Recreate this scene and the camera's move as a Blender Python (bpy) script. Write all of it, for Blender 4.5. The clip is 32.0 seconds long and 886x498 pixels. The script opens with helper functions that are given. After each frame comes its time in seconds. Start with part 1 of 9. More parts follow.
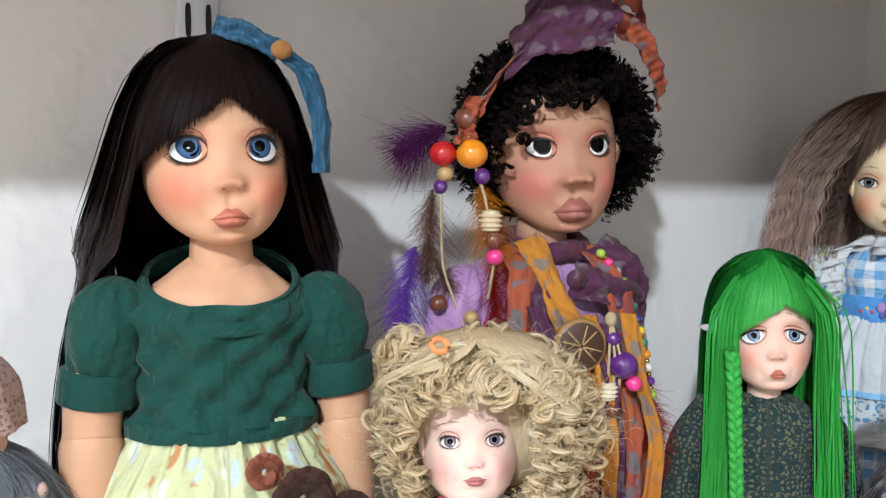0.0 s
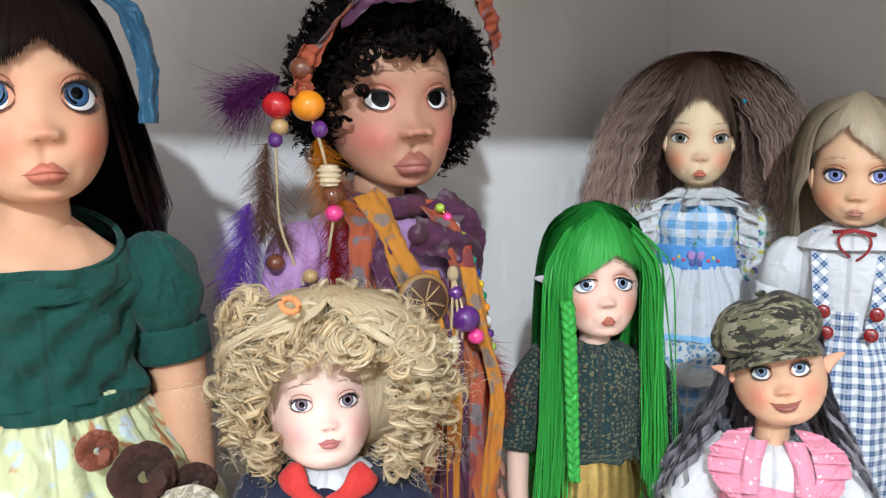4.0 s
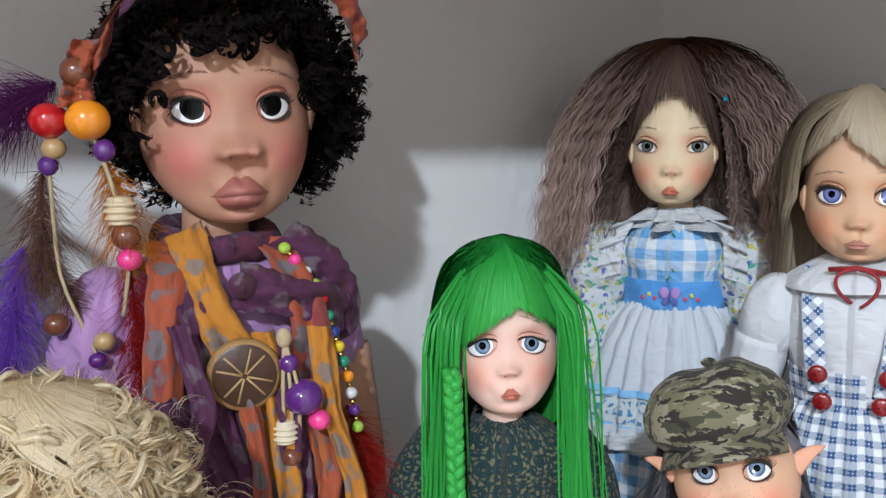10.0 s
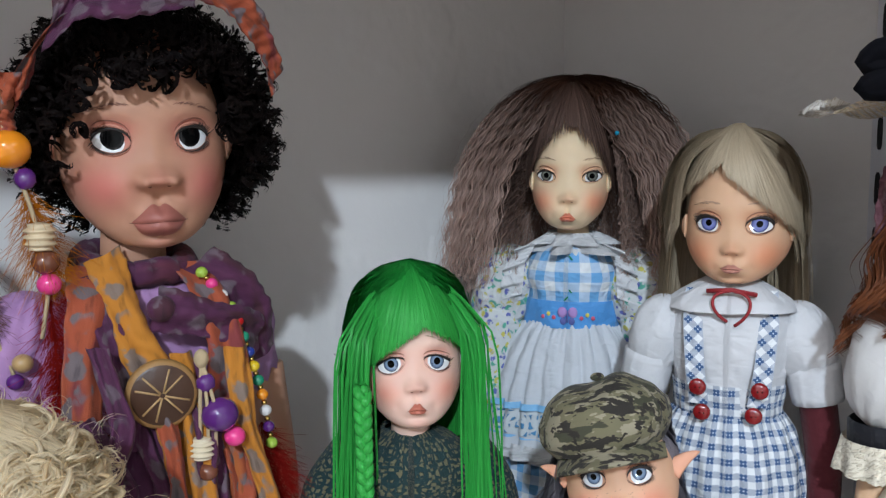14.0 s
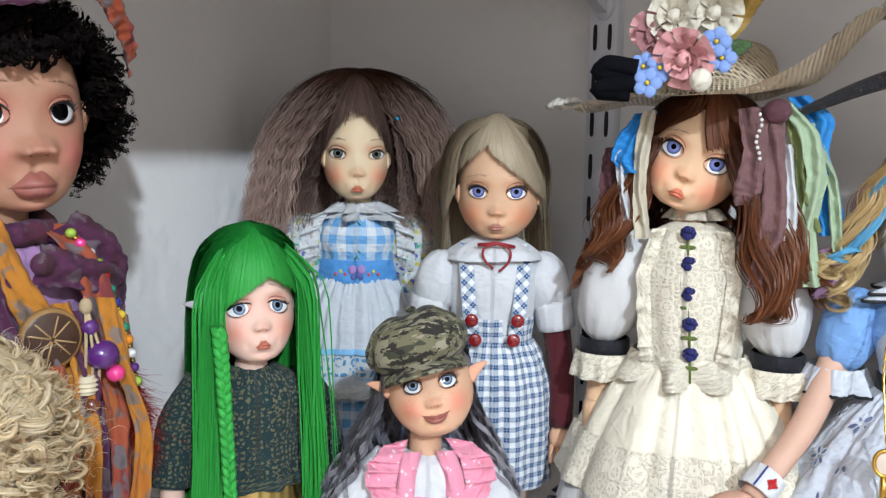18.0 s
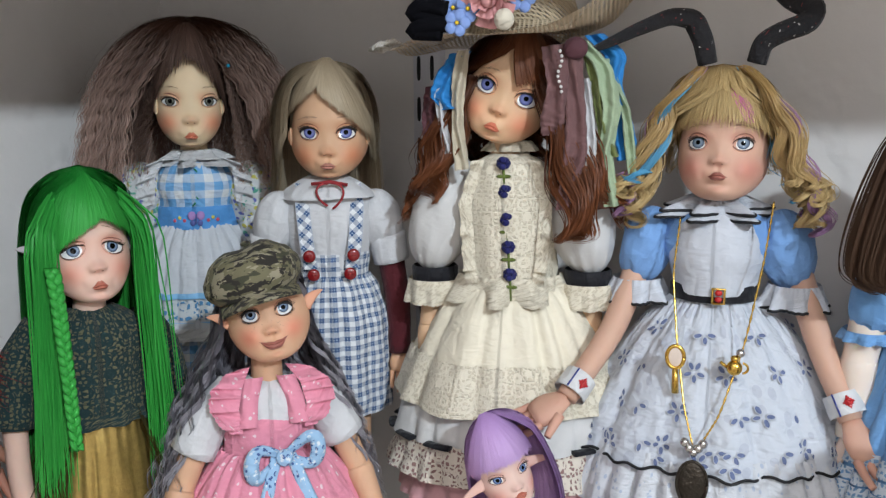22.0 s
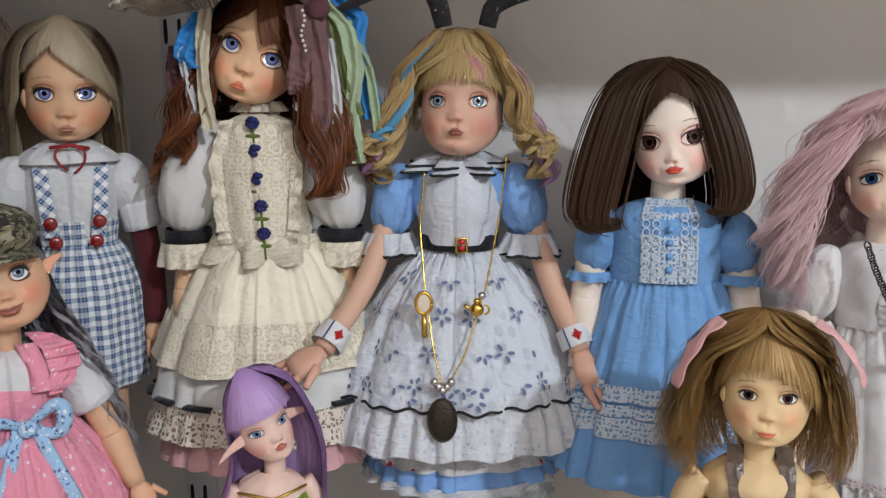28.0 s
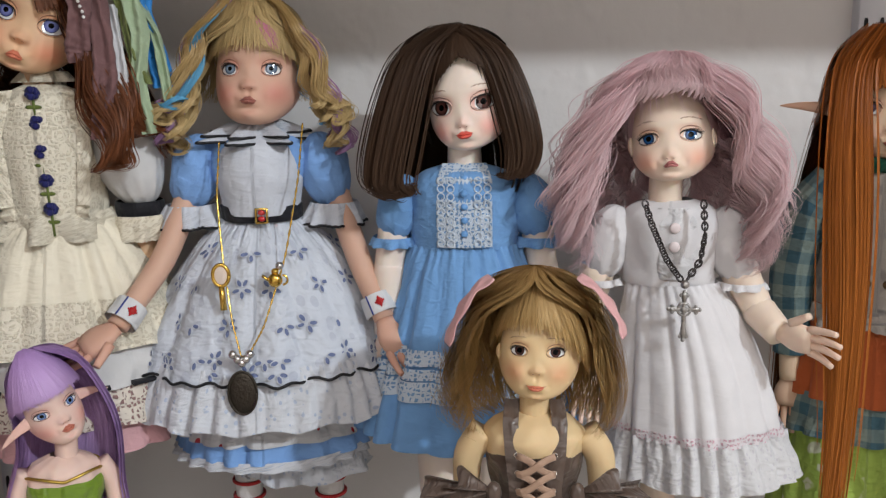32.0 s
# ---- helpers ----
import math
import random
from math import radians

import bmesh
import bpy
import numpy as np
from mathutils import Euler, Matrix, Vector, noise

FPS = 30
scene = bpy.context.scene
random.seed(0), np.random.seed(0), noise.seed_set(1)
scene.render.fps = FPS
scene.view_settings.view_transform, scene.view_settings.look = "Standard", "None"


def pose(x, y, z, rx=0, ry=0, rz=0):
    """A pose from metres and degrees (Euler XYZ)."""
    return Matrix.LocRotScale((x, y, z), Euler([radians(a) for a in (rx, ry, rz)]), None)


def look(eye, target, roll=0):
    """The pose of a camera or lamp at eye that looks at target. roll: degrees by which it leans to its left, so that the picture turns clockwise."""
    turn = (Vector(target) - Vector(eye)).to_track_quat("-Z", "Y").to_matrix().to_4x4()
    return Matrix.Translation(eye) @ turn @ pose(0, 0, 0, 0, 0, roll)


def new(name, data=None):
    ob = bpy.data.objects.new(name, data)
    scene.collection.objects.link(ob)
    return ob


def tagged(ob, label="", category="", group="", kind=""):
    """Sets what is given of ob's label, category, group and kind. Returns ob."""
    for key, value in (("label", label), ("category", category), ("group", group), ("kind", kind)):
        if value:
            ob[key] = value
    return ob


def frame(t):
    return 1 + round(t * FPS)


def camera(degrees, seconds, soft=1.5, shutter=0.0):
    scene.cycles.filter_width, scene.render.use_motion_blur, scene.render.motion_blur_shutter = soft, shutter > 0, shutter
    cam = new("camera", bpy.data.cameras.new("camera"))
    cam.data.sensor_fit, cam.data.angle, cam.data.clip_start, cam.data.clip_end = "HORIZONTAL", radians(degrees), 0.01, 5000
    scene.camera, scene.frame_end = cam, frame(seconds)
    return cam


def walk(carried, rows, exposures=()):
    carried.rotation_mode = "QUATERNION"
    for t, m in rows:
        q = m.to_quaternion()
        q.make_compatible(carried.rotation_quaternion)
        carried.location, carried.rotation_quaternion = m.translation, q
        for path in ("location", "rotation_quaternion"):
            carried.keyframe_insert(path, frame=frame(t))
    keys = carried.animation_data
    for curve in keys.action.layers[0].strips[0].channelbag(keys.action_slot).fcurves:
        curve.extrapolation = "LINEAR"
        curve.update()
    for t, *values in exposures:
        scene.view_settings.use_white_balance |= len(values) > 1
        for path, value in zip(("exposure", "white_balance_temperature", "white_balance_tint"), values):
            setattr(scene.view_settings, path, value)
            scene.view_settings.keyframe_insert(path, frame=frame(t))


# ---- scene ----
cam = camera(53.26, 32.0, soft=1.3)
PATH = [
    (0.0, look((0.5322, -0.6600, 0.4085), (-0.3641, -0.2241, 0.3273), 0.40)),
    (0.5, look((0.5260, -0.6593, 0.4080), (-0.3496, -0.1841, 0.3213), 0.50)),
    (1.0, look((0.5204, -0.6669, 0.4070), (-0.3343, -0.1562, 0.3137), 0.53)),
    (1.5, look((0.5155, -0.6687, 0.4047), (-0.3188, -0.1270, 0.3018), 0.65)),
    (2.0, look((0.5134, -0.6693, 0.4033), (-0.3029, -0.1022, 0.2936), 0.80)),
    (2.5, look((0.5097, -0.6694, 0.4027), (-0.2973, -0.0899, 0.2882), 0.71)),
    (4.5, look((0.5193, -0.6664, 0.4070), (-0.2505, -0.0404, 0.2819), 0.56)),
    (5.0, look((0.5354, -0.6538, 0.4088), (-0.2313, -0.0241, 0.2838), 0.69)),
    (5.5, look((0.5412, -0.6481, 0.4085), (-0.2272, -0.0203, 0.2838), 0.75)),
    (6.0, look((0.5454, -0.6401, 0.4082), (-0.2275, -0.0178, 0.2843), 0.71)),
    (6.5, look((0.5364, -0.6184, 0.4101), (-0.2418, -0.0030, 0.2852), 0.71)),
    (7.0, look((0.5228, -0.5984, 0.4107), (-0.2668, 0.0029, 0.2877), 0.40)),
    (7.5, look((0.5101, -0.5803, 0.4099), (-0.2873, 0.0111, 0.2895), 0.03)),
    (8.0, look((0.5031, -0.5630, 0.4093), (-0.3026, 0.0181, 0.2941), -0.52)),
    (8.5, look((0.4900, -0.5480, 0.4103), (-0.3201, 0.0266, 0.2933), -0.71)),
    (9.0, look((0.4804, -0.5377, 0.4108), (-0.3337, 0.0298, 0.2875), -0.59)),
    (9.5, look((0.4770, -0.5285, 0.4095), (-0.3433, 0.0293, 0.2828), -0.57)),
    (10.0, look((0.4804, -0.5203, 0.4119), (-0.3477, 0.0265, 0.2888), -0.61)),
    (10.5, look((0.4853, -0.5134, 0.4147), (-0.3578, 0.0106, 0.2936), -0.61)),
    (11.0, look((0.4893, -0.5058, 0.4158), (-0.3630, 0.0036, 0.2973), -0.61)),
    (11.5, look((0.4919, -0.5059, 0.4204), (-0.3646, -0.0023, 0.3073), -0.76)),
    (12.0, look((0.4965, -0.5045, 0.4210), (-0.3640, -0.0068, 0.3124), -1.03)),
    (12.5, look((0.4989, -0.5039, 0.4190), (-0.3623, -0.0071, 0.3120), -1.17)),
    (13.0, look((0.4982, -0.5091, 0.4161), (-0.3506, 0.0097, 0.3138), -1.08)),
    (13.5, look((0.4999, -0.5192, 0.4169), (-0.3150, 0.0511, 0.3137), -0.54)),
    (14.0, look((0.5017, -0.5333, 0.4181), (-0.2700, 0.0941, 0.3139), 0.12)),
    (14.5, look((0.5011, -0.5480, 0.4184), (-0.2279, 0.1284, 0.3135), 0.66)),
    (15.0, look((0.5002, -0.5587, 0.4189), (-0.1869, 0.1599, 0.3120), 1.04)),
    (15.5, look((0.5013, -0.5739, 0.4203), (-0.1535, 0.1738, 0.3106), 1.17)),
    (17.5, look((0.5137, -0.6335, 0.4172), (-0.0254, 0.2012, 0.3050), 1.56)),
    (18.0, look((0.5187, -0.6448, 0.4138), (0.0004, 0.2024, 0.2974), 1.13)),
    (18.5, look((0.5172, -0.6517, 0.4117), (0.0193, 0.2072, 0.2918), 1.11)),
    (19.0, look((0.5224, -0.6584, 0.4058), (0.0318, 0.2041, 0.2814), 0.89)),
    (19.5, look((0.5219, -0.6665, 0.4005), (0.0496, 0.2059, 0.2742), 0.86)),
    (20.0, look((0.5277, -0.6682, 0.3978), (0.0914, 0.2217, 0.2644), 0.72)),
    (20.5, look((0.5346, -0.6679, 0.3970), (0.1282, 0.2349, 0.2563), 0.53)),
    (21.0, look((0.5411, -0.6706, 0.3975), (0.1456, 0.2363, 0.2522), 0.15)),
    (21.5, look((0.5475, -0.6693, 0.3982), (0.1603, 0.2400, 0.2457), -0.20)),
    (22.0, look((0.5517, -0.6673, 0.4007), (0.1747, 0.2454, 0.2432), -0.38)),
    (22.5, look((0.5572, -0.6650, 0.4001), (0.1916, 0.2522, 0.2417), -0.54)),
    (23.0, look((0.5624, -0.6662, 0.4002), (0.2167, 0.2586, 0.2417), -0.58)),
    (23.5, look((0.5695, -0.6666, 0.4010), (0.2493, 0.2674, 0.2421), -0.62)),
    (24.0, look((0.5732, -0.6648, 0.4016), (0.2666, 0.2730, 0.2389), -0.82)),
    (24.5, look((0.5674, -0.6635, 0.4010), (0.2899, 0.2833, 0.2381), -0.73)),
    (25.0, look((0.5622, -0.6634, 0.3922), (0.3132, 0.2913, 0.2288), -0.57)),
    (25.5, look((0.5612, -0.6648, 0.3896), (0.3378, 0.2946, 0.2174), -0.36)),
    (26.0, look((0.5643, -0.6715, 0.3909), (0.3674, 0.2927, 0.2129), -0.00)),
    (26.5, look((0.5707, -0.6786, 0.3884), (0.3963, 0.2899, 0.2108), 0.11)),
    (28.5, look((0.5782, -0.6799, 0.3842), (0.4444, 0.2956, 0.2099), -0.63)),
    (29.0, look((0.5875, -0.6812, 0.3841), (0.4646, 0.2958, 0.2099), -0.92)),
    (29.5, look((0.6009, -0.6807, 0.3841), (0.4938, 0.2983, 0.2104), -0.86)),
    (30.0, look((0.6101, -0.6771, 0.3821), (0.5173, 0.3030, 0.2067), -0.88)),
    (30.5, look((0.6133, -0.6744, 0.3792), (0.5390, 0.3070, 0.2022), -1.02)),
    (31.0, look((0.6167, -0.6743, 0.3739), (0.5627, 0.3074, 0.1910), -1.01)),
    (31.5, look((0.6234, -0.6762, 0.3735), (0.5858, 0.3049, 0.1840), -0.89)),
    (32.0, look((0.6368, -0.6742, 0.3745), (0.6108, 0.3062, 0.1794), -0.79)),
]
EXPOSURES = ((0, -0.38, 6400, 9), (2, -0.38, 6400, 9), (6, -0.28, 6250, 10), (9, -0.30, 6150, 11), (11, -0.80, 6150, 10), (13, -0.80, 6100, 10), (15, -0.66, 6100, 9), (17.5, -0.48, 6200, 9), (19, -0.50, 6250, 9), (20.5, -0.70, 6350, 10), (23, -1.12, 6500, 9), (25, -1.32, 6600, 11), (28, -1.28, 6750, 12), (32, -1.30, 6800, 12))
walk(cam, PATH, EXPOSURES)

# room ceiling lamp: the key light, high in the room to the right behind the camera
lamp_data = bpy.data.lights.new("ceiling_lamp_light", "AREA")
lamp_data.shape, lamp_data.size = "DISK", 0.13
lamp_data.energy, lamp_data.color = 164.0, (0.80, 0.91, 1.0)
lamp = new("ceiling_lamp_light", lamp_data)
lamp.matrix_world = look((2.80, -2.58, 2.04), (0.35, -0.15, 0.35))
# wide fill light added under the ceiling, apart from the lamp; brightens the room
glow_data = bpy.data.lights.new("added_fill_light", "AREA")
glow_data.shape, glow_data.size, glow_data.size_y = "RECTANGLE", 1.2, 1.2
glow_data.energy, glow_data.color = 49.0, (0.96, 0.94, 0.95)
glow = new("added_fill_light", glow_data)
glow.matrix_world = look((1.0, -2.4, 2.07), (1.0, -2.4, 0.0))

world = bpy.data.worlds.new("room_world")
world.use_nodes = True
scene.world = world
world.node_tree.nodes["Background"].inputs[0].default_value = (0.75, 0.76, 0.79, 1)
world.node_tree.nodes["Background"].inputs[1].default_value = 0.075

# ---------------------------------------------------------------- materials


class Tree:
    """Small wrapper to write node materials."""

    def __init__(self, name):
        self.mat = bpy.data.materials.new(name)
        self.mat.use_nodes = True
        self.t = self.mat.node_tree
        self.bsdf = self.t.nodes["Principled BSDF"]

    def node(self, kind, **inputs):
        n = self.t.nodes.new(kind)
        for k, v in inputs.items():
            self.put(n.inputs[k.replace("_", " ")], v)
        return n

    def put(self, socket, v):
        if isinstance(v, bpy.types.NodeSocket):
            self.t.links.new(v, socket)
        elif isinstance(v, tuple) and len(v) == 3 and socket.type == "RGBA":
            socket.default_value = (*v, 1)
        else:
            socket.default_value = v

    def math(self, op, a, b=0.0, c=0.0):
        n = self.t.nodes.new("ShaderNodeMath")
        n.operation = op
        for i, v in enumerate((a, b, c)):
            self.put(n.inputs[i], v)
        return n.outputs[0]

    def mix(self, f, a, b, mode="MIX"):
        n = self.t.nodes.new("ShaderNodeMix")
        n.data_type, n.blend_type = "RGBA", mode
        self.put(n.inputs[0], f)
        self.put(n.inputs[6], a)
        self.put(n.inputs[7], b)
        return n.outputs[2]

    def ramp(self, f, lo, hi):
        n = self.t.nodes.new("ShaderNodeMapRange")
        n.interpolation_type = "SMOOTHSTEP"
        self.put(n.inputs[0], f)
        self.put(n.inputs[1], lo)
        self.put(n.inputs[2], hi)
        return n.outputs[0]

    def uv(self):
        return self.t.nodes.new("ShaderNodeUVMap").outputs[0]

    def obj(self):
        return self.t.nodes.new("ShaderNodeTexCoord").outputs["Object"]

    def scaled(self, vec, s):
        n = self.t.nodes.new("ShaderNodeMapping")
        self.put(n.inputs[0], vec)
        n.inputs["Scale"].default_value = s if isinstance(s, tuple) else (s, s, s)
        return n.outputs[0]

    def noise(self, vec, scale, detail=3.0, rough=0.55):
        n = self.t.nodes.new("ShaderNodeTexNoise")
        self.put(n.inputs["Vector"], vec)
        n.inputs["Scale"].default_value, n.inputs["Detail"].default_value, n.inputs["Roughness"].default_value = scale, detail, rough
        return n.outputs[0]

    def voronoi(self, vec, scale, feature="F1", out="Distance", rnd=1.0):
        n = self.t.nodes.new("ShaderNodeTexVoronoi")
        n.feature = feature
        self.put(n.inputs["Vector"], vec)
        n.inputs["Scale"].default_value, n.inputs["Randomness"].default_value = scale, rnd
        return n.outputs[out]

    def tint(self):
        n = self.t.nodes.new("ShaderNodeAttribute")
        n.attribute_name = "tint"
        return n.outputs["Fac"]

    def bump(self, h, strength, dist):
        n = self.t.nodes.new("ShaderNodeBump")
        self.put(n.inputs["Height"], h)
        n.inputs["Strength"].default_value, n.inputs["Distance"].default_value = strength, dist
        self.t.links.new(n.outputs[0], self.bsdf.inputs["Normal"])

    def set(self, **kw):
        for k, v in kw.items():
            self.put(self.bsdf.inputs[k.replace("_", " ")], v)
        return self.mat


def shade(c, f):
    return tuple(min(1.0, x * f) for x in c)


def plain(name, c, rough=0.5, metal=0.0, vary=0.12, scale=60.0, bump=0.0, coat=0.0):
    t = Tree(name)
    n = t.noise(t.obj(), scale, 4.0)
    if bump:
        t.bump(n, bump, 0.001)
    return t.set(Base_Color=t.mix(n, shade(c, 1 - vary), shade(c, 1 + vary)), Roughness=rough, Metallic=metal, Coat_Weight=coat)


def skin(name, c, blush, gloss=0.58):
    """Painted vinyl or resin skin: fine mottling, blushing by the tint attribute."""
    t = Tree(name)
    n = t.noise(t.obj(), 90.0, 4.0)
    base = t.mix(n, shade(c, 0.94), shade(c, 1.05))
    col = t.mix(t.tint(), base, blush)
    t.bump(t.noise(t.obj(), 1500.0, 2.0), 0.05, 0.0003)
    return t.set(Base_Color=col, Roughness=gloss, Specular_IOR_Level=0.35, Subsurface_Weight=0.08, Subsurface_Radius=(0.004, 0.002, 0.001), Subsurface_Scale=0.6)


def hair(name, root, tip, streak=0.35, rough=0.38, scale=2200.0, spec=0.35, glow=0.0):
    """Wig fibre: streaks along the strand, root and tip colours by the tint attribute, sheen running across the fibres."""
    t = Tree(name)
    s = t.scaled(t.uv(), (1.0, 0.02, 1.0))
    n = t.noise(s, scale, 3.0, 0.7)
    g = t.t.nodes.new("ShaderNodeNewGeometry").outputs["Random Per Island"]
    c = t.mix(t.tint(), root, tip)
    c = t.mix(t.math("MULTIPLY", g, streak), c, t.mix(0.5, c, (0.0, 0.0, 0.0), "MIX"))
    c = t.mix(t.ramp(n, 0.35, 0.75), shade_mix(t, c, 0.72), shade_mix(t, c, 1.18))
    t.bump(n, 0.35, 0.0004)
    tan = t.t.nodes.new("ShaderNodeTangent")
    tan.direction_type, tan.uv_map = "UV_MAP", "UVMap"
    t.put(t.bsdf.inputs["Tangent"], tan.outputs[0])
    t.put(t.bsdf.inputs["Specular Tint"], t.mix(0.2, c, (1.0, 1.0, 1.0)))
    thru = t.t.nodes.new("ShaderNodeBsdfTranslucent")
    t.put(thru.inputs[0], c)
    both = t.t.nodes.new("ShaderNodeMixShader")
    t.put(both.inputs[0], 0.10 + 0.5 * glow)
    t.put(both.inputs[1], t.bsdf.outputs[0])
    t.put(both.inputs[2], thru.outputs[0])
    t.put(t.t.nodes["Material Output"].inputs[0], both.outputs[0])
    return t.set(Base_Color=c, Roughness=rough, Specular_IOR_Level=spec, Anisotropic=0.75)


def shade_mix(t, c, f):
    return t.mix(1.0, c, (f, f, f), "MULTIPLY")


def creases(t, uv, scale=70.0, squash=0.45):
    """Height of soft folds and sharper crease lines in cloth."""
    w = t.mix(0.010, uv, t.noise(uv, scale * 0.5, 2.0), "ADD")
    a = t.noise(t.scaled(w, (1.0, squash, 1.0)), scale, 2.0)
    b = t.noise(t.scaled(w, (squash, 1.0, 1.0)), scale * 1.7, 2.0)
    ridge = t.math("ABSOLUTE", t.math("SUBTRACT", a, 0.5))
    ridge2 = t.math("ABSOLUTE", t.math("SUBTRACT", b, 0.5))
    return t.math("ADD", t.math("MULTIPLY", t.ramp(ridge, 0.0, 0.16), 1.0), t.math("MULTIPLY", t.ramp(ridge2, 0.0, 0.14), 0.5))


def cloth(name, c, rough=0.85, vary=0.10, weave=0.25, sheen=0.10, spec=0.3, fold=0.5):
    """Plain woven or knitted cloth."""
    t = Tree(name)
    uv = t.uv()
    big = t.noise(uv, 60.0, 3.0)
    fine = t.noise(uv, 2500.0, 2.0)
    folds = creases(t, uv)
    col = t.mix(big, shade(c, 1 - vary), shade(c, 1 + vary))
    col = t.mix(t.math("MULTIPLY", fine, 0.3), col, shade(c, 0.8))
    t.bump(t.math("ADD", t.math("MULTIPLY", folds, fold), t.math("MULTIPLY", fine, weave)), 0.5, 0.0022)
    return t.set(Base_Color=col, Roughness=rough, Sheen_Weight=sheen, Specular_IOR_Level=spec)


def gingham(name, c, pitch, white=(0.78, 0.80, 0.82), dots=None, turn=False):
    """Woven check: bands of colour crossing on white."""
    t = Tree(name)
    uv = t.uv()
    if turn:
        m = t.t.nodes.new("ShaderNodeMapping")
        t.put(m.inputs[0], uv)
        m.inputs["Rotation"].default_value = (0, 0, radians(45))
        uv = m.outputs[0]
    sep = t.t.nodes.new("ShaderNodeSeparateXYZ")
    t.put(sep.inputs[0], uv)
    a, b = (t.math("LESS_THAN", t.math("FRACT", t.math("MULTIPLY", sep.outputs[i], 1.0 / pitch)), 0.5) for i in (0, 1))
    f = t.math("MULTIPLY", t.math("ADD", a, b), 0.5)
    col = t.mix(t.ramp(f, 0.0, 1.0), white, c)
    if dots:
        inner = t.voronoi(t.scaled(uv, 1.0 / (pitch * 0.25)), 1.0, rnd=0.0)
        col = t.mix(t.math("MULTIPLY", t.math("LESS_THAN", inner, 0.25), t.math("MULTIPLY", a, b)), col, dots)
    fine = t.noise(t.uv(), 2500.0, 2.0)
    folds = creases(t, t.uv())
    col = t.mix(t.math("MULTIPLY", fine, 0.25), col, shade_mix(t, col, 0.7))
    t.bump(t.math("ADD", folds, t.math("MULTIPLY", fine, 0.2)), 0.5, 0.002)
    return t.set(Base_Color=col, Roughness=0.85, Sheen_Weight=0.06)


def printed(name, base, spots, scale, size=0.28, fold=1.0):
    """Cloth with a scattered print; spots: list of colours."""
    t = Tree(name)
    uv = t.uv()
    wob = t.mix(0.02, uv, t.t.nodes.new("ShaderNodeTexNoise").outputs[1], "ADD")
    big = t.noise(uv, 50.0, 3.0)
    col = t.mix(big, shade(base, 0.88), shade(base, 1.08))
    for i, c in enumerate(spots):
        v = t.voronoi(t.scaled(wob, 1.0 + 0.23 * i), scale, rnd=1.0)
        g = t.noise(uv, scale * 1.1 + 31 * i, 2.0)
        m = t.math("MULTIPLY", t.ramp(v, size, size * 0.7), t.ramp(g, 0.45, 0.52))
        col = t.mix(m, col, c)
    fine = t.noise(uv, 2500.0, 2.0)
    folds = creases(t, uv)
    t.bump(t.math("ADD", t.math("MULTIPLY", folds, fold), t.math("MULTIPLY", fine, 0.25)), 0.5, 0.002)
    return t.set(Base_Color=col, Roughness=0.85, Sheen_Weight=0.06)


def camo(name, colours, scale=90.0):
    t = Tree(name)
    v = t.scaled(t.obj(), (0.45, 1.0, 1.0))
    col = t.mix(1.0, colours[0], colours[0])
    for i, c in enumerate(colours[1:]):
        n = t.noise(t.scaled(v, 1.0 + 0.37 * i), scale + 23 * i, 3.0, 0.6)
        col = t.mix(t.ramp(n, 0.53, 0.55), col, c)
    t.bump(t.noise(t.obj(), 1800.0, 2.0), 0.4, 0.0006)
    return t.set(Base_Color=col, Roughness=0.85, Sheen_Weight=0.05)


def lace(name, thread, ground, scale=260.0, width=0.16, rows=0.0):
    """Crochet or guipure lace over a ground: flower motifs of raised rings and petals, joined by a fine mesh."""
    t = Tree(name)
    uv = t.uv()
    wob = t.mix(0.0012, uv, t.noise(uv, 300.0), "ADD")
    motif = t.voronoi(wob, scale * 0.34, rnd=0.45)
    rings = t.math("SINE", t.math("MULTIPLY", motif, 21.0))
    mesh = t.voronoi(wob, scale * 1.15, "DISTANCE_TO_EDGE", rnd=0.55)
    small = t.voronoi(t.scaled(wob, (1.0, 1.3, 1.0)), scale * 0.9, "DISTANCE_TO_EDGE", rnd=0.3)
    hole = t.math("MULTIPLY", t.ramp(mesh, width * 0.5, width * 0.95), t.ramp(rings, 0.25, -0.15))
    hole = t.math("MAXIMUM", hole, t.math("MULTIPLY", t.ramp(small, width * 0.9, width * 1.4), t.ramp(motif, 0.50, 0.60)))
    f = t.math("MINIMUM", hole, 1.0)
    col = t.mix(f, thread, ground)
    col = t.mix(t.math("MULTIPLY", t.noise(uv, 70.0), 0.25), col, shade_mix(t, col, 0.8))
    fine = t.noise(uv, 2600.0, 2.0)
    t.bump(t.math("ADD", t.math("SUBTRACT", 1.0, f), t.math("MULTIPLY", fine, 0.4)), 0.8, 0.0012)
    return t.set(Base_Color=col, Roughness=0.88, Sheen_Weight=0.06)


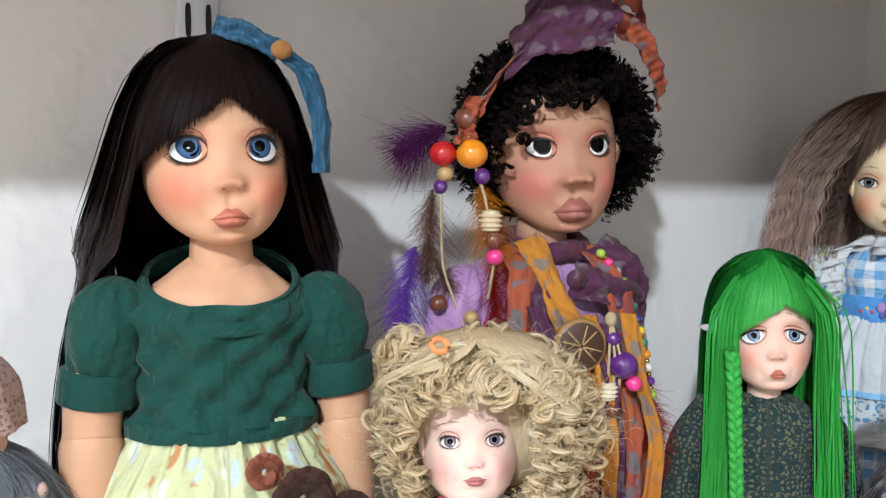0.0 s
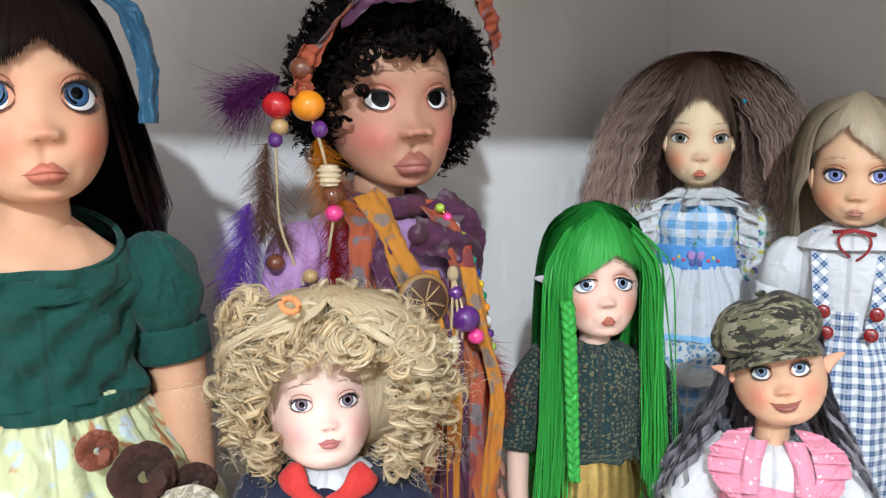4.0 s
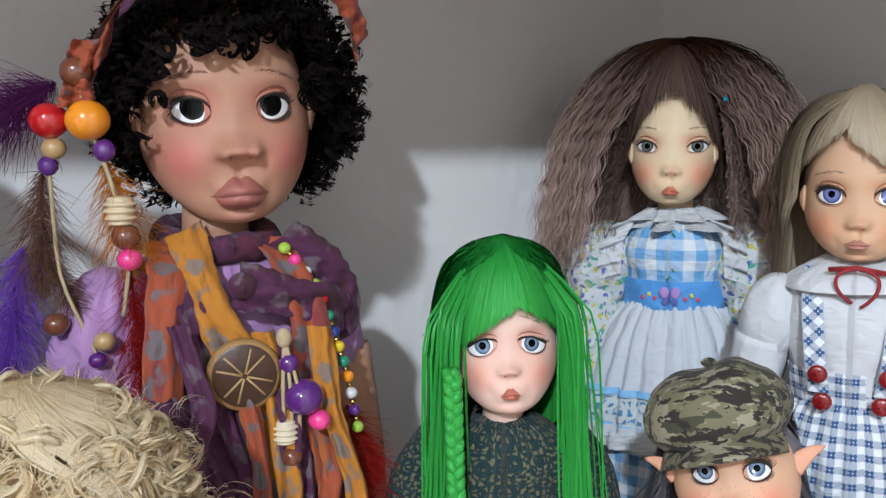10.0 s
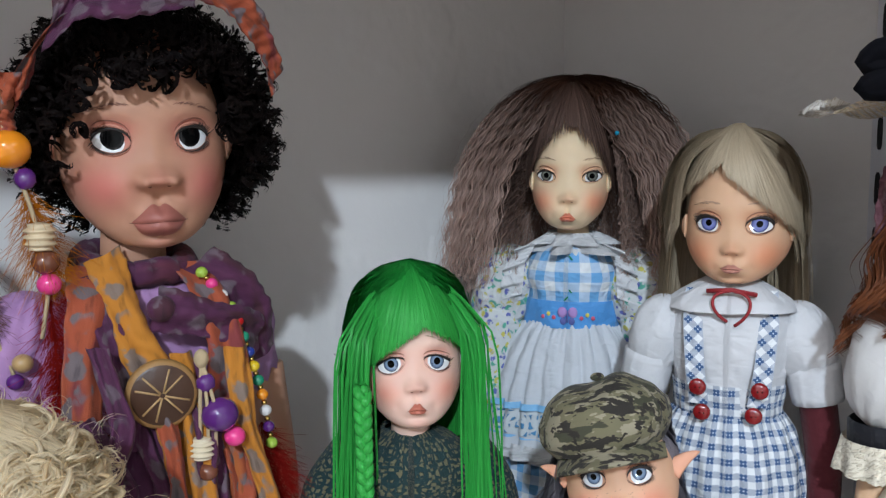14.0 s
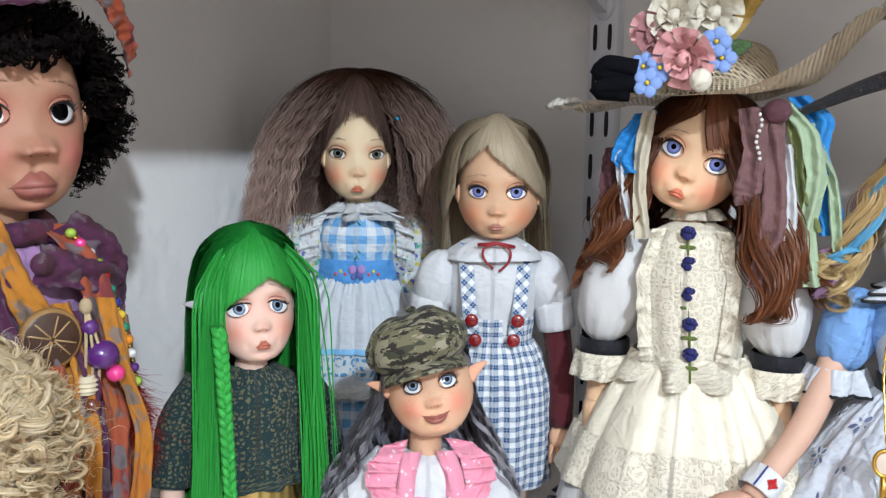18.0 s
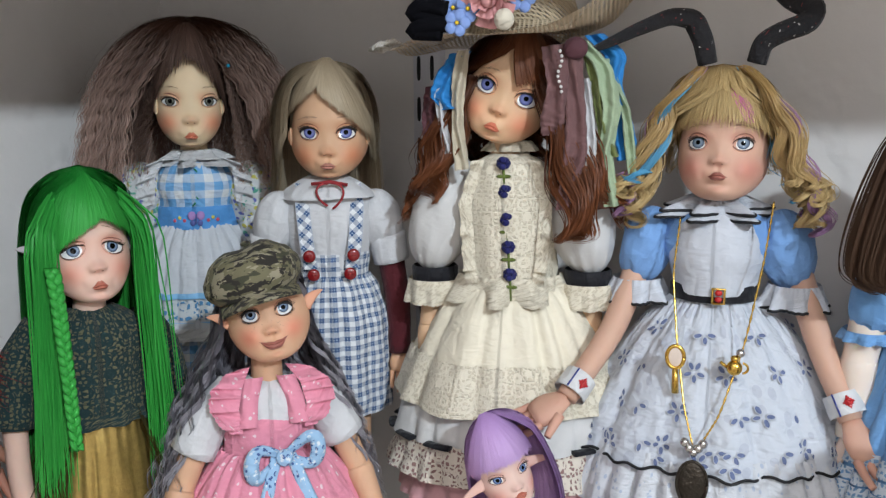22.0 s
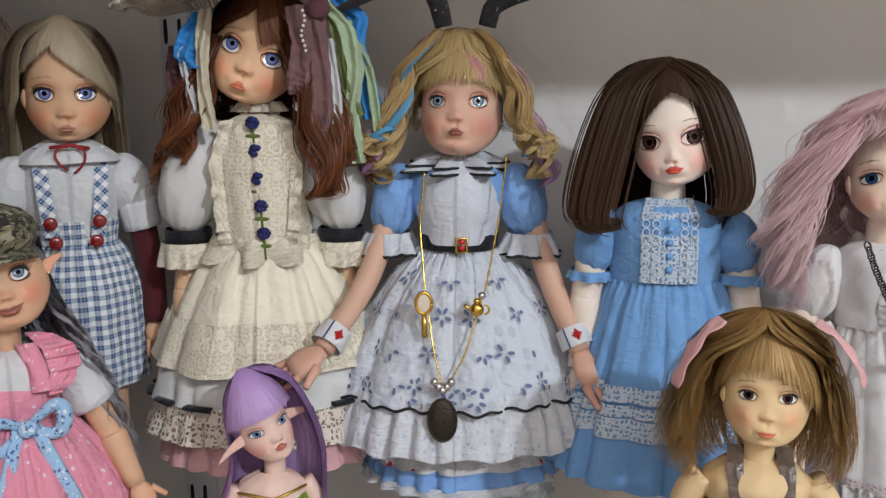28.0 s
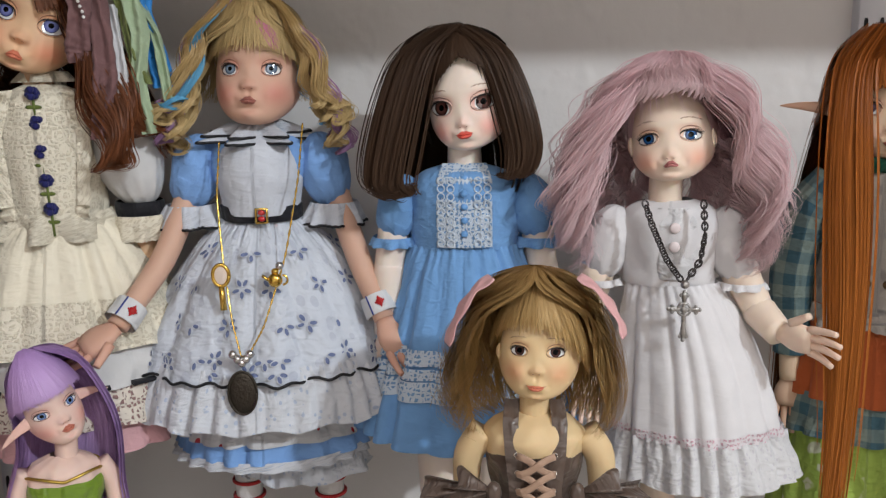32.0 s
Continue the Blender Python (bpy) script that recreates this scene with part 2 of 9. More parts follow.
def eyelet(name, c, hole, scale=150.0, size=0.20):
    """White cotton with embroidered eyelet holes."""
    t = Tree(name)
    uv = t.uv()
    v = t.voronoi(t.scaled(uv, (1.0, 0.72, 1.0)), scale, rnd=0.8)
    g = t.ramp(t.noise(uv, scale * 0.30, 1.0), 0.44, 0.48)
    f = t.math("MULTIPLY", t.math("LESS_THAN", v, size), g)
    ring = t.math("MULTIPLY", t.math("LESS_THAN", v, size * 1.6), g)
    fine = t.noise(uv, 1800.0, 2.0)
    folds = creases(t, uv)
    col = t.mix(f, t.mix(t.math("MULTIPLY", t.noise(uv, 55.0), 0.3), c, shade(c, 0.86)), hole)
    t.bump(t.math("ADD", t.math("ADD", folds, t.math("MULTIPLY", ring, 0.4)), t.math("MULTIPLY", fine, 0.3)), 0.55, 0.002)
    return t.set(Base_Color=col, Roughness=0.88, Sheen_Weight=0.06)


def batik(name, colours, spot, scale=45.0):
    """Dyed cloth in streaks of several colours with blotches."""
    t = Tree(name)
    uv = t.uv()
    s = t.scaled(uv, (1.0, 0.28, 1.0))
    col = t.mix(1.0, colours[0], colours[0])
    for i, c in enumerate(colours[1:]):
        n = t.noise(t.scaled(s, 1.0 + 0.31 * i), scale + 17 * i, 2.0)
        col = t.mix(t.ramp(n, 0.50, 0.58), col, c)
    wob = t.mix(0.012, uv, t.noise(uv, 90.0, 3.0), "ADD")
    v = t.voronoi(wob, 85.0, rnd=1.0)
    w = t.ramp(t.noise(uv, 55.0, 2.0), 0.42, 0.50)
    col = t.mix(t.math("MULTIPLY", t.math("MULTIPLY", t.ramp(v, 0.44, 0.34), w), 0.9), col, spot)
    col = t.mix(t.math("MULTIPLY", t.ramp(t.noise(s, 210.0, 3.0), 0.52, 0.70), 0.6), col, shade_mix(t, col, 0.35))
    fine = t.noise(uv, 2200.0, 2.0)
    folds = t.noise(t.scaled(uv, (1.0, 0.25, 1.0)), 160.0, 3.0)
    t.bump(t.math("ADD", folds, t.math("MULTIPLY", fine, 0.25)), 0.6, 0.002)
    return t.set(Base_Color=col, Roughness=0.8, Sheen_Weight=0.06)


def iris(name, rim, inner):
    """Glass iris: radial fibres, dark limbal ring by the tint attribute."""
    t = Tree(name)
    n = t.noise(t.scaled(t.uv(), (1.0, 0.08, 1.0)), 14.0, 3.0)
    c = t.mix(t.tint(), inner, rim)
    return t.set(Base_Color=t.mix(t.math("MULTIPLY", n, 0.5), c, shade(rim, 0.45)), Roughness=0.1, Specular_IOR_Level=0.3, Coat_Weight=0.15, Coat_Roughness=0.02)


def wall_paint(name, c):
    t = Tree(name)
    o = t.obj()
    big = t.noise(o, 3.0, 3.0)
    tex = t.noise(o, 26.0, 5.0, 0.62)
    knock = t.ramp(t.noise(o, 14.0, 3.0), 0.47, 0.62)
    fine = t.noise(o, 240.0, 3.0)
    col = t.mix(big, shade(c, 0.96), shade(c, 1.03))
    col = t.mix(t.math("MULTIPLY", t.ramp(tex, 0.62, 0.8), 0.12), col, shade(c, 0.8))
    t.bump(t.math("ADD", t.math("ADD", knock, t.math("MULTIPLY", tex, 0.6)), t.math("MULTIPLY", fine, 0.12)), 0.40, 0.0025)
    return t.set(Base_Color=col, Roughness=0.62)


M_WALL = wall_paint("wall_paint", (0.80, 0.765, 0.74))
M_CEIL = plain("ceiling_paint", (0.78, 0.77, 0.75), 0.8, scale=8)
M_SHELF = plain("shelf_laminate", (0.60, 0.56, 0.52), 0.5, scale=20, vary=0.05)
M_FLOOR = plain("room_carpet", (0.36, 0.30, 0.25), 0.95, scale=200, bump=0.4)
M_STEEL = plain("white_steel", (0.66, 0.66, 0.70), 0.4, scale=30, vary=0.04)
M_SLOT = plain("slot_dark", (0.010, 0.010, 0.012), 0.8)
M_EYEWHITE = plain("eye_white", (0.80, 0.80, 0.80), 0.10, vary=0.02, coat=1.0)
M_PUPIL = plain("pupil_black", (0.002, 0.002, 0.002), 0.06, vary=0.0)
M_PUPIL.node_tree.nodes["Principled BSDF"].inputs["Specular IOR Level"].default_value = 0.12
M_LASH = plain("lash_brown", (0.015, 0.009, 0.007), 0.6)
M_CREASE = plain("lid_crease", (0.22, 0.085, 0.055), 0.7)
M_MOUTHLINE = plain("mouth_line", (0.11, 0.03, 0.022), 0.6)

# ---------------------------------------------------------------- mesh tools


class MB:
    """Collects grids of quads with uv, tint and material into one mesh."""

    fray = 0.10

    def __init__(self):
        self.v, self.f, self.uvs, self.ti, self.mi, self.mats, self.n = [], [], [], [], [], [], 0

    def slot(self, mat):
        if mat not in self.mats:
            self.mats.append(mat)
        return self.mats.index(mat)

    def raw(self, v, f, mat, uv=None, tint=None):
        v = np.asarray(v, float)
        n = len(v)
        self.v.append(v)
        self.f.append(np.asarray(f, int) + self.n)
        self.uvs.append(np.zeros((n, 2)) if uv is None else np.asarray(uv, float))
        self.ti.append(np.zeros(n) if tint is None else np.broadcast_to(np.asarray(tint, float), (n,)).copy())
        self.mi.append(np.full(len(f), self.slot(mat)))
        self.n += n

    def grid(self, p, mat, wrap=False, uv=None, tint=None):
        """p: (a, b, 3) points; wrap closes the b direction."""
        a, b = p.shape[:2]
        if uv is None:
            du = np.zeros((a, b))
            dv = np.zeros((a, b))
            du[:, 1:] = np.cumsum(np.linalg.norm(np.diff(p, axis=1), axis=2), axis=1)
            dv[1:] = np.cumsum(np.linalg.norm(np.diff(p, axis=0), axis=2), axis=0)
            mid = du[a // 2] if wrap else None
            if wrap:
                du = np.broadcast_to(du.max(axis=0), (a, b))
                dv = np.broadcast_to(dv.mean(axis=1)[:, None], (a, b))
            uv = np.stack([du, dv], 2)
        i = np.arange(a - 1)[:, None]
        j = np.arange(b if wrap else b - 1)[None]
        j2 = (j + 1) % b
        f = np.stack([i * b + j, i * b + j2, (i + 1) * b + j2, (i + 1) * b + j], 2).reshape(-1, 4)
        t = None if tint is None else np.broadcast_to(tint, (a, b)).reshape(-1)
        self.raw(p.reshape(-1, 3), f, mat, uv.reshape(-1, 2), t)

    def tube(self, pts, radii, mat, sides=8, caps=True, flat=1.0, tint=None, up=(0, -1, 0)):
        """A tube along pts; flat squeezes it along the up-ish direction."""
        pts = np.asarray(pts, float)
        k = len(pts)
        r = np.broadcast_to(np.asarray(radii, float), (k,)).copy()
        if caps:
            pts = np.concatenate([pts[:1], pts, pts[-1:]])
            r = np.concatenate([[r[0] * 0.02], r, [r[-1] * 0.02]])
        d = np.gradient(np.concatenate([pts[:1], pts[1:-1], pts[-1:]]) if not caps else pts, axis=0)
        d[np.linalg.norm(d, axis=1) < 1e-9] = d[min(1, len(d) - 1)]
        if caps:
            d[0], d[-1] = d[2], d[-3]
        d /= np.linalg.norm(d, axis=1)[:, None] + 1e-12
        u = np.asarray(up, float)[None] - d * (d @ np.asarray(up, float))[:, None]
        bad = np.linalg.norm(u, axis=1) < 1e-3
        u[bad] = np.cross(d[bad], [1.0, 0.2, 0.1])
        u /= np.linalg.norm(u, axis=1)[:, None]
        w = np.cross(d, u)
        a = np.linspace(0, 2 * np.pi, sides, endpoint=False)
        ring = np.cos(a)[None, :, None] * w[:, None] + flat * np.sin(a)[None, :, None] * u[:, None]
        self.grid(pts[:, None] + ring * r[:, None, None], mat, wrap=True, tint=None if tint is None else np.asarray(tint))

    def strands(self, p, w, mat, tint=None, centre=None, seed=0):
        """n flat fibre locks at once: p (n, k, 3), w (k,) or (n, k) half widths; their flats face away from centre."""
        n, k = p.shape[:2]
        w = np.broadcast_to(w, (n, k))
        d = np.gradient(p, axis=1)
        d /= np.linalg.norm(d, axis=2, keepdims=True) + 1e-12
        rng = np.random.default_rng(seed + n)
        ref = np.array([0.31, -0.86, 0.4]) + 0 * p if centre is None else p - np.asarray(centre)
        ref = ref / (np.linalg.norm(ref, axis=2, keepdims=True) + 1e-9) + rng.normal(0, self.fray, (n, 1, 3))
        s = np.cross(d, ref)
        s /= np.linalg.norm(s, axis=2, keepdims=True) + 1e-9
        q = p[:, :, None] + np.array([-1.0, 1.0])[None, None, :, None] * s[:, :, None] * w[:, :, None, None]
        idx = np.arange(n * k * 2).reshape(n, k, 2)
        f = np.stack([idx[:, :-1, 0], idx[:, :-1, 1], idx[:, 1:, 1], idx[:, 1:, 0]], 2).reshape(-1, 4)
        ln = np.concatenate([np.zeros((n, 1)), np.cumsum(np.linalg.norm(np.diff(p, axis=1), axis=2), axis=1)], 1)
        uu = rng.random((n, 1, 1)) * 9 + np.array([0.0, 0.0016])[None, None]
        uv = np.stack([np.broadcast_to(uu, (n, k, 2)), np.broadcast_to(ln[:, :, None], (n, k, 2))], 3)
        t = np.zeros((n, k)) if tint is None else np.broadcast_to(tint, (n, k))
        self.raw(q.reshape(-1, 3), f, mat, uv.reshape(-1, 2), np.broadcast_to(t[:, :, None], (n, k, 2)).reshape(-1))

    def ball(self, c, r, mat, nu=16, nv=10, tint=None, rough=0.0):
        r = np.broadcast_to(np.asarray(r, float), (3,))
        th = np.linspace(0.001, np.pi - 0.001, nv)[:, None]
        ph = np.linspace(0, 2 * np.pi, nu, endpoint=False)[None]
        p = np.stack([np.sin(th) * np.cos(ph), np.sin(th) * np.sin(ph), np.cos(th) + 0 * ph], 2)
        self.grid(np.asarray(c, float) + p * r, mat, wrap=True, tint=tint)

    def turned(self, start, m):
        """Turns all verts added since the chunk index start by the 4x4 matrix m."""
        a = np.array(m)
        for i in range(start, len(self.v)):
            self.v[i] = self.v[i] @ a[:3, :3].T + a[:3, 3]

    def mesh(self, name):
        me = bpy.data.meshes.new(name)
        v, f = np.concatenate(self.v), np.concatenate(self.f)
        me.vertices.add(len(v))
        me.vertices.foreach_set("co", v.ravel())
        me.loops.add(f.size)
        me.loops.foreach_set("vertex_index", f.ravel().astype(np.int32))
        me.polygons.add(len(f))
        me.polygons.foreach_set("loop_start", np.arange(0, f.size, 4, dtype=np.int32))
        me.polygons.foreach_set("material_index", np.concatenate(self.mi).astype(np.int32))
        me.polygons.foreach_set("use_smooth", np.ones(len(f), bool))
        uv = me.uv_layers.new(name="UVMap")
        uv.data.foreach_set("uv", np.concatenate(self.uvs)[f.ravel()].ravel())
        at = me.attributes.new("tint", "FLOAT", "POINT")
        at.data.foreach_set("value", np.concatenate(self.ti))
        for m in self.mats:
            me.materials.append(m)
        me.update()
        me.validate()
        return me


def thing(name, mb, m, label, category, group=""):
    ob = new(name, mb.mesh(name))
    ob.matrix_world = m
    return tagged(ob, label, category, group)


def holder(name, m, label, category, group=""):
    ob = new(name)
    ob.empty_display_size = 0.02
    ob.matrix_world = m
    return tagged(ob, label, category, group)


def part(name, mb, parent, label=""):
    ob = new(name, mb.mesh(name))
    ob.parent = parent
    return tagged(ob, label)


def box_mb(x0, x1, y0, y1, z0, z1, mat, bevel=0.0):
    mb = MB()
    bm = bmesh.new()
    bmesh.ops.create_cube(bm, size=1.0, matrix=Matrix.LocRotScale(((x0 + x1) / 2, (y0 + y1) / 2, (z0 + z1) / 2), None, (x1 - x0, y1 - y0, z1 - z0)))
    if bevel:
        bmesh.ops.bevel(bm, geom=bm.edges[:], offset=bevel, segments=2, affect="EDGES")
    return bm


def solid(name, bm, mat, parent=None, label="", category="", kind=""):
    me = bpy.data.meshes.new(name)
    bm.to_mesh(me)
    bm.free()
    me.materials.append(mat)
    ob = new(name, me)
    if parent:
        ob.parent = parent
    return tagged(ob, label, category, "", kind)

# ---------------------------------------------------------------- the place

for nm, ext in (("wall_left", (-0.12, 0.0, -3.6, 0.12, -0.35, 2.10)), ("wall_back", (0.0, 3.4, 0.0, 0.12, -0.35, 2.10)),
                ("wall_right", (3.4, 3.52, -3.6, 0.12, -0.35, 2.10)), ("wall_front", (-0.12, 3.52, -3.72, -3.6, -0.35, 2.10))):
    solid(nm, box_mb(*ext, None), M_WALL, label="off-white knockdown-textured painted wall", category="wall", kind="structure")
solid("ceiling", box_mb(-0.12, 3.52, -3.72, 0.12, 2.10, 2.22, None), M_CEIL, label="white painted room ceiling", category="ceiling", kind="structure")
solid("floor", box_mb(-0.12, 3.52, -3.72, 0.12, -0.45, -0.35, None), M_FLOOR, label="brown carpeted room floor", category="floor", kind="structure")


def shelf(name, z, depth, label):
    """Corner shelf: two boards meeting at the corner."""
    h = holder(name, pose(0, 0, z), label, "shelf")
    solid("board", box_mb(0.002, 1.9, -depth, -0.002, -0.019, 0.0, None, 0.0015), M_SHELF, h)
    solid("board", box_mb(0.002, depth, -1.35, -depth - 0.001, -0.019, 0.0, None, 0.0015), M_SHELF, h)
    return h


shelf("lower_shelf", 0.0, 0.405, "pale laminate corner shelf on which the dolls stand")
shelf("upper_shelf", 0.594, 0.30, "pale laminate corner shelf above the dolls")


def standard(m, top, bottom, label):
    """Slotted steel upright with paired slots and a shelf bracket."""
    h = holder("shelf_standard", m, label, "shelf rail")
    rail = MB()
    w, d = 0.0115, 0.011
    prof = [(-w, 0.0), (-w, -d), (-w + 0.001, -d - 0.001), (w - 0.001, -d - 0.001), (w, -d), (w, 0.0)]
    rail.grid(np.array([[(x, y, z) for x, y in prof] for z in (bottom, top)]), M_STEEL)
    part("upright", rail, h, "white enamelled steel upright")
    slot = MB()
    sw, sh = 0.0017, 0.0095
    a = np.linspace(0, 2 * np.pi, 12, endpoint=False)
    ring = np.stack([sw * np.cos(a), 0 * a, np.clip(np.sin(a) * 1.6, -1, 1) * sh], 1)
    slot.grid(np.stack([ring, ring * 0.02]) + np.array([0, -d - 0.0014, 0]), M_SLOT, wrap=True)
    me = slot.mesh("slot")
    z = 0.400 + 0.032 * 3
    while z > bottom + 0.02:
        for x in (-0.0062, 0.0052):
            s = new("slot", me)
            s.parent, s.location = h, (x, 0, z)
        z -= 0.032
    br = MB()
    for x in (-0.004, 0.004):
        pts = [(x, -0.012, 0.512), (x, -0.05, 0.522), (x, -0.16, 0.55), (x, -0.27, 0.562)]
        low = np.array(pts)
        hi = low.copy()
        hi[:, 2] = 0.5745
        br.grid(np.stack([low, hi]), M_STEEL)
    lo = np.array([[(x, y, z) for x in (-0.004, 0.004)] for _, y, z in pts])
    br.grid(lo, M_STEEL)
    br.ball((0, -0.013, 0.520), (0.0085, 0.004, 0.012), M_STEEL)
    part("bracket", br, h, "white steel shelf bracket")


standard(pose(0.2675, 0, 0), 0.575, -0.3, "white slotted steel shelf upright on the back wall")
standard(pose(0.932, 0, 0), 0.575, -0.3, "white slotted steel shelf upright on the back wall")
standard(pose(0, -0.562, 0, 0, 0, 90), 0.575, -0.3, "white slotted steel shelf upright on the side wall")

# ---------------------------------------------------------------- doll building


def smooth(a, b, x):
    t = np.clip((x - a) / (b - a), 0, 1)
    return t * t * (3 - 2 * t)


class Face:
    """Shape of a doll's head in units of the eye spacing, front towards -y, eyes at z 0."""

    def __init__(self, wf=0.95, chin=1.2, top=1.4, d=0.98, nose=0.24, nz=-0.46, mz=-0.82, nw=0.13, cheek=0.07, taper=0.15, full=0.80, span=1.0):
        self.wf, self.chin, self.top, self.d, self.nose, self.nz, self.mz, self.nw, self.cheek, self.taper = wf, chin, top, d, nose, nz, mz, nw, cheek * 1.35, taper * 0.5 + 0.03
        self.full, self.ex = full, 0.5 * span
        self.zc, self.yc = -0.36, d * 0.93

    def bumps(self, x, z):
        g = lambda cx, cz, sx, sz: np.exp(-((x - cx) / sx) ** 2 - ((z - cz) / sz) ** 2)
        aw = 0.07 + 0.50 * self.nw
        ex = self.ex
        b = 1.0 * self.nose * g(0, self.nz, self.nw * 1.05, 0.105) + 0.10 * self.nose * g(0, self.nz + 0.18, 0.10, 0.20)
        b += 0.48 * self.nose * (g(-aw, self.nz - 0.035, 0.075, 0.070) + g(aw, self.nz - 0.035, 0.075, 0.070))
        b -= 0.045 * g(0, 0.5 * (self.nz + self.mz) - 0.02, 0.055, 0.09)
        b += 0.13 * g(0, self.mz, 0.26, 0.15) + 0.09 * g(0, self.mz - 0.36, 0.2, 0.13) - 0.060 * g(0, self.mz - 0.21, 0.18, 0.06)
        b -= 0.03 * (g(-0.34, self.mz, 0.07, 0.09) + g(0.34, self.mz, 0.07, 0.09))
        b += self.cheek * (g(-0.52, -0.55, 0.28, 0.26) + g(0.52, -0.55, 0.28, 0.26))
        b -= 0.15 * (g(-ex, 0.04, 0.26, 0.17) + g(ex, 0.04, 0.26, 0.17))
        b += 0.05 * (g(-ex, 0.36, 0.3, 0.12) + g(ex, 0.36, 0.3, 0.12)) 
        return b

    def shape(self, sz):
        t = np.maximum(0, -sz)
        z = self.zc + np.where(sz > 0, sz * (self.top - self.zc), sz * (self.chin + self.zc))
        w = self.wf * (1 - self.taper * t ** 1.5)
        return z, w, t

    def front(self, x, z):
        sz = np.where(z > self.zc, (z - self.zc) / (self.top - self.zc), (z - self.zc) / (self.chin + self.zc))
        sz = np.clip(sz, -0.999, 0.999)
        _, w, t = self.shape(sz)
        rho = np.sqrt(np.maximum(1 - sz ** 2, 1e-6))
        r = np.sqrt(np.maximum(rho ** 2 - (x / w * rho ** (1 - self.full)) ** 2, 0))
        return self.yc - self.d * r - 0.66 * self.d * t ** 1.9 - self.bumps(x, z) * np.minimum(1, r * 1.6)

    def surface(self, nu=96, nv=92):
        th = np.linspace(0.001, np.pi - 0.001, nv)[:, None]
        th = th - 0.22 * np.sin(2 * (th - 0.25))
        th = 0.001 + (np.pi - 0.002) * (th - th[0]) / (th[-1] - th[0])
        ph = np.linspace(-np.pi, np.pi, nu, endpoint=False)[None]
        ph = ph - 0.66 * np.sin(ph)
        sx, sy, sz = np.sin(th) * np.sin(ph), -np.sin(th) * np.cos(ph), np.cos(th) + 0 * ph
        z, w, t = self.shape(sz)
        rho = np.sqrt(np.maximum(1 - sz ** 2, 1e-6))
        x = w * sx * rho ** (self.full - 1)
        y = self.yc + self.d * np.where(sy > 0, 1.02, 1.0) * sy - 0.66 * self.d * t ** 1.9
        y = np.where(sy < 0, y - self.bumps(x, z) * np.minimum(1, -sy * 1.6), y)
        return x, y, z


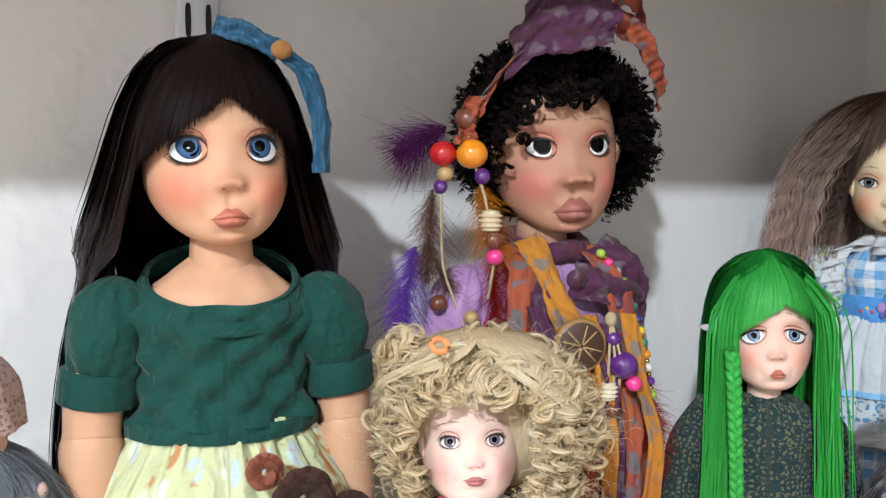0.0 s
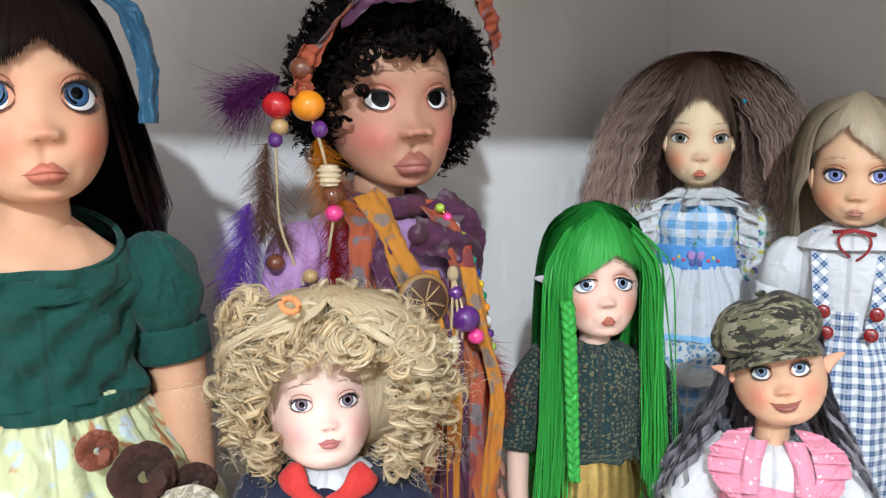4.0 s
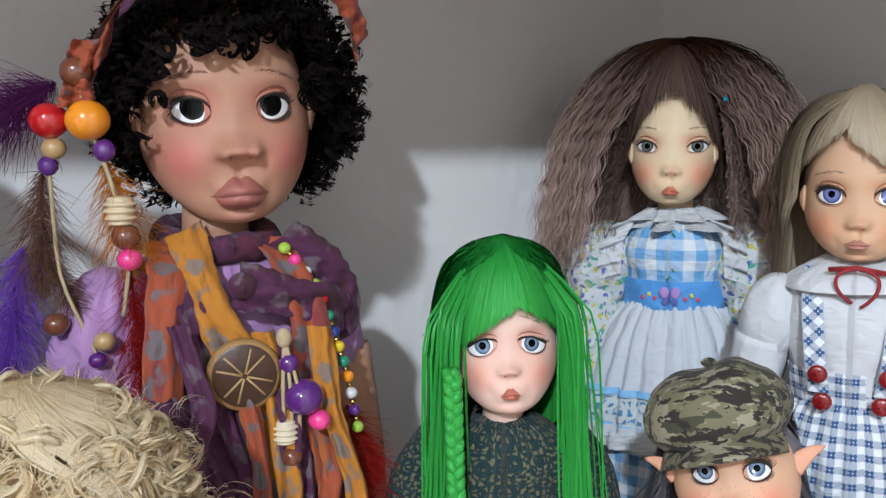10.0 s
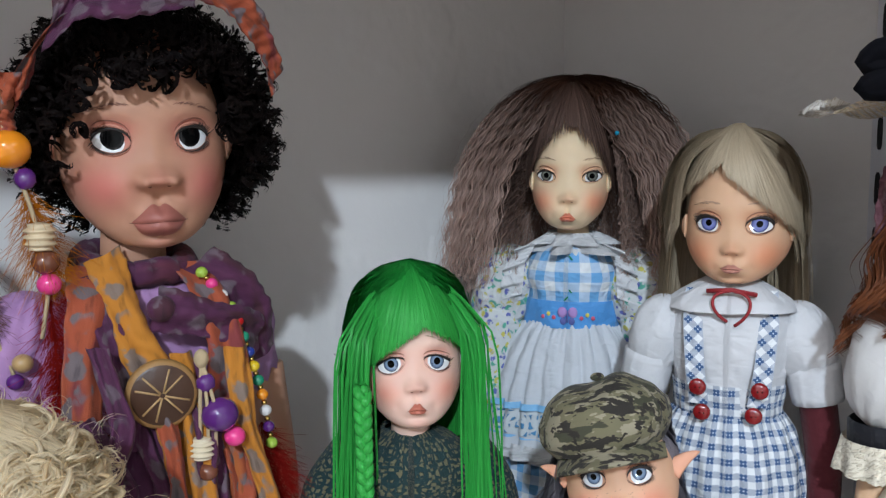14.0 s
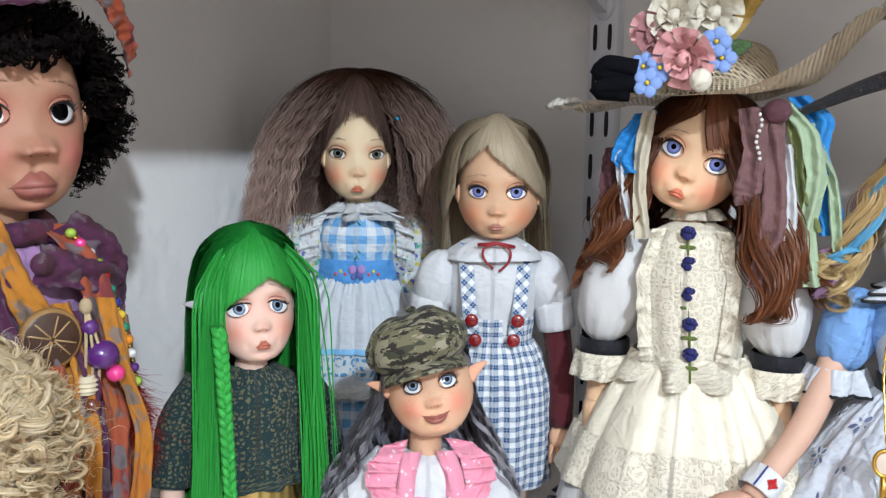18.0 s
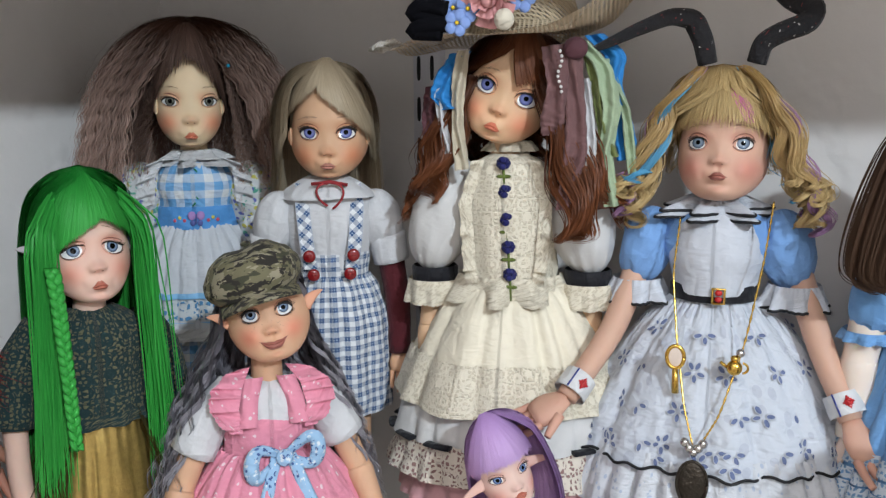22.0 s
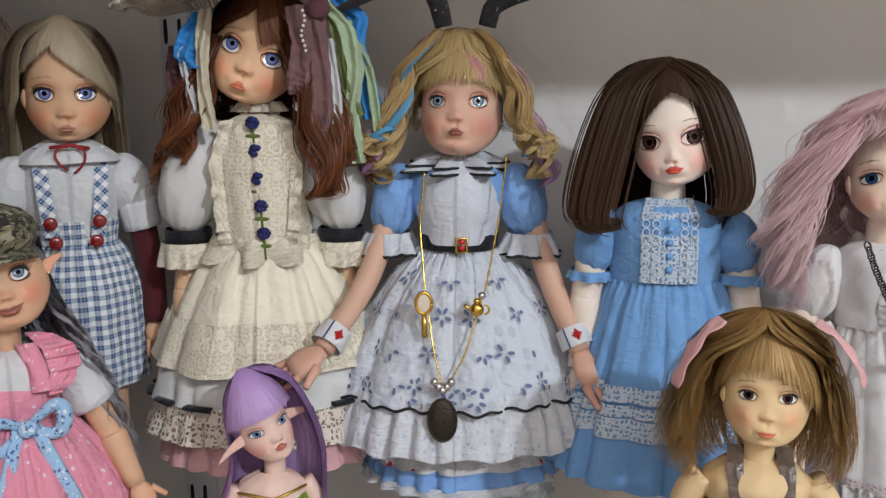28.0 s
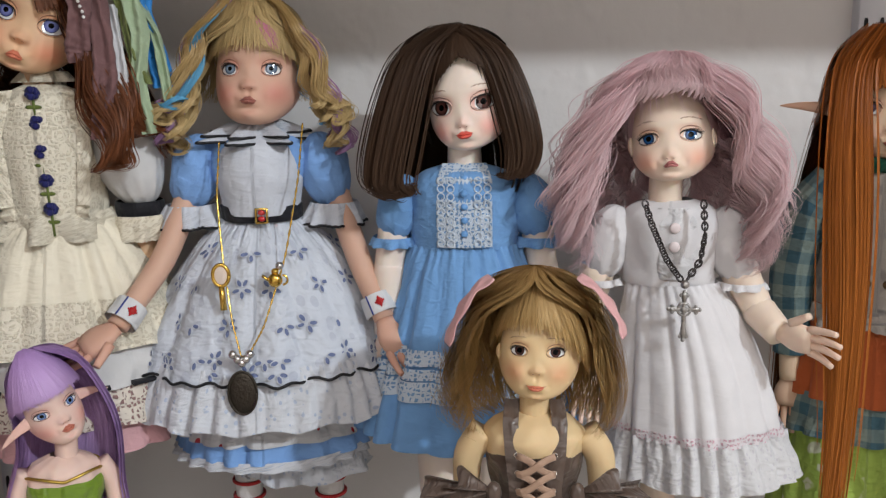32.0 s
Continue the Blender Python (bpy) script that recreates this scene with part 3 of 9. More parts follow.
def head(mb, e, ez, face, m_skin, m_lip, m_iris, eye=(0.235, 0.19, 0.16), ir=0.135, lips=(0.25, 0.13, 0.13), smile=0.0, brow=None, tilt=0.0, turn=0.0,
         ears=True, elf=0.0, lash=0.02, gaze=(0.0, 0.0), lid=0.0, sad=0.0, pup=0.5, elf_mat=None, nod=0.0, elf_drop=0.3, long_lash=0.09, low_lash=0.03, freckles=0, shadow=0.0, shift=(0.0, 0.0, 0.0)):
    """A whole painted doll's head with eyes, lids, lashes, brows, nose, lips and ears."""
    start = len(mb.v)
    rng = np.random.default_rng(int(e * 1e6))
    x, y, z = face.surface()
    blush = 0.80 * sum(np.exp(-((x - s * 0.62) / 0.30) ** 2 - ((z + 0.55) / 0.28) ** 2) for s in (-1, 1)) * (y < face.yc)
    blush += 0.30 * np.exp(-(x / 0.15) ** 2 - ((z - face.nz) / 0.13) ** 2) * (y < face.yc * 0.5)
    blush += 0.50 * sum(np.exp(-((x - s * face.ex) / 0.27) ** 2 - ((z - 0.17) / 0.10) ** 2) for s in (-1, 1)) * (y < face.yc * 0.8)
    blush += 0.35 * sum(np.exp(-((x - s * 0.30) / 0.07) ** 2 - ((z - 0.03) / 0.14) ** 2) for s in (-1, 1)) * (y < face.yc * 0.8)
    blush += 0.3 * np.exp(-(x / 0.2) ** 2 - ((z - face.mz + 0.30) / 0.07) ** 2) * (y < face.yc * 0.5)
    blush += shadow * sum(np.exp(-((x - s * face.ex) / 0.29) ** 2 - ((z - 0.01) / 0.20) ** 2) for s in (-1, 1)) * (y < face.yc * 0.8)
    mb.grid(np.stack([x, y, z], 2), m_skin, wrap=True, tint=np.clip(blush, 0, 0.85))
    ew, eu, el = eye
    slant = sad * 0.06
    for s in (-1, 1):
        cx = face.ex * s
        base = face.front(np.array([[cx]]), np.array([[0.0]]))

        def lids(un):
            """Upper and lower lid heights at the place un across the eye."""
            en = np.power(np.clip(1 - un ** 2, 0, 1), 0.55)
            sl = -slant * un * s
            return eu * en * (1 - lid - 0.25 * max(sad, 0) * np.clip(un * s + 0.2, 0, 1)) + sl, -el * en + sl

        def globe(qx, qz, lift):
            un = np.clip((qx - cx) / ew, -1, 1)
            top, bot = lids(un)
            vn = np.clip(np.where(qz > 0, qz / (np.abs(top) + 1e-6), qz / (np.abs(bot) + 1e-6)), -1, 1)
            fy = face.front(qx, qz)
            return np.minimum(0.35 * base + 0.65 * fy, fy + 0.03) - 0.085 * (1 - un ** 2) * (1 - 0.5 * vn ** 2) + 0.005 - lift

        u = np.linspace(-1, 1, 19)[None]
        v = np.linspace(0, 1, 13)[:, None]
        top, bot = lids(u)
        px, pz = cx + ew * u + 0 * v, bot + (top - bot) * v
        mb.grid(np.stack([px, globe(px, pz, 0.0), pz], 2), M_EYEWHITE)
        gx, gz = cx - s * gaze[0], max(gaze[1], eu * (1 - lid) + 0.018 - ir)
        for rad, mat, lift, nr in ((ir * 1.06, M_PUPIL, 0.005, 2), (ir, m_iris, 0.007, 4), (ir * pup, M_PUPIL, 0.012, 3)):
            rr = np.linspace(0.02, 1, nr + 1)[:, None]
            a = np.linspace(0, 2 * np.pi, 28, endpoint=False)[None]
            qx, qz = gx + rad * rr * np.cos(a), gz + rad * rr * np.sin(a)
            qx = np.clip(qx, cx - ew * 0.98, cx + ew * 0.98)
            top, bot = lids((qx - cx) / ew)
            qz = np.clip(qz, bot, top)
            uv = np.stack([np.broadcast_to(a, qx.shape), np.broadcast_to(rr, qx.shape)], 2)
            mb.grid(np.stack([qx, globe(qx, qz, lift), qz], 2), mat, wrap=True, uv=uv, tint=np.broadcast_to(rr ** 3, qx.shape))
        uu = np.linspace(-1, 1, 21)
        en = np.power(np.clip(1 - uu ** 2, 0.0, 1), 0.55)
        top, bot = lids(uu)
        crease = np.clip(0.10 + 0.02 * uu * s, 0, 1)
        for edge, off, rad, mat in ((top, 0.034, lash * (1.05 + 0.45 * uu * s), M_LASH), (top + 0.036, 0.002, 0.027, m_skin), (bot, 0.006, 0.009 * (1 + 0.5 * uu * s), M_CREASE), (bot - 0.018, 0.0, 0.021, m_skin), (top + crease, -0.006, 0.0075, M_CREASE)):
            lx, lz = cx + ew * uu * 1.04, edge
            ly = np.minimum(face.front(lx, lz), 0.35 * base[0, 0] + 0.65 * face.front(lx, lz)) - 0.012 - off
            mb.tube(np.stack([lx, ly, lz], 1), rad * (0.30 + 0.70 * en), mat, sides=6, tint=0.35 if mat is m_skin else None)
        # lashes
        nl = 34
        lu = np.linspace(-0.95, 0.98, nl) * s
        for side, sgn, ln in ((0, 1, long_lash), (1, -1, low_lash)):
            bz = lids(lu)[side]
            bx = cx + ew * lu
            by = face.front(bx, bz) - 0.04
            k = np.linspace(0, 1, 4)[None]
            le = (ln * (0.35 + 0.65 * np.clip(0.5 + 0.5 * lu * s, 0, 1)) * rng.uniform(0.7, 1.15, nl))[:, None]
            p = np.stack([bx[:, None] + k * le * (lu + 0.25 * s)[:, None] * 0.8, by[:, None] - k * le * 0.5, bz[:, None] + sgn * le * k ** 1.4 * 0.75], 2)
            mb.strands(p, 0.0115 * (1 - 0.8 * k), M_LASH)
        if brow:
            nb = 46
            bu = rng.uniform(-1, 1, nb)[:, None]
            k = np.linspace(0, 1, 4)[None]
            bb = bu + 0.22 * k
            bx = cx + s * (0.02 + 0.24 * bb)
            bz = 0.365 + 0.045 * (1 - bb ** 2) + brow[1] * bb * 0.8 + rng.normal(0, 0.010, (nb, 1)) * (1.2 - np.abs(bu)) + 0.02 * k
            mb.strands(np.stack([bx, face.front(bx, bz) - 0.006, bz], 2), 0.0055 * (1 - 0.7 * k) * (1.1 - 0.5 * np.abs(bu)), brow[0])
        if ears and not elf:
            for k, (rw, rh, dx, mt) in enumerate(((0.13, 0.24, 0.0, m_skin), (0.08, 0.17, 0.03, m_skin))):
                mb.ball((s * (face.wf * 0.985 + dx), face.yc * 0.78, -0.15), (0.055, rw, rh), mt, 14, 10, tint=0.35 * k)
        if elf:
            k = np.linspace(0, 1, 9)
            pts = np.stack([s * (face.wf * 0.9 + elf * k), face.yc * 0.75 + 0.25 * k, -0.12 + elf * elf_drop * k + 0.06 * np.sin(k * 3)], 1)
            mb.tube(pts, 0.20 * (1 - k) ** 0.75 + 0.01, elf_mat or m_skin, sides=10, flat=0.28, tint=0.1 + 0.5 * k.mean(), up=(0, -1, 0.2))
    for _ in range(freckles):
        fx, fz = rng.normal(0, 0.30), face.nz + 0.10 + rng.normal(0, 0.08)
        mb.ball((fx, float(face.front(np.array(fx), np.array(fz))) - 0.001, fz), (0.011, 0.004, 0.011), BROW_SOFT, 6, 5)
    # lips: a bowed upper lip over a shorter, fuller lower one
    lw, lu_, ll = lips[0] * 1.08, lips[1] * 1.45, lips[2] * 1.45
    u = np.linspace(-1, 1, 33)[None]
    v = np.linspace(0, 1, 9)[:, None]
    line = face.mz + (smile - 0.012) * u ** 2 - 0.014 * np.exp(-(u / 0.3) ** 2) + 0.012 * np.cos(u * 5)
    for sg, h in ((1, lu_), (-1, ll)):
        if sg > 0:
            edge = h * np.power(np.clip(1 - np.abs(u) ** 1.7, 0, 1), 0.95) * (1 - 0.26 * np.exp(-(u / 0.15) ** 2))
            full = np.power(np.clip(1 - np.abs(u) ** 1.6, 0, 1), 0.8)
        else:
            edge = h * np.power(np.clip(1 - (u / 0.90) ** 2, 0, 1), 0.62) * (1 - 0.06 * np.exp(-(u / 0.12) ** 2))
            full = np.power(np.clip(1 - (u / 0.90) ** 2, 0, 1), 0.6) * (1 - 0.15 * np.exp(-(u / 0.12) ** 2))
        px = lw * u + 0 * v
        pz = line + sg * v * edge
        py = face.front(px, pz) - (0.115 if sg < 0 else 0.090) * np.sin(np.pi * np.clip(v * 0.82 + 0.16, 0, 1)) ** 0.8 * full - 0.004
        mb.grid(np.stack([px, py, pz], 2), m_lip)
    bu = np.linspace(-1, 1, 21)
    lx, lz = lw * bu * 1.06, line[0][np.linspace(0, 32, 21).round().astype(int)]
    mb.tube(np.stack([lx, face.front(lx, lz) - 0.034 * (1 - bu ** 2) - 0.004, lz], 1), 0.0065 * (1.15 - bu ** 2 * 0.7), M_MOUTHLINE, sides=5)
    na = 0.055 + 0.25 * face.nw
    for s in (-1, 1):
        mb.ball((s * na, float(face.front(np.array(s * na), np.array(face.nz - 0.085))) - 0.004, face.nz - 0.088), (0.024, 0.010, 0.010), M_CREASE, 8, 6)
    m = Matrix.Translation((shift[0], shift[1], ez + shift[2])) @ Matrix.Rotation(radians(tilt), 4, "Y") @ Matrix.Rotation(radians(nod), 4, "X") @ Matrix.Rotation(radians(turn), 4, "Z") @ Matrix.Diagonal((e, e, e, 1))
    mb.turned(start, m)
    return m


def rounded(rows, sub=8):
    """A smooth curve through rows of numbers, without overshoot."""
    R = np.asarray(rows, float)
    if len(R) < 3:
        i = np.linspace(0, len(R) - 1, (len(R) - 1) * sub + 1)
        return np.stack([np.interp(i, np.arange(len(R)), R[:, j]) for j in range(R.shape[1])], 1)
    d = np.diff(R, axis=0)
    m = np.zeros_like(R)
    ok = d[:-1] * d[1:] > 0
    m[1:-1] = np.where(ok, 2 * d[:-1] * d[1:] / np.where(ok, d[:-1] + d[1:], 1.0), 0.0)
    m[0], m[-1] = np.clip(1.5 * d[0] - 0.5 * m[1], -3 * np.abs(d[0]), 3 * np.abs(d[0])), 1.5 * d[-1] - 0.5 * m[-2]
    out = []
    for k in range(len(R) - 1):
        t = np.linspace(0, 1, sub, endpoint=False)[:, None]
        out.append((2 * t ** 3 - 3 * t ** 2 + 1) * R[k] + (t ** 3 - 2 * t ** 2 + t) * m[k] + (3 * t ** 2 - 2 * t ** 3) * R[k + 1] + (t ** 3 - t ** 2) * m[k + 1])
    return np.concatenate(out + [R[-1:]])


def profile_path(prof, k, s0, s1):
    """Points along the wig outline (z, r) between the arc fractions s0 and s1."""
    z, r = rounded(prof, 10).T
    d = np.concatenate([[0], np.cumsum(np.hypot(np.diff(z), np.diff(r)))])
    d /= d[-1]
    s = s0[:, None] + (s1 - s0)[:, None] * np.linspace(0, 1, k)[None]
    return np.interp(s, d, z), np.interp(s, d, r), s


def wig(mb, prof, mat, yc, ry=0.95, n=900, k=14, opening=0.9, hairline=None, soft=0.012, w=0.0009, more=1.9, wave=0.0, freq=40.0, curl=0.0, cfreq=60.0, depth=0.12,
        seed=1, part_x=0.0, ends=0.06, tint_pow=1.0, span=(0.0, 1.0), back=0.0, cx=0.0, flare=0.0, clump=0.0, open2=0.0, zopen=0.0, hug=0.0, loose=0.8, locks=38, gather=0.5):
    """Draped strands following an outline of (height, half width), parted over the face."""
    rng = np.random.default_rng(seed)
    n, w = int(n * more * 0.60), w * 0.92
    a0 = rng.uniform(-np.pi, np.pi, n)
    q = 1 - depth * rng.random(n) * smooth(0.05, 0.9, np.abs(a0))
    s0 = rng.random(n) ** 2 * 0.10 + span[0]
    s1 = np.minimum(1.0, span[1] - rng.random(n) ** 2 * ends)
    z, r, s = profile_path(prof, k, s0, s1)
    hl = hairline if hairline is not None else prof[0][0]
    soft = max(soft, 0.5 * (prof[0][0] - hl))
    tint_pow = tint_pow * 0.6
    op = (opening + 0.14) * smooth(hl + soft, hl - soft, z)
    if open2:
        op = np.maximum(op, open2 * smooth(zopen + 0.02, zopen - 0.015, z))
    a = np.sign(a0)[:, None] * (op + np.abs(a0)[:, None] * (np.pi - op) / np.pi)
    lrng = np.random.default_rng(seed + 500)
    li = np.floor((a0 + np.pi) / (2 * np.pi) * locks).astype(int) % locks
    mid = ((li + 0.5 + lrng.uniform(-0.25, 0.25, locks)[li]) / locks * 2 * np.pi - np.pi)
    gg = np.linspace(0, 1, k)[None]
    tgt = np.sign(a0)[:, None] * (op + np.abs(mid)[:, None] * (np.pi - op) / np.pi)
    a = a + (tgt - a) * gather * gg ** 1.3
    q = q * (1 + lrng.normal(0, 0.025, locks)[li])
    q = np.where(rng.random(n) < 0.03, q * rng.uniform(1.0, 1.06, n), q)
    rr = r * q[:, None] * (1 - hug * (1 - smooth(0.0, 1.3, np.abs(a0)))[:, None])
    g = np.linspace(0, 1, k)[None]
    ph = rng.random((n, 1)) * 2.2 + lrng.random(locks)[li][:, None] * 6.28
    if clump:
        ph = np.round(a0[:, None] * clump) * 2.4 + rng.random((n, 1)) * loose
    arc = s * (abs(prof[0][0] - prof[-1][0]) + prof[-1][1])
    rr = rr + wave * g ** 0.6 * np.sin(arc * freq * 6.28 + ph) + flare * g ** 3
    a = a + (wave / np.maximum(r, 0.02)) * g ** 0.6 * np.cos(arc * freq * 5.1 + ph * 1.7)
    p = np.stack([cx + part_x * (1 - g) + np.sin(a) * rr, yc + back * g - np.cos(a) * rr * ry, z + 0 * rr], 2)
    if curl:
        cp = arc * cfreq * 6.28 + ph
        up = curl * smooth(0.15, 0.6, g)
        p[..., 0] += up * np.cos(cp)
        p[..., 1] += up * np.sin(cp)
        p[..., 2] += 0.6 * up * np.sin(cp * 1.0 + 1.0)
    wid = w * (0.7 + 0.6 * rng.random((n, 1))) * (1 - 0.75 * g ** 3)
    mb.strands(p, wid, mat, tint=np.clip(g ** tint_pow + 0.15 * (rng.random((n, 1)) - 0.5), 0, 1) + 0 * z, centre=(cx, yc, prof[len(prof) // 2][0]))


def bangs(mb, e, ez, face, mat, zb, n=260, extra=0.08, k=10, half=1.0, w=0.0009, lift=0.10, seed=3, sweep=0.0, tint=0.5, curve=0.0, m=None, jag=0.02, peak=0.0, fan=0.25, power=2.0, crown=None):
    """Fringe lying over the forehead, from the crown to zb (in eye spacings above the eyes)."""
    rng = np.random.default_rng(seed)
    start = len(mb.v)
    n, w = int(n * 1.0), w * 1.15
    lift = lift + extra
    a = rng.uniform(-half, half, n)[:, None]
    g = np.linspace(0, 1, k)[None]
    R = np.array([face.wf, face.d, face.top - face.zc]) + lift * (0.7 + 0.5 * rng.random((n, 1)))[..., None]
    if crown:
        R[..., 2] = (crown - ez) / e - face.zc - 0.02 - 0.05 * rng.random((n, 1))
    ze = zb + curve * (np.abs(a - peak) / half) ** power + jag * rng.standard_normal((n, 1))
    the = np.arccos(np.clip((ze - face.zc) / R[..., 2], -0.9, 0.95))
    th = 0.12 + (the - 0.12) * g
    aa = peak * 0.5 * (1 - g) + a * (1 - fan + fan * g) + sweep * g ** 1.5
    p = np.stack([R[..., 0] * np.sin(th) * np.sin(aa), face.yc - R[..., 1] * np.sin(th) * np.cos(aa), face.zc + R[..., 2] * np.cos(th)], 2)
    mb.strands(p, (w / e) * (1 - 0.7 * g ** 3) * (0.7 + 0.6 * rng.random((n, 1))), mat, tint=tint * g + 0 * a, centre=(0, face.yc, 0))
    mb.turned(start, m if m is not None else Matrix.Translation((0, 0, ez)) @ Matrix.Diagonal((e, e, e, 1)))


def lean(mb, start, tilt, pivot, z0, z1):
    """Leans the hair built since start with the head: fully above z1, not at all below z0."""
    for i in range(start, len(mb.v)):
        v = mb.v[i] - np.asarray(pivot)
        a = radians(tilt) * smooth(z0 - pivot[2], z1 - pivot[2], v[:, 2])
        mb.v[i] = np.stack([v[:, 0] * np.cos(a) + v[:, 2] * np.sin(a), v[:, 1], v[:, 2] * np.cos(a) - v[:, 0] * np.sin(a)], 1) + np.asarray(pivot)


def skull(mb, face, mat, m, grow=1.05):
    """Wig cap under the strands."""
    start = len(mb.v)
    th = np.linspace(0.001, np.pi - 0.001, 26)[:, None]
    ph = np.linspace(0, 2 * np.pi, 40, endpoint=False)[None]
    up = (face.top - 0.05) * (grow + 0.03)
    p = np.stack([np.sin(th) * np.cos(ph) * (face.wf + 0.02) * grow, face.yc + 0.30 + np.sin(th) * np.sin(ph) * face.d * grow, 0.05 + np.where(np.cos(th) > 0, up, 0.55) * np.cos(th) + 0 * ph], 2)
    mb.grid(p, mat, wrap=True, tint=0.45)
    mb.turned(start, m)


def ringlets(mb, centre, radii, mat, n=1100, k=16, r=0.0035, w=0.0007, turns=2.2, seed=5, keep=None, drop=0.4, shell=(0.72, 1.02), tint=None, bundle=4, spread=0.0007):
    """Small spiral curls filling the shell of an ellipsoid."""
    rng = np.random.default_rng(seed)
    d = rng.standard_normal((n * 3, 3))
    d /= np.linalg.norm(d, axis=1)[:, None]
    c = d * rng.uniform(*shell, (n * 3, 1)) * np.asarray(radii)
    if keep is not None:
        ok = keep(c)
        c, d = c[ok], d[ok]
    c, d = c[:n], d[:n]
    n = len(c)
    g = np.linspace(0, 1, k)[None, :, None]
    ax = d * 0.7 + rng.standard_normal((n, 3)) * 0.5 - np.array([0, 0, drop])
    ax /= np.linalg.norm(ax, axis=1)[:, None]
    u = np.cross(ax, rng.standard_normal((n, 3)))
    u /= np.linalg.norm(u, axis=1)[:, None]
    v = np.cross(ax, u)
    rad = r * rng.uniform(0.6, 1.3, (n, 1, 1)) * (1.1 - 0.5 * g)
    ang = g * 6.28 * turns + rng.random((n, 1, 1)) * 6.28
    p = np.asarray(centre) + c[:, None] + ax[:, None] * (g - 0.5) * r * 2.6 * turns * 0.7 + rad * (np.cos(ang) * u[:, None] + np.sin(ang) * v[:, None])
    tn = rng.random((n, 1)) if tint is None else np.full((n, 1), tint)
    for _ in range(bundle):
        q = p + rng.normal(0, spread, (n, 1, 3)) + rng.normal(0, spread * 0.5, (n, 1, 3)) * g
        mb.strands(q, w * (1 - 0.5 * g[..., 0] ** 3) + 0 * tn, mat, tint=np.clip(tn + rng.normal(0, 0.1, (n, 1)), 0, 1) + 0 * g[..., 0], centre=centre)


def spirals(mb, centre, radii, mat, n=300, k=30, r=0.0036, thick=0.0012, turns=2.4, seed=5, keep=None, shell=(0.8, 1.0), fuzz=3, down=0.7, pitch=0.9):
    """Round ringlets: helical locks of hair over the shell of an ellipsoid, with loose fibres along them."""
    rng = np.random.default_rng(seed)
    d = rng.standard_normal((n * 4, 3))
    d /= np.linalg.norm(d, axis=1)[:, None]
    c = d * rng.uniform(*shell, (n * 4, 1)) * np.asarray(radii)
    if keep is not None:
        ok = keep(c)
        c, d = c[ok], d[ok]
    c, d = c[:n], d[:n]
    g = np.linspace(0, 1, k)
    fib = []
    for ci, di in zip(c, d):
        ax = di * rng.uniform(-0.2, 0.7) + rng.standard_normal(3) * 0.35 - np.array([0, 0, down])
        ax /= np.linalg.norm(ax)
        u = np.cross(ax, di + 0.01)
        u /= np.linalg.norm(u)
        w = np.cross(ax, u)
        tn, rr = turns * rng.uniform(0.6, 1.2), r * rng.uniform(0.6, 1.25)
        ang = g * 6.283 * tn * rng.choice((-1, 1)) + rng.random() * 6.28
        rad = (rr * np.clip(0.35 + 2.2 * g, 0, 1) * (1 - 0.25 * g))[:, None]
        p = np.asarray(centre) + ci + ax * ((g - 0.45) * rr * 2 * pitch * tn)[:, None] + rad * (np.cos(ang)[:, None] * u + np.sin(ang)[:, None] * w)
        th = thick * rng.uniform(0.6, 1.25)
        mb.tube(p, th * np.clip(np.minimum(0.4 + 3 * g, 3.2 * (1.02 - g)), 0.05, 1), mat, sides=5, flat=0.55, tint=float(rng.random()), up=tuple(ax))
        for _ in range(fuzz):
            fib.append(p + rng.normal(0, thick * 0.75, (1, 3)) + rng.normal(0, thick * 0.8, (1, 3)) * g[:, None])
    if fib:
        fib = np.array(fib)
        mb.strands(fib[:, ::2], np.full((len(fib), (k + 1) // 2), 0.00022), mat, tint=rng.random((len(fib), 1)) + 0 * g[None, ::2], centre=centre)


def lock(mb, pts, mat, n=160, spread=0.004, w=0.0005, wave=0.002, turns=3.0, seed=0, tint=(0.2, 0.9), k=30, taper=0.6):
    """A loose lock of hair along a path, its strands waving together."""
    rng = np.random.default_rng(seed)
    pts = np.asarray(pts, float)
    i = np.linspace(0, len(pts) - 1, k)
    c = np.stack([np.interp(i, np.arange(len(pts)), pts[:, j]) for j in range(3)], 1)
    for _ in range(4):
        c[1:-1] = (c[:-2] + 2 * c[1:-1] + c[2:]) / 4
    g = np.linspace(0, 1, k)
    off = rng.normal(0, spread, (n, 1, 3)) * np.array([1.0, 0.6, 0.3])
    ph = off[..., 0] * 160 + rng.normal(0, 0.25, (n, 1))
    p = c[None] + off * (0.55 + 0.45 * np.sin(np.pi * g) - taper * 0.4 * g ** 3)[None, :, None]
    p = p + wave * np.sqrt(g)[None, :, None] * np.stack([np.sin(g * 6.283 * turns + ph), np.cos(g * 6.283 * turns + ph), 0.3 * np.sin(g * 6.283 * turns + ph + 1)], 2)
    cut = rng.uniform(0.82, 1.0, (n, 1))
    j = np.clip(np.linspace(0, 1, k)[None] * cut * (k - 1), 0, k - 1.001)
    lo = j.astype(int)
    fr = (j - lo)[..., None]
    r = np.arange(n)[:, None]
    p = p[r, lo] * (1 - fr) + p[r, lo + 1] * fr
    mb.strands(p, w * (0.7 + 0.6 * rng.random((n, 1))) * (1 - 0.6 * g ** 4)[None], mat, tint=np.clip(tint[0] + (tint[1] - tint[0]) * g[None] + rng.normal(0, 0.08, (n, 1)), 0, 1), centre=c[k // 2] + np.array([0, 0.03, 0]))


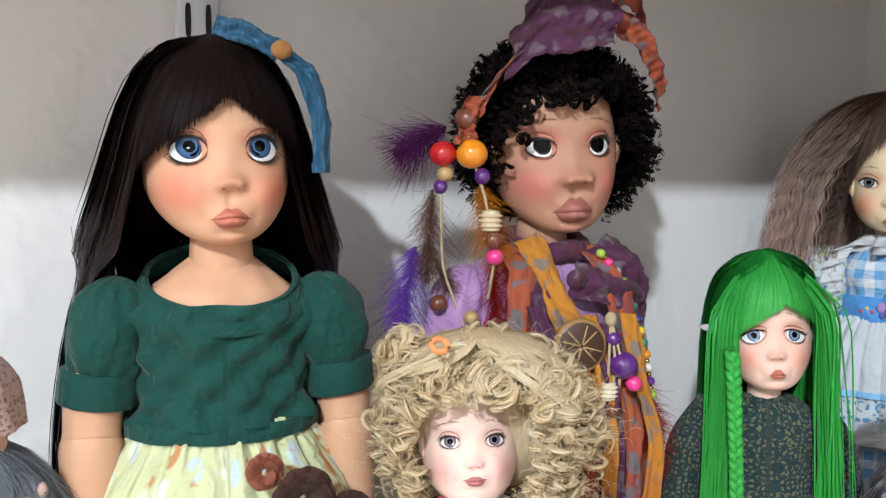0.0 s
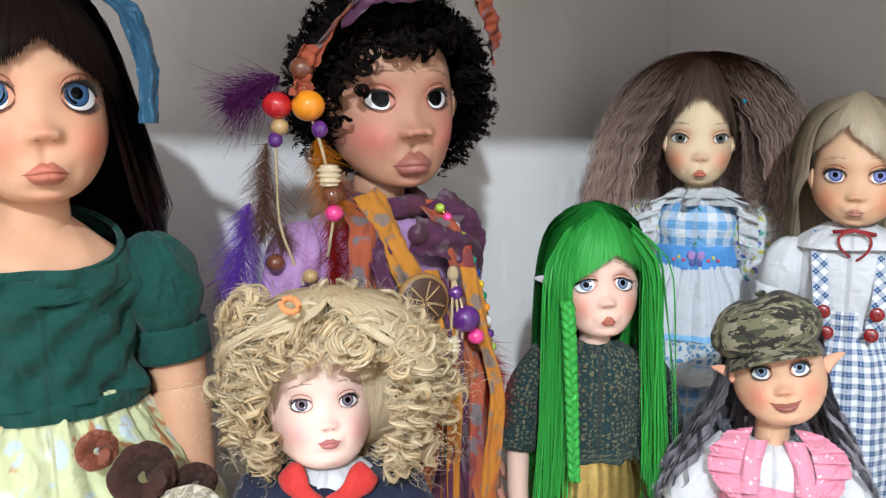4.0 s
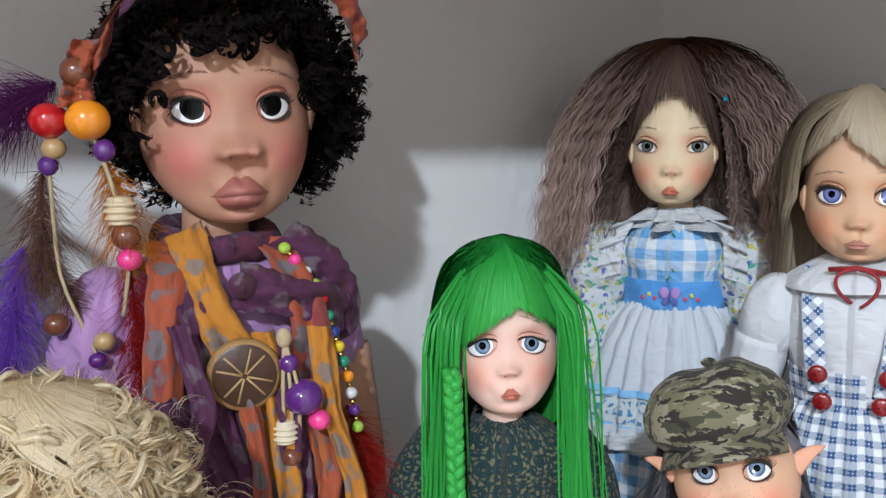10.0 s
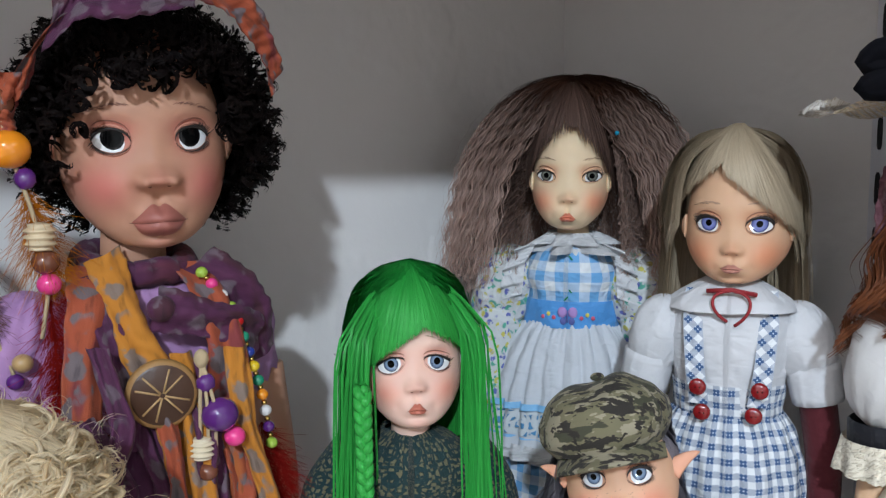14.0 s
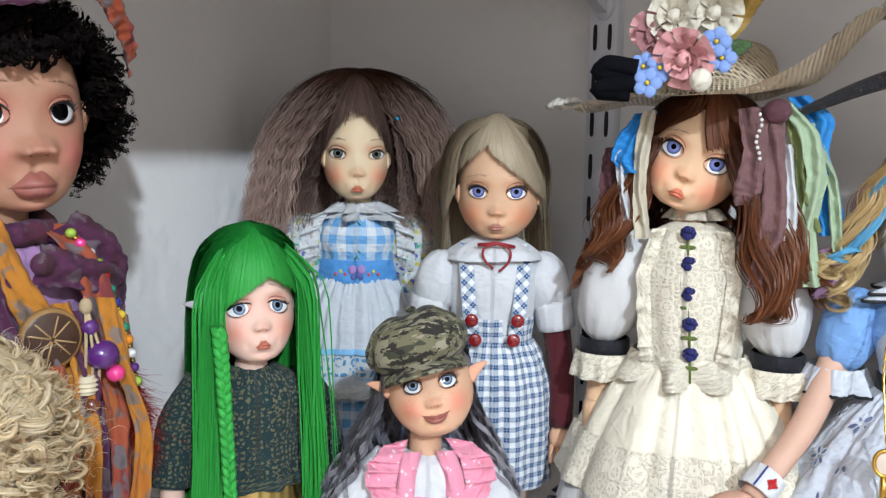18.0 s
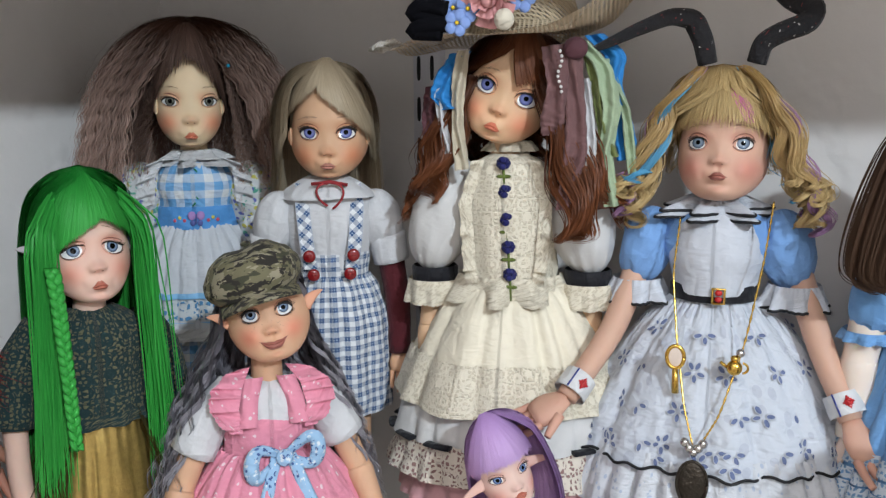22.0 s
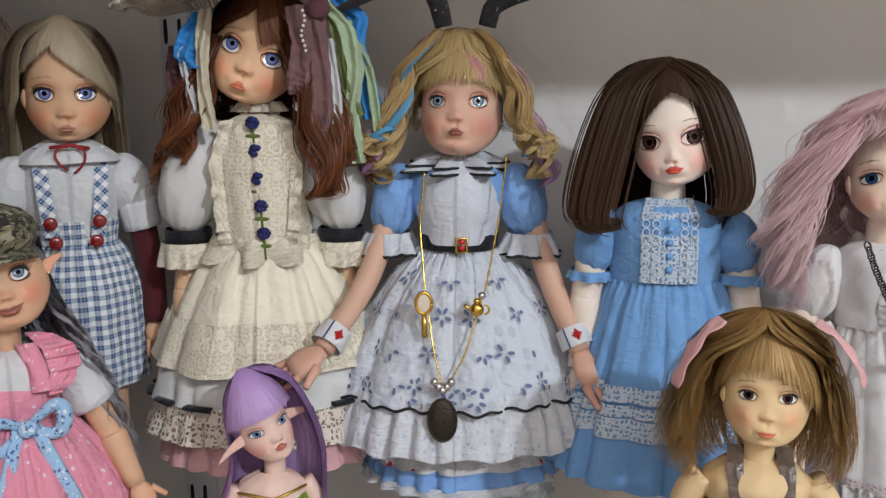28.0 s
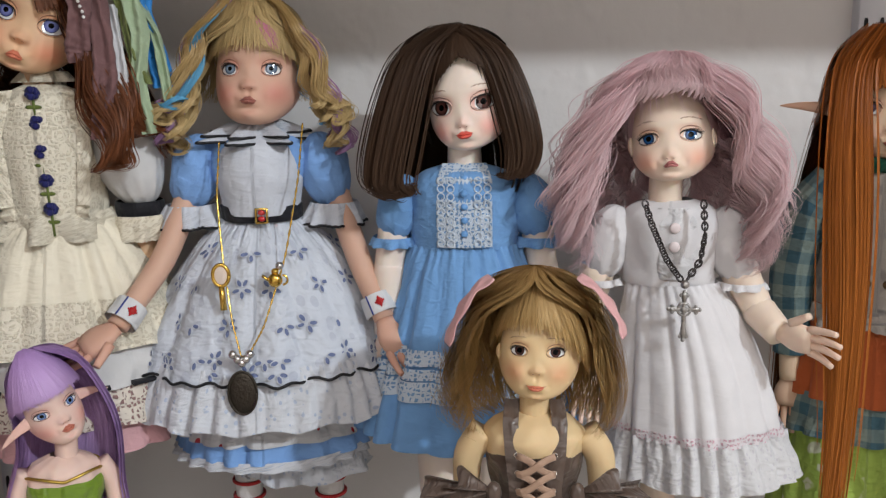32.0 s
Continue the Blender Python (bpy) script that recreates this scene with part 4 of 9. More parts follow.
def lathe(mb, rows, mat, yb, n=64, pleats=0, amp=0.0, cx=0.0, seed=0, hem=0.0, ratio=0.75, tint=None, start=0.0, sub=5, arc=None, wr=0.0006):
    """Garment surface through rows of (z, half width, centre x, centre y shift); gathers at the top open into uneven folds."""
    R = np.array([tuple(r) + (0.0,) * (4 - len(r)) for r in rows])
    if sub > 1:
        z, w, ox, oy = rounded(R, sub).T
    else:
        z, w, ox, oy = R.T
    if pleats > 10:
        n = max(n, pleats * 12)
    a = np.linspace(0, 2 * np.pi, n, endpoint=False) if arc is None else np.linspace(arc[0], arc[1], n)
    rng = np.random.default_rng(seed)
    g = np.linspace(0, 1, len(z))[:, None]
    p0, p1, p2, p3 = rng.random(4) * 6.28
    if pleats > 10:
        phase = 0.5 * pleats * a + 1.1 * np.sin(a * 2 + p1) + 0.8 * np.sin(a * 3 + p2) + 0.35 * np.sin(a * 7 + p3)
        fold = 1.0 - 2.0 * np.abs(np.sin(phase)) ** 0.75
        deep = 1.0 + 0.45 * np.sin(a * 5 + p2) + 0.25 * np.sin(a * 9 + p0)
        wig_ = -fold[None] * deep[None]
        gat = np.cos(pleats * 2 * a + 2 * np.sin(a * 4 + p1))[None]
        f = amp * ((start + (1 - start) * g) * (0.9 * wig_ + 0.5 * np.cos(a * 4 + p3)[None]) + 0.30 * gat * np.exp(-g * 5) * (len(z) > 6))
    else:
        wig_ = np.cos(a * pleats + 0.7 * np.sin(a * 3 + seed) + p0)[None] if pleats else 0 * a[None]
        f = amp * (start + (1 - start) * g) * (wig_ + 0.6 * np.cos(a * (round(pleats * 0.37) + 2) + seed)[None])
    wig2 = np.cos(a * (round(pleats * 0.37) + 2) + seed)[None]
    zz_ = z[:, None] * 1000.0
    f = f + wr * (np.sin(a * 6 + zz_ * 0.23 + seed) * np.sin(a * 2.0 - zz_ * 0.11 + 1.7 * seed) + 0.6 * np.sin(a * 11 - zz_ * 0.31 + 2 * seed))
    rr = w[:, None] + f
    x = cx + ox[:, None] + rr * np.sin(a)[None]
    y = yb + oy[:, None] - (w[:, None] * ratio + f) * np.cos(a)[None]
    zz = z[:, None] + hem * g ** 4 * (0.6 * wig_ + 0.5 * wig2)
    uv = np.stack([np.broadcast_to(a[None] * max(w.mean(), 0.01), x.shape), np.broadcast_to(-z[:, None], x.shape)], 2)
    mb.grid(np.stack([x, y, zz + 0 * x], 2), mat, wrap=arc is None, uv=uv, tint=tint)
    return np.stack([x, y, zz + 0 * x], 2)


def limb(mb, pts, radii, mat, sides=12, tint=0.0):
    pts, radii = np.array(pts, float), np.array(radii, float)
    i = np.linspace(0, len(pts) - 1, (len(pts) - 1) * 5 + 1)
    p = np.stack([np.interp(i, np.arange(len(pts)), pts[:, j]) for j in range(3)], 1)
    r = np.interp(i, np.arange(len(pts)), radii)
    for _ in range(2):
        p[1:-1] = (p[:-2] + 2 * p[1:-1] + p[2:]) / 4
    mb.tube(p, r, mat, sides=sides, tint=tint)


def doll_hand(mb, wrist, direction, s, mat, spread=1.0, palm=(0, -1, 0)):
    """Palm and five fingers from the wrist along a direction."""
    d = np.array(direction, float)
    d /= np.linalg.norm(d)
    n = np.array(palm, float) - d * np.dot(palm, d)
    n /= np.linalg.norm(n)
    side = np.cross(d, n)
    w = np.array(wrist, float)
    k = np.linspace(0, 1, 6)[:, None]
    mb.tube(w + d * k * 0.5 * s, s * np.array([0.13, 0.17, 0.22, 0.24, 0.23, 0.2]), mat, sides=10, flat=0.5, up=n, tint=0.15)
    for j in range(4):
        o = (j - 1.5) * 0.115 * s
        ln = s * (0.42, 0.48, 0.46, 0.36)[j]
        b = w + d * 0.46 * s + side * o
        bend = k ** 2 * 0.10 * s * n
        mb.tube(b + d * ln * k + side * o * 0.25 * k * spread - bend * -1.0, s * 0.062 * (1 - 0.35 * k[:, 0]), mat, sides=7, tint=0.3)
    b = w + d * 0.2 * s - side * 0.2 * s
    mb.tube(b + (d * 0.75 - side * 0.55) * 0.36 * s * k, s * 0.075 * (1 - 0.35 * k[:, 0]), mat, sides=7, tint=0.2)


def puff(mb, c, r, mat, seed=0, lumps=9, amp=0.10, tilt=0.0):
    """Gathered puff sleeve."""
    start = len(mb.v)
    th = np.linspace(0.05, np.pi - 0.05, 18)[:, None]
    ph = np.linspace(0, 2 * np.pi, 48, endpoint=False)[None]
    edge = np.abs(np.cos(th)) ** 1.5
    f = 1 + amp * 0.8 * np.cos(ph * lumps + seed + 0.8 * np.sin(th * 3 + 2 * np.cos(ph))) * edge + 0.35 * amp * np.cos(ph * 3 + th * 4 + seed) + 0.3 * amp * np.sin(ph * 5 - th * 6 + 2 * seed) * (1 - edge)
    p = np.stack([np.sin(th) * np.cos(ph) * f, np.sin(th) * np.sin(ph) * f, np.cos(th) + 0 * ph], 2) * np.array(r)
    uv = np.stack([np.broadcast_to(ph * r[0], p.shape[:2]), np.broadcast_to(th * r[2], p.shape[:2])], 2)
    mb.grid(p, mat, wrap=True, uv=uv)
    mb.turned(start, Matrix.Translation(c) @ Matrix.Rotation(radians(tilt), 4, "Y"))


def ruffle(mb, path, width, mat, amp=0.003, freq=9.0, out=(0, -1, 0), down=(0, 0, -1), n=90, edge=None, gather=False):
    """Frilled strip hanging from a path; edge: material of a thin piped rim."""
    path = np.asarray(path, float)
    i = np.linspace(0, len(path) - 1, n)
    p = np.stack([np.interp(i, np.arange(len(path)), path[:, j]) for j in range(3)], 1)
    s = np.linspace(0, 1, n)
    o, d = np.asarray(out, float), np.asarray(down, float)
    if o.ndim == 1:
        o = np.broadcast_to(o, p.shape)
    elif len(o) != n:
        o = np.stack([np.interp(i, np.arange(len(path)), o[:, j]) for j in range(3)], 1)
    rows = []
    j = freq * 1.7 + width * 900 + amp * 5000
    wave = np.sin(s * freq * 6.28 + 0.9 * np.sin(s * 11 + j) + 0.6 * np.sin(s * 23 + 2 * j)) * (1 + 0.35 * np.sin(s * 17 + j))
    for g in np.linspace(0, 1, 7):
        crimp = 0.12 * np.sin(s * freq * 19 + j) * (1 - g)
        rows.append(p + d * width * g * ((np.sin(np.pi * (0.06 + 0.88 * s)) ** 0.6)[:, None] if gather else 1.0) + o * (amp * (g ** 0.8 * (1 + wave) + crimp) + 0.001)[:, None])
    rows = np.array(rows)
    rows[-1] += d * (0.05 * width * np.abs(np.sin(s * freq * 13)))[:, None]
    mb.grid(rows, mat)
    if edge:
        mb.tube(rows[-1], 0.0009, edge, sides=6)


def circle_path(z, rx, ry, yb, a0=-np.pi, a1=np.pi, n=40, cx=0.0, dz=0.0):
    a = np.linspace(a0, a1, n)
    p = np.stack([cx + rx * np.sin(a), yb - ry * np.cos(a), z + dz * np.cos(a)], 1)
    o = np.stack([np.sin(a), -np.cos(a), 0 * a], 1)
    return p, o


def legs(mb, x, yb, z, r, mat, foot, cx=0.0):
    for s in (-1, 1):
        limb(mb, [(cx + s * x, yb, z), (cx + s * x, yb, z * 0.55), (cx + s * x, yb - 0.002, z * 0.5), (cx + s * x, yb, 0.02), (cx + s * x, yb, 0.012)], [r, r * 0.85, r * 0.9, r * 0.6, r * 0.6], mat)
        mb.ball((cx + s * x, yb - r * 0.9, 0.0085), (r * 0.95, r * 2.1, 0.0085), foot)

# ---------------------------------------------------------------- the dolls

LIP = {k: plain("lip_" + k, c, 0.5, vary=0.06) for k, c in dict(rose=(0.52, 0.16, 0.105), brown=(0.34, 0.115, 0.088), pink=(0.48, 0.17, 0.16), coral=(0.66, 0.19, 0.11), red=(0.72, 0.10, 0.07), pale=(0.46, 0.20, 0.15)).items()}
IRIS = {k: iris("iris_" + k, r, i) for k, r, i in (("blue", (0.03, 0.07, 0.16), (0.08, 0.17, 0.32)), ("dark", (0.006, 0.005, 0.005), (0.012, 0.010, 0.010)), ("mauve", (0.10, 0.06, 0.09), (0.30, 0.22, 0.28)),
                                               ("ice", (0.06, 0.09, 0.16), (0.30, 0.40, 0.55)), ("grey", (0.07, 0.07, 0.06), (0.24, 0.24, 0.20)), ("violet", (0.07, 0.08, 0.24), (0.26, 0.30, 0.62)),
                                               ("sky", (0.06, 0.10, 0.26), (0.28, 0.42, 0.72)), ("brown", (0.025, 0.010, 0.008), (0.15, 0.055, 0.045)), ("teal", (0.01, 0.03, 0.10), (0.02, 0.13, 0.34)), ("steel", (0.05, 0.08, 0.14), (0.28, 0.36, 0.45)))}
BROW_DARK = plain("brow_dark", (0.22, 0.10, 0.07), 0.8)
BROW_SOFT = plain("brow_soft", (0.36, 0.22, 0.15), 0.8)
WHITE = cloth("white_cotton", (0.654, 0.654, 0.671))
SHOE = plain("shoe_leather", (0.03, 0.025, 0.025), 0.4)
SOCK = cloth("white_sock", (0.7, 0.68, 0.66))
BLACK_RIB = cloth("black_ribbon", (0.008, 0.008, 0.012), 0.7, weave=0.1)
GROUP = "dolls on the shelf"


def place(x, y, yaw):
    return pose(x, y, 0, 0, 0, yaw)


# long dark hair, green top
def doll_green_top():
    e, ez = 0.0322, 0.419
    mb, f = MB(), Face(1.0, 1.27, 1.38, nose=0.21, nz=-0.42, mz=-0.88, nw=0.15, cheek=0.11, taper=0.25, span=0.966)
    sk = skin("skin_peach", (0.66, 0.36, 0.22), (0.70, 0.20, 0.12))
    hr = hair("hair_dark_brown", (0.010, 0.005, 0.004), (0.022, 0.010, 0.008), rough=0.36, spec=0.28)
    green = cloth("green_jersey", (0.004, 0.056, 0.043), weave=0.15, fold=0.8)
    m = head(mb, e, ez, f, sk, LIP["rose"], IRIS["blue"], eye=(0.225, 0.185, 0.165), ir=0.155, lips=(0.235, 0.095, 0.105), gaze=(0.02, 0.035), smile=-0.02, sad=0.15, ears=False, low_lash=0.09, long_lash=0.13, tilt=-1.4, nod=0.8, turn=5.2, shift=(0.0009, 0.0003, 0.0004))
    skull(mb, f, hr, m)
    prof = [(0.4715, 0.0), (0.468, 0.018), (0.457, 0.033), (0.438, 0.043), (0.410, 0.052), (0.37, 0.066), (0.33, 0.079), (0.28, 0.087), (0.235, 0.089)]
    wig(mb, prof, hr, 0.030, n=1400, k=15, opening=0.80, hairline=0.464, soft=0.014, w=0.00055, more=2.6, hug=0.20, depth=0.15, back=0.014, ends=0.12, open2=1.55, zopen=0.375, gather=0.25, cx=-0.003)
    bangs(mb, e, ez, f, hr, 0.76, n=2200, half=1.5, w=0.0004, m=m, curve=-1.10, lift=0.10, peak=0.05, fan=0.5, jag=0.05, power=0.9, crown=0.4715)
    yb = 0.030
    limb(mb, [(0, yb, 0.352), (0, yb - 0.003, 0.385)], [0.0155, 0.0135], sk)
    lathe(mb, [(0.372, 0.0135), (0.364, 0.024), (0.356, 0.033), (0.346, 0.037)], sk, yb)
    lathe(mb, [(0.353, 0.0385), (0.345, 0.0425), (0.325, 0.0385), (0.308, 0.0385), (0.299, 0.0425)], green, yb, n=110, pleats=9, amp=0.0012, seed=1, wr=0.0026, sub=9)
    lathe(mb, [(0.300, 0.0425), (0.297, 0.0440), (0.2925, 0.0436)], green, yb, pleats=0)
    band = []
    for q, bulge in ((0.0, -0.002), (0.02, 0.0), (0.3, 0.0012), (0.6, 0.0010), (0.9, 0.0012), (1.0, 0.0)):
        p, o = circle_path(0.3625 - 0.0105 * q, 0.0340 + 0.0065 * q + bulge, 0.0278 + 0.0050 * q + bulge, yb, dz=-0.0125, n=64)
        band.append(p)
    mb.grid(np.array(band), green)
    p, o = circle_path(0.3625, 0.0340, 0.0278, yb, dz=-0.0125, n=64)
    mb.tube(p, 0.0012, green, sides=8)
    for s in (-1, 1):
        puff(mb, (s * 0.049, yb, 0.338), (0.0185, 0.020, 0.026), green, seed=s, lumps=11, amp=0.15, tilt=-10 * s)
        limb(mb, [(s * 0.053, yb, 0.322), (s * 0.054, yb, 0.314), (s * 0.055, yb, 0.307)], [0.0172, 0.0176, 0.0172], green)
        limb(mb, [(s * 0.055, yb, 0.322), (s * 0.057, yb - 0.002, 0.292), (s * 0.057, yb - 0.003, 0.29), (s * 0.060, yb - 0.012, 0.235)], [0.0135, 0.0125, 0.0138, 0.010], sk)
        doll_hand(mb, (s * 0.060, yb - 0.012, 0.236), (0, -0.25, -1), 0.05, sk)
    skirt = printed("skirt_print", (0.58, 0.60, 0.34), [(0.72, 0.74, 0.62), (0.50, 0.58, 0.60), (0.50, 0.24, 0.10)], 42.0, 0.36)
    lathe(mb, [(0.300, 0.036), (0.285, 0.046), (0.255, 0.066), (0.20, 0.085), (0.12, 0.10)], skirt, yb, n=96, pleats=22, amp=0.0045, start=0.25, seed=2)
    rose = cloth("brown_rosette", (0.05, 0.018, 0.012))
    lacef = lace("cream_lace_flower", (0.66, 0.60, 0.48), (0.42, 0.36, 0.25))
    copper = cloth("copper_leaf", (0.22, 0.06, 0.03), 0.4)
    rng = np.random.default_rng(4)
    for c, r, mat, nn in (((0.028, -0.030, 0.276), 0.013, rose, 26), ((0.013, -0.022, 0.286), 0.008, copper, 14), ((0.048, -0.028, 0.268), 0.009, rose, 16), ((0.043, -0.035, 0.256), 0.015, lacef, 22)):
        for q, count in ((0.05, 1), (0.30, 4), (0.58, 7), (0.86, 10)):
            for k in range(count):
                t_ = k * 6.2832 / count + q * 5 + rng.uniform(-0.2, 0.2)
                rp = r * (0.34 + 0.10 * rng.random())
                u = np.linspace(-1, 1, 9)[None]
                v = np.linspace(0, 1, 6)[:, None]
                rad = r * q * 0.6 + rp * v * (1.25 - 0.25 * u ** 2)
                an = t_ + u * (0.35 + 0.9 * (1 - q) + 0.25 * v)
                dep = -r * (0.75 - 0.55 * q) * (0.35 + 0.65 * v) + 0.10 * r * np.sin(u * 5 + k) * v + 0.25 * r * q * v ** 2
                mb.grid(np.array(c) + np.stack([rad * np.cos(an), dep + 0 * u, rad * np.sin(an)], 2), mat)
    legs(mb, 0.022, yb, 0.16, 0.015, sk, SHOE)
    thing("doll", mb, place(0.154, -0.579, 82), "large doll with long dark hair, green puff-sleeve top and floral skirt", "doll", GROUP)


# black curls, lilac dress
def doll_black_curls():
    e, ez = 0.0345, 0.425
    mb, f = MB(), Face(1.04, 1.36, 1.35, nose=0.31, nz=-0.42, mz=-0.93, nw=0.23, cheek=0.10, taper=0.22, span=0.936)
    sk = skin("skin_brown", (0.47, 0.245, 0.155), (0.58, 0.16, 0.135))
    hr = hair("hair_black_curls", (0.006, 0.004, 0.004), (0.012, 0.008, 0.007), rough=0.5, spec=0.15)
    lilac = cloth("lilac_satin", (0.46, 0.25, 0.48), 0.6)
    m = head(mb, e, ez, f, sk, LIP["brown"], IRIS["dark"], eye=(0.205, 0.142, 0.138), ir=0.126, lips=(0.30, 0.15, 0.15), brow=(BROW_DARK, -0.07), gaze=(0.018, 0.015), lash=0.020, shadow=0.3, pup=0.80, smile=-0.03, low_lash=0.05, tilt=-4.0, nod=8.0, turn=-8.4, shift=(0.0004, -0.0023, -0.0008))
    skull(mb, f, hr, m, 1.08)
    fr = np.array([0.009, 0.034, 0.432])
    keep = lambda c: ~((c[:, 1] < -0.006) & (np.abs(c[:, 0] + 0.008) < 0.030) & (c[:, 2] < 0.0175 + 0.004 * np.sin(c[:, 0] * 400))) & (c[:, 2] > -0.045) & ~((c[:, 1] < 0.0) & (np.abs(c[:, 0] + 0.006) < 0.037) & (c[:, 2] < -0.005))
    ringlets(mb, fr, (0.055, 0.050, 0.054), hr, n=2000, k=15, r=0.0030, w=0.00055, turns=1.7, bundle=4, spread=0.0007, keep=keep, shell=(0.72, 1.07))
    yb = 0.034
    limb(mb, [(0, yb, 0.345), (0, yb - 0.004, 0.385)], [0.0155, 0.0140], sk)
    lathe(mb, [(0.366, 0.020), (0.358, 0.040), (0.33, 0.046), (0.29, 0.042), (0.28, 0.042)], lilac, yb, pleats=14, amp=0.0018, seed=3)
    for s in (-1, 1):
        puff(mb, (s * 0.050, yb, 0.331), (0.017, 0.019, 0.031), lilac, seed=2 + s, lumps=13, amp=0.26, tilt=-16 * s)
        limb(mb, [(s * 0.060, yb, 0.315), (s * 0.066, yb - 0.006, 0.26), (s * 0.06, yb - 0.02, 0.22)], [0.012, 0.011, 0.009], sk)
        doll_hand(mb, (s * 0.06, yb - 0.02, 0.222), (0, -0.3, -1), 0.05, sk)
    robe = batik("batik_robe", [(0.10, 0.025, 0.045), (0.22, 0.06, 0.05), (0.16, 0.10, 0.14), (0.34, 0.10, 0.03)], (0.20, 0.17, 0.18))
    lathe(mb, [(0.302, 0.043), (0.285, 0.047), (0.24, 0.054), (0.15, 0.066), (0.03, 0.075)], robe, yb, n=120, pleats=26, amp=0.005, start=0.3, seed=5)
    thing("doll", mb, place(0.140, -0.395, 86), "large doll with black curly hair, lilac blouse and dyed rust robe", "doll", GROUP)


# blonde curls, sailor jacket
def doll_blonde_curls():
    e, ez = 0.0195, 0.304
    mb, f = MB(), Face(1.02, 1.30, 1.45, nose=0.16, nz=-0.39, mz=-0.73, cheek=0.10, taper=0.1, span=0.918)
    sk = skin("skin_porcelain", (0.78, 0.56, 0.47), (0.72, 0.36, 0.33))
    hr = hair("hair_blonde_curls", (0.90, 0.71, 0.43), (0.98, 0.87, 0.65), rough=0.36, streak=0.04, glow=0.8, spec=0.7)
    m = head(mb, e, ez, f, sk, LIP["pink"], IRIS["mauve"], eye=(0.20, 0.125, 0.11), ir=0.115, lips=(0.21, 0.06, 0.085), brow=(BROW_SOFT, -0.05), lash=0.014, smile=0.02, tilt=-4.6, nod=-9.0, turn=15.6, shift=(-0.0007, 0.0024, -0.0009))
    skull(mb, f, hr, m, 1.10)
    yc = 0.020
    keep = lambda c: ~((c[:, 1] < -0.004) & (np.abs(c[:, 0]) < 0.0225) & (c[:, 2] < 0.019))
    mb.ball((0.001, yc + 0.020, 0.306), (0.037, 0.026, 0.033), hr, 40, 24, tint=0.3)
    cap = [(0.3465, 0.0), (0.344, 0.016), (0.335, 0.032), (0.320, 0.044), (0.300, 0.047), (0.280, 0.044), (0.268, 0.036)]
    wig(mb, cap, hr, yc, ry=0.84, n=1500, k=22, opening=0.85, hairline=0.334, w=0.00034, wave=0.0026, freq=22, curl=0.0018, cfreq=26, seed=11, span=(0.0, 0.55), gather=0.1)
    spirals(mb, (0.001, yc, 0.303), (0.049, 0.040, 0.037), hr, n=430, k=22, r=0.0037, thick=0.00105, fuzz=6, turns=1.9, keep=lambda c: keep(c) & (c[:, 2] < 0.026), seed=8, shell=(0.82, 1.0), down=0.9, pitch=0.75)
    spirals(mb, (0.002, yc, 0.307), (0.046, 0.038, 0.037), hr, n=200, k=22, r=0.0052, thick=0.0012, fuzz=10, turns=1.2, keep=lambda c: (keep(c) | (c[:, 2] > 0.0185)) & (c[:, 2] > 0.010), seed=28, shell=(0.90, 1.0), down=0.2, pitch=0.5)
    spirals(mb, (-0.031, yc, 0.330), (0.013, 0.014, 0.012), hr, n=44, k=22, r=0.0044, thick=0.0014, fuzz=8, turns=1.4, seed=9, down=0.3)
    ringlets(mb, (0.001, yc, 0.303), (0.053, 0.043, 0.040), hr, n=150, k=14, r=0.0050, w=0.00010, turns=1.2, seed=38, keep=keep, shell=(0.9, 1.06), bundle=4, spread=0.0030)
    bangs(mb, e, ez, f, hr, 0.98, n=300, half=1.4, w=0.0003, m=m, curve=-0.7, lift=0.22, jag=0.08, tint=0.9, power=1.4, crown=0.3465)
    navy = cloth("navy_wool", (0.012, 0.016, 0.04))
    red = cloth("red_scarf", (0.55, 0.03, 0.025), 0.6)
    yb = 0.018
    limb(mb, [(0, yb, 0.262), (0, yb - 0.002, 0.285)], [0.009, 0.0085], sk)
    lathe(mb, [(0.275, 0.010), (0.272, 0.022), (0.262, 0.031), (0.235, 0.031), (0.19, 0.033), (0.14, 0.040)], navy, yb, pleats=5, amp=0.001)
    lathe(mb, [(0.278, 0.0095), (0.270, 0.020), (0.262, 0.026)], WHITE, yb - 0.003, pleats=3, amp=0.0006, ratio=0.8)
    for s in (-1, 1):
        limb(mb, [(s * 0.026, yb, 0.266), (s * 0.036, yb, 0.245), (s * 0.040, yb - 0.004, 0.19)], [0.011, 0.0105, 0.009], navy)
        doll_hand(mb, (s * 0.040, yb - 0.004, 0.192), (0, -0.2, -1), 0.03, sk)
        k = np.linspace(0, 1, 12)[:, None]
        mb.tube(np.array([s * 0.016, yb - 0.016, 0.277]) * (1 - k) + np.array([s * 0.002, yb - 0.030, 0.264]) * k, 0.0052 * (1 + 0.2 * np.sin(k[:, 0] * 9)), red, sides=8, flat=0.45)
        mb.tube(np.array([s * 0.001, yb - 0.030, 0.264]) * (1 - k) + np.array([s * 0.014, yb - 0.030, 0.232]) * k, 0.003 + 0.004 * k[:, 0], red, sides=8, flat=0.35)
    mb.ball((0, yb - 0.032, 0.263), (0.006, 0.004, 0.005), red)
    legs(mb, 0.013, yb, 0.15, 0.010, sk, SHOE)
    thing("doll", mb, place(0.230, -0.499, 52), "doll with blonde ringlets, navy sailor jacket and red neckerchief", "doll", GROUP)
    tie = MB()
    p, _ = circle_path(0.0, 0.0032, 0.0026, 0.0, n=24)
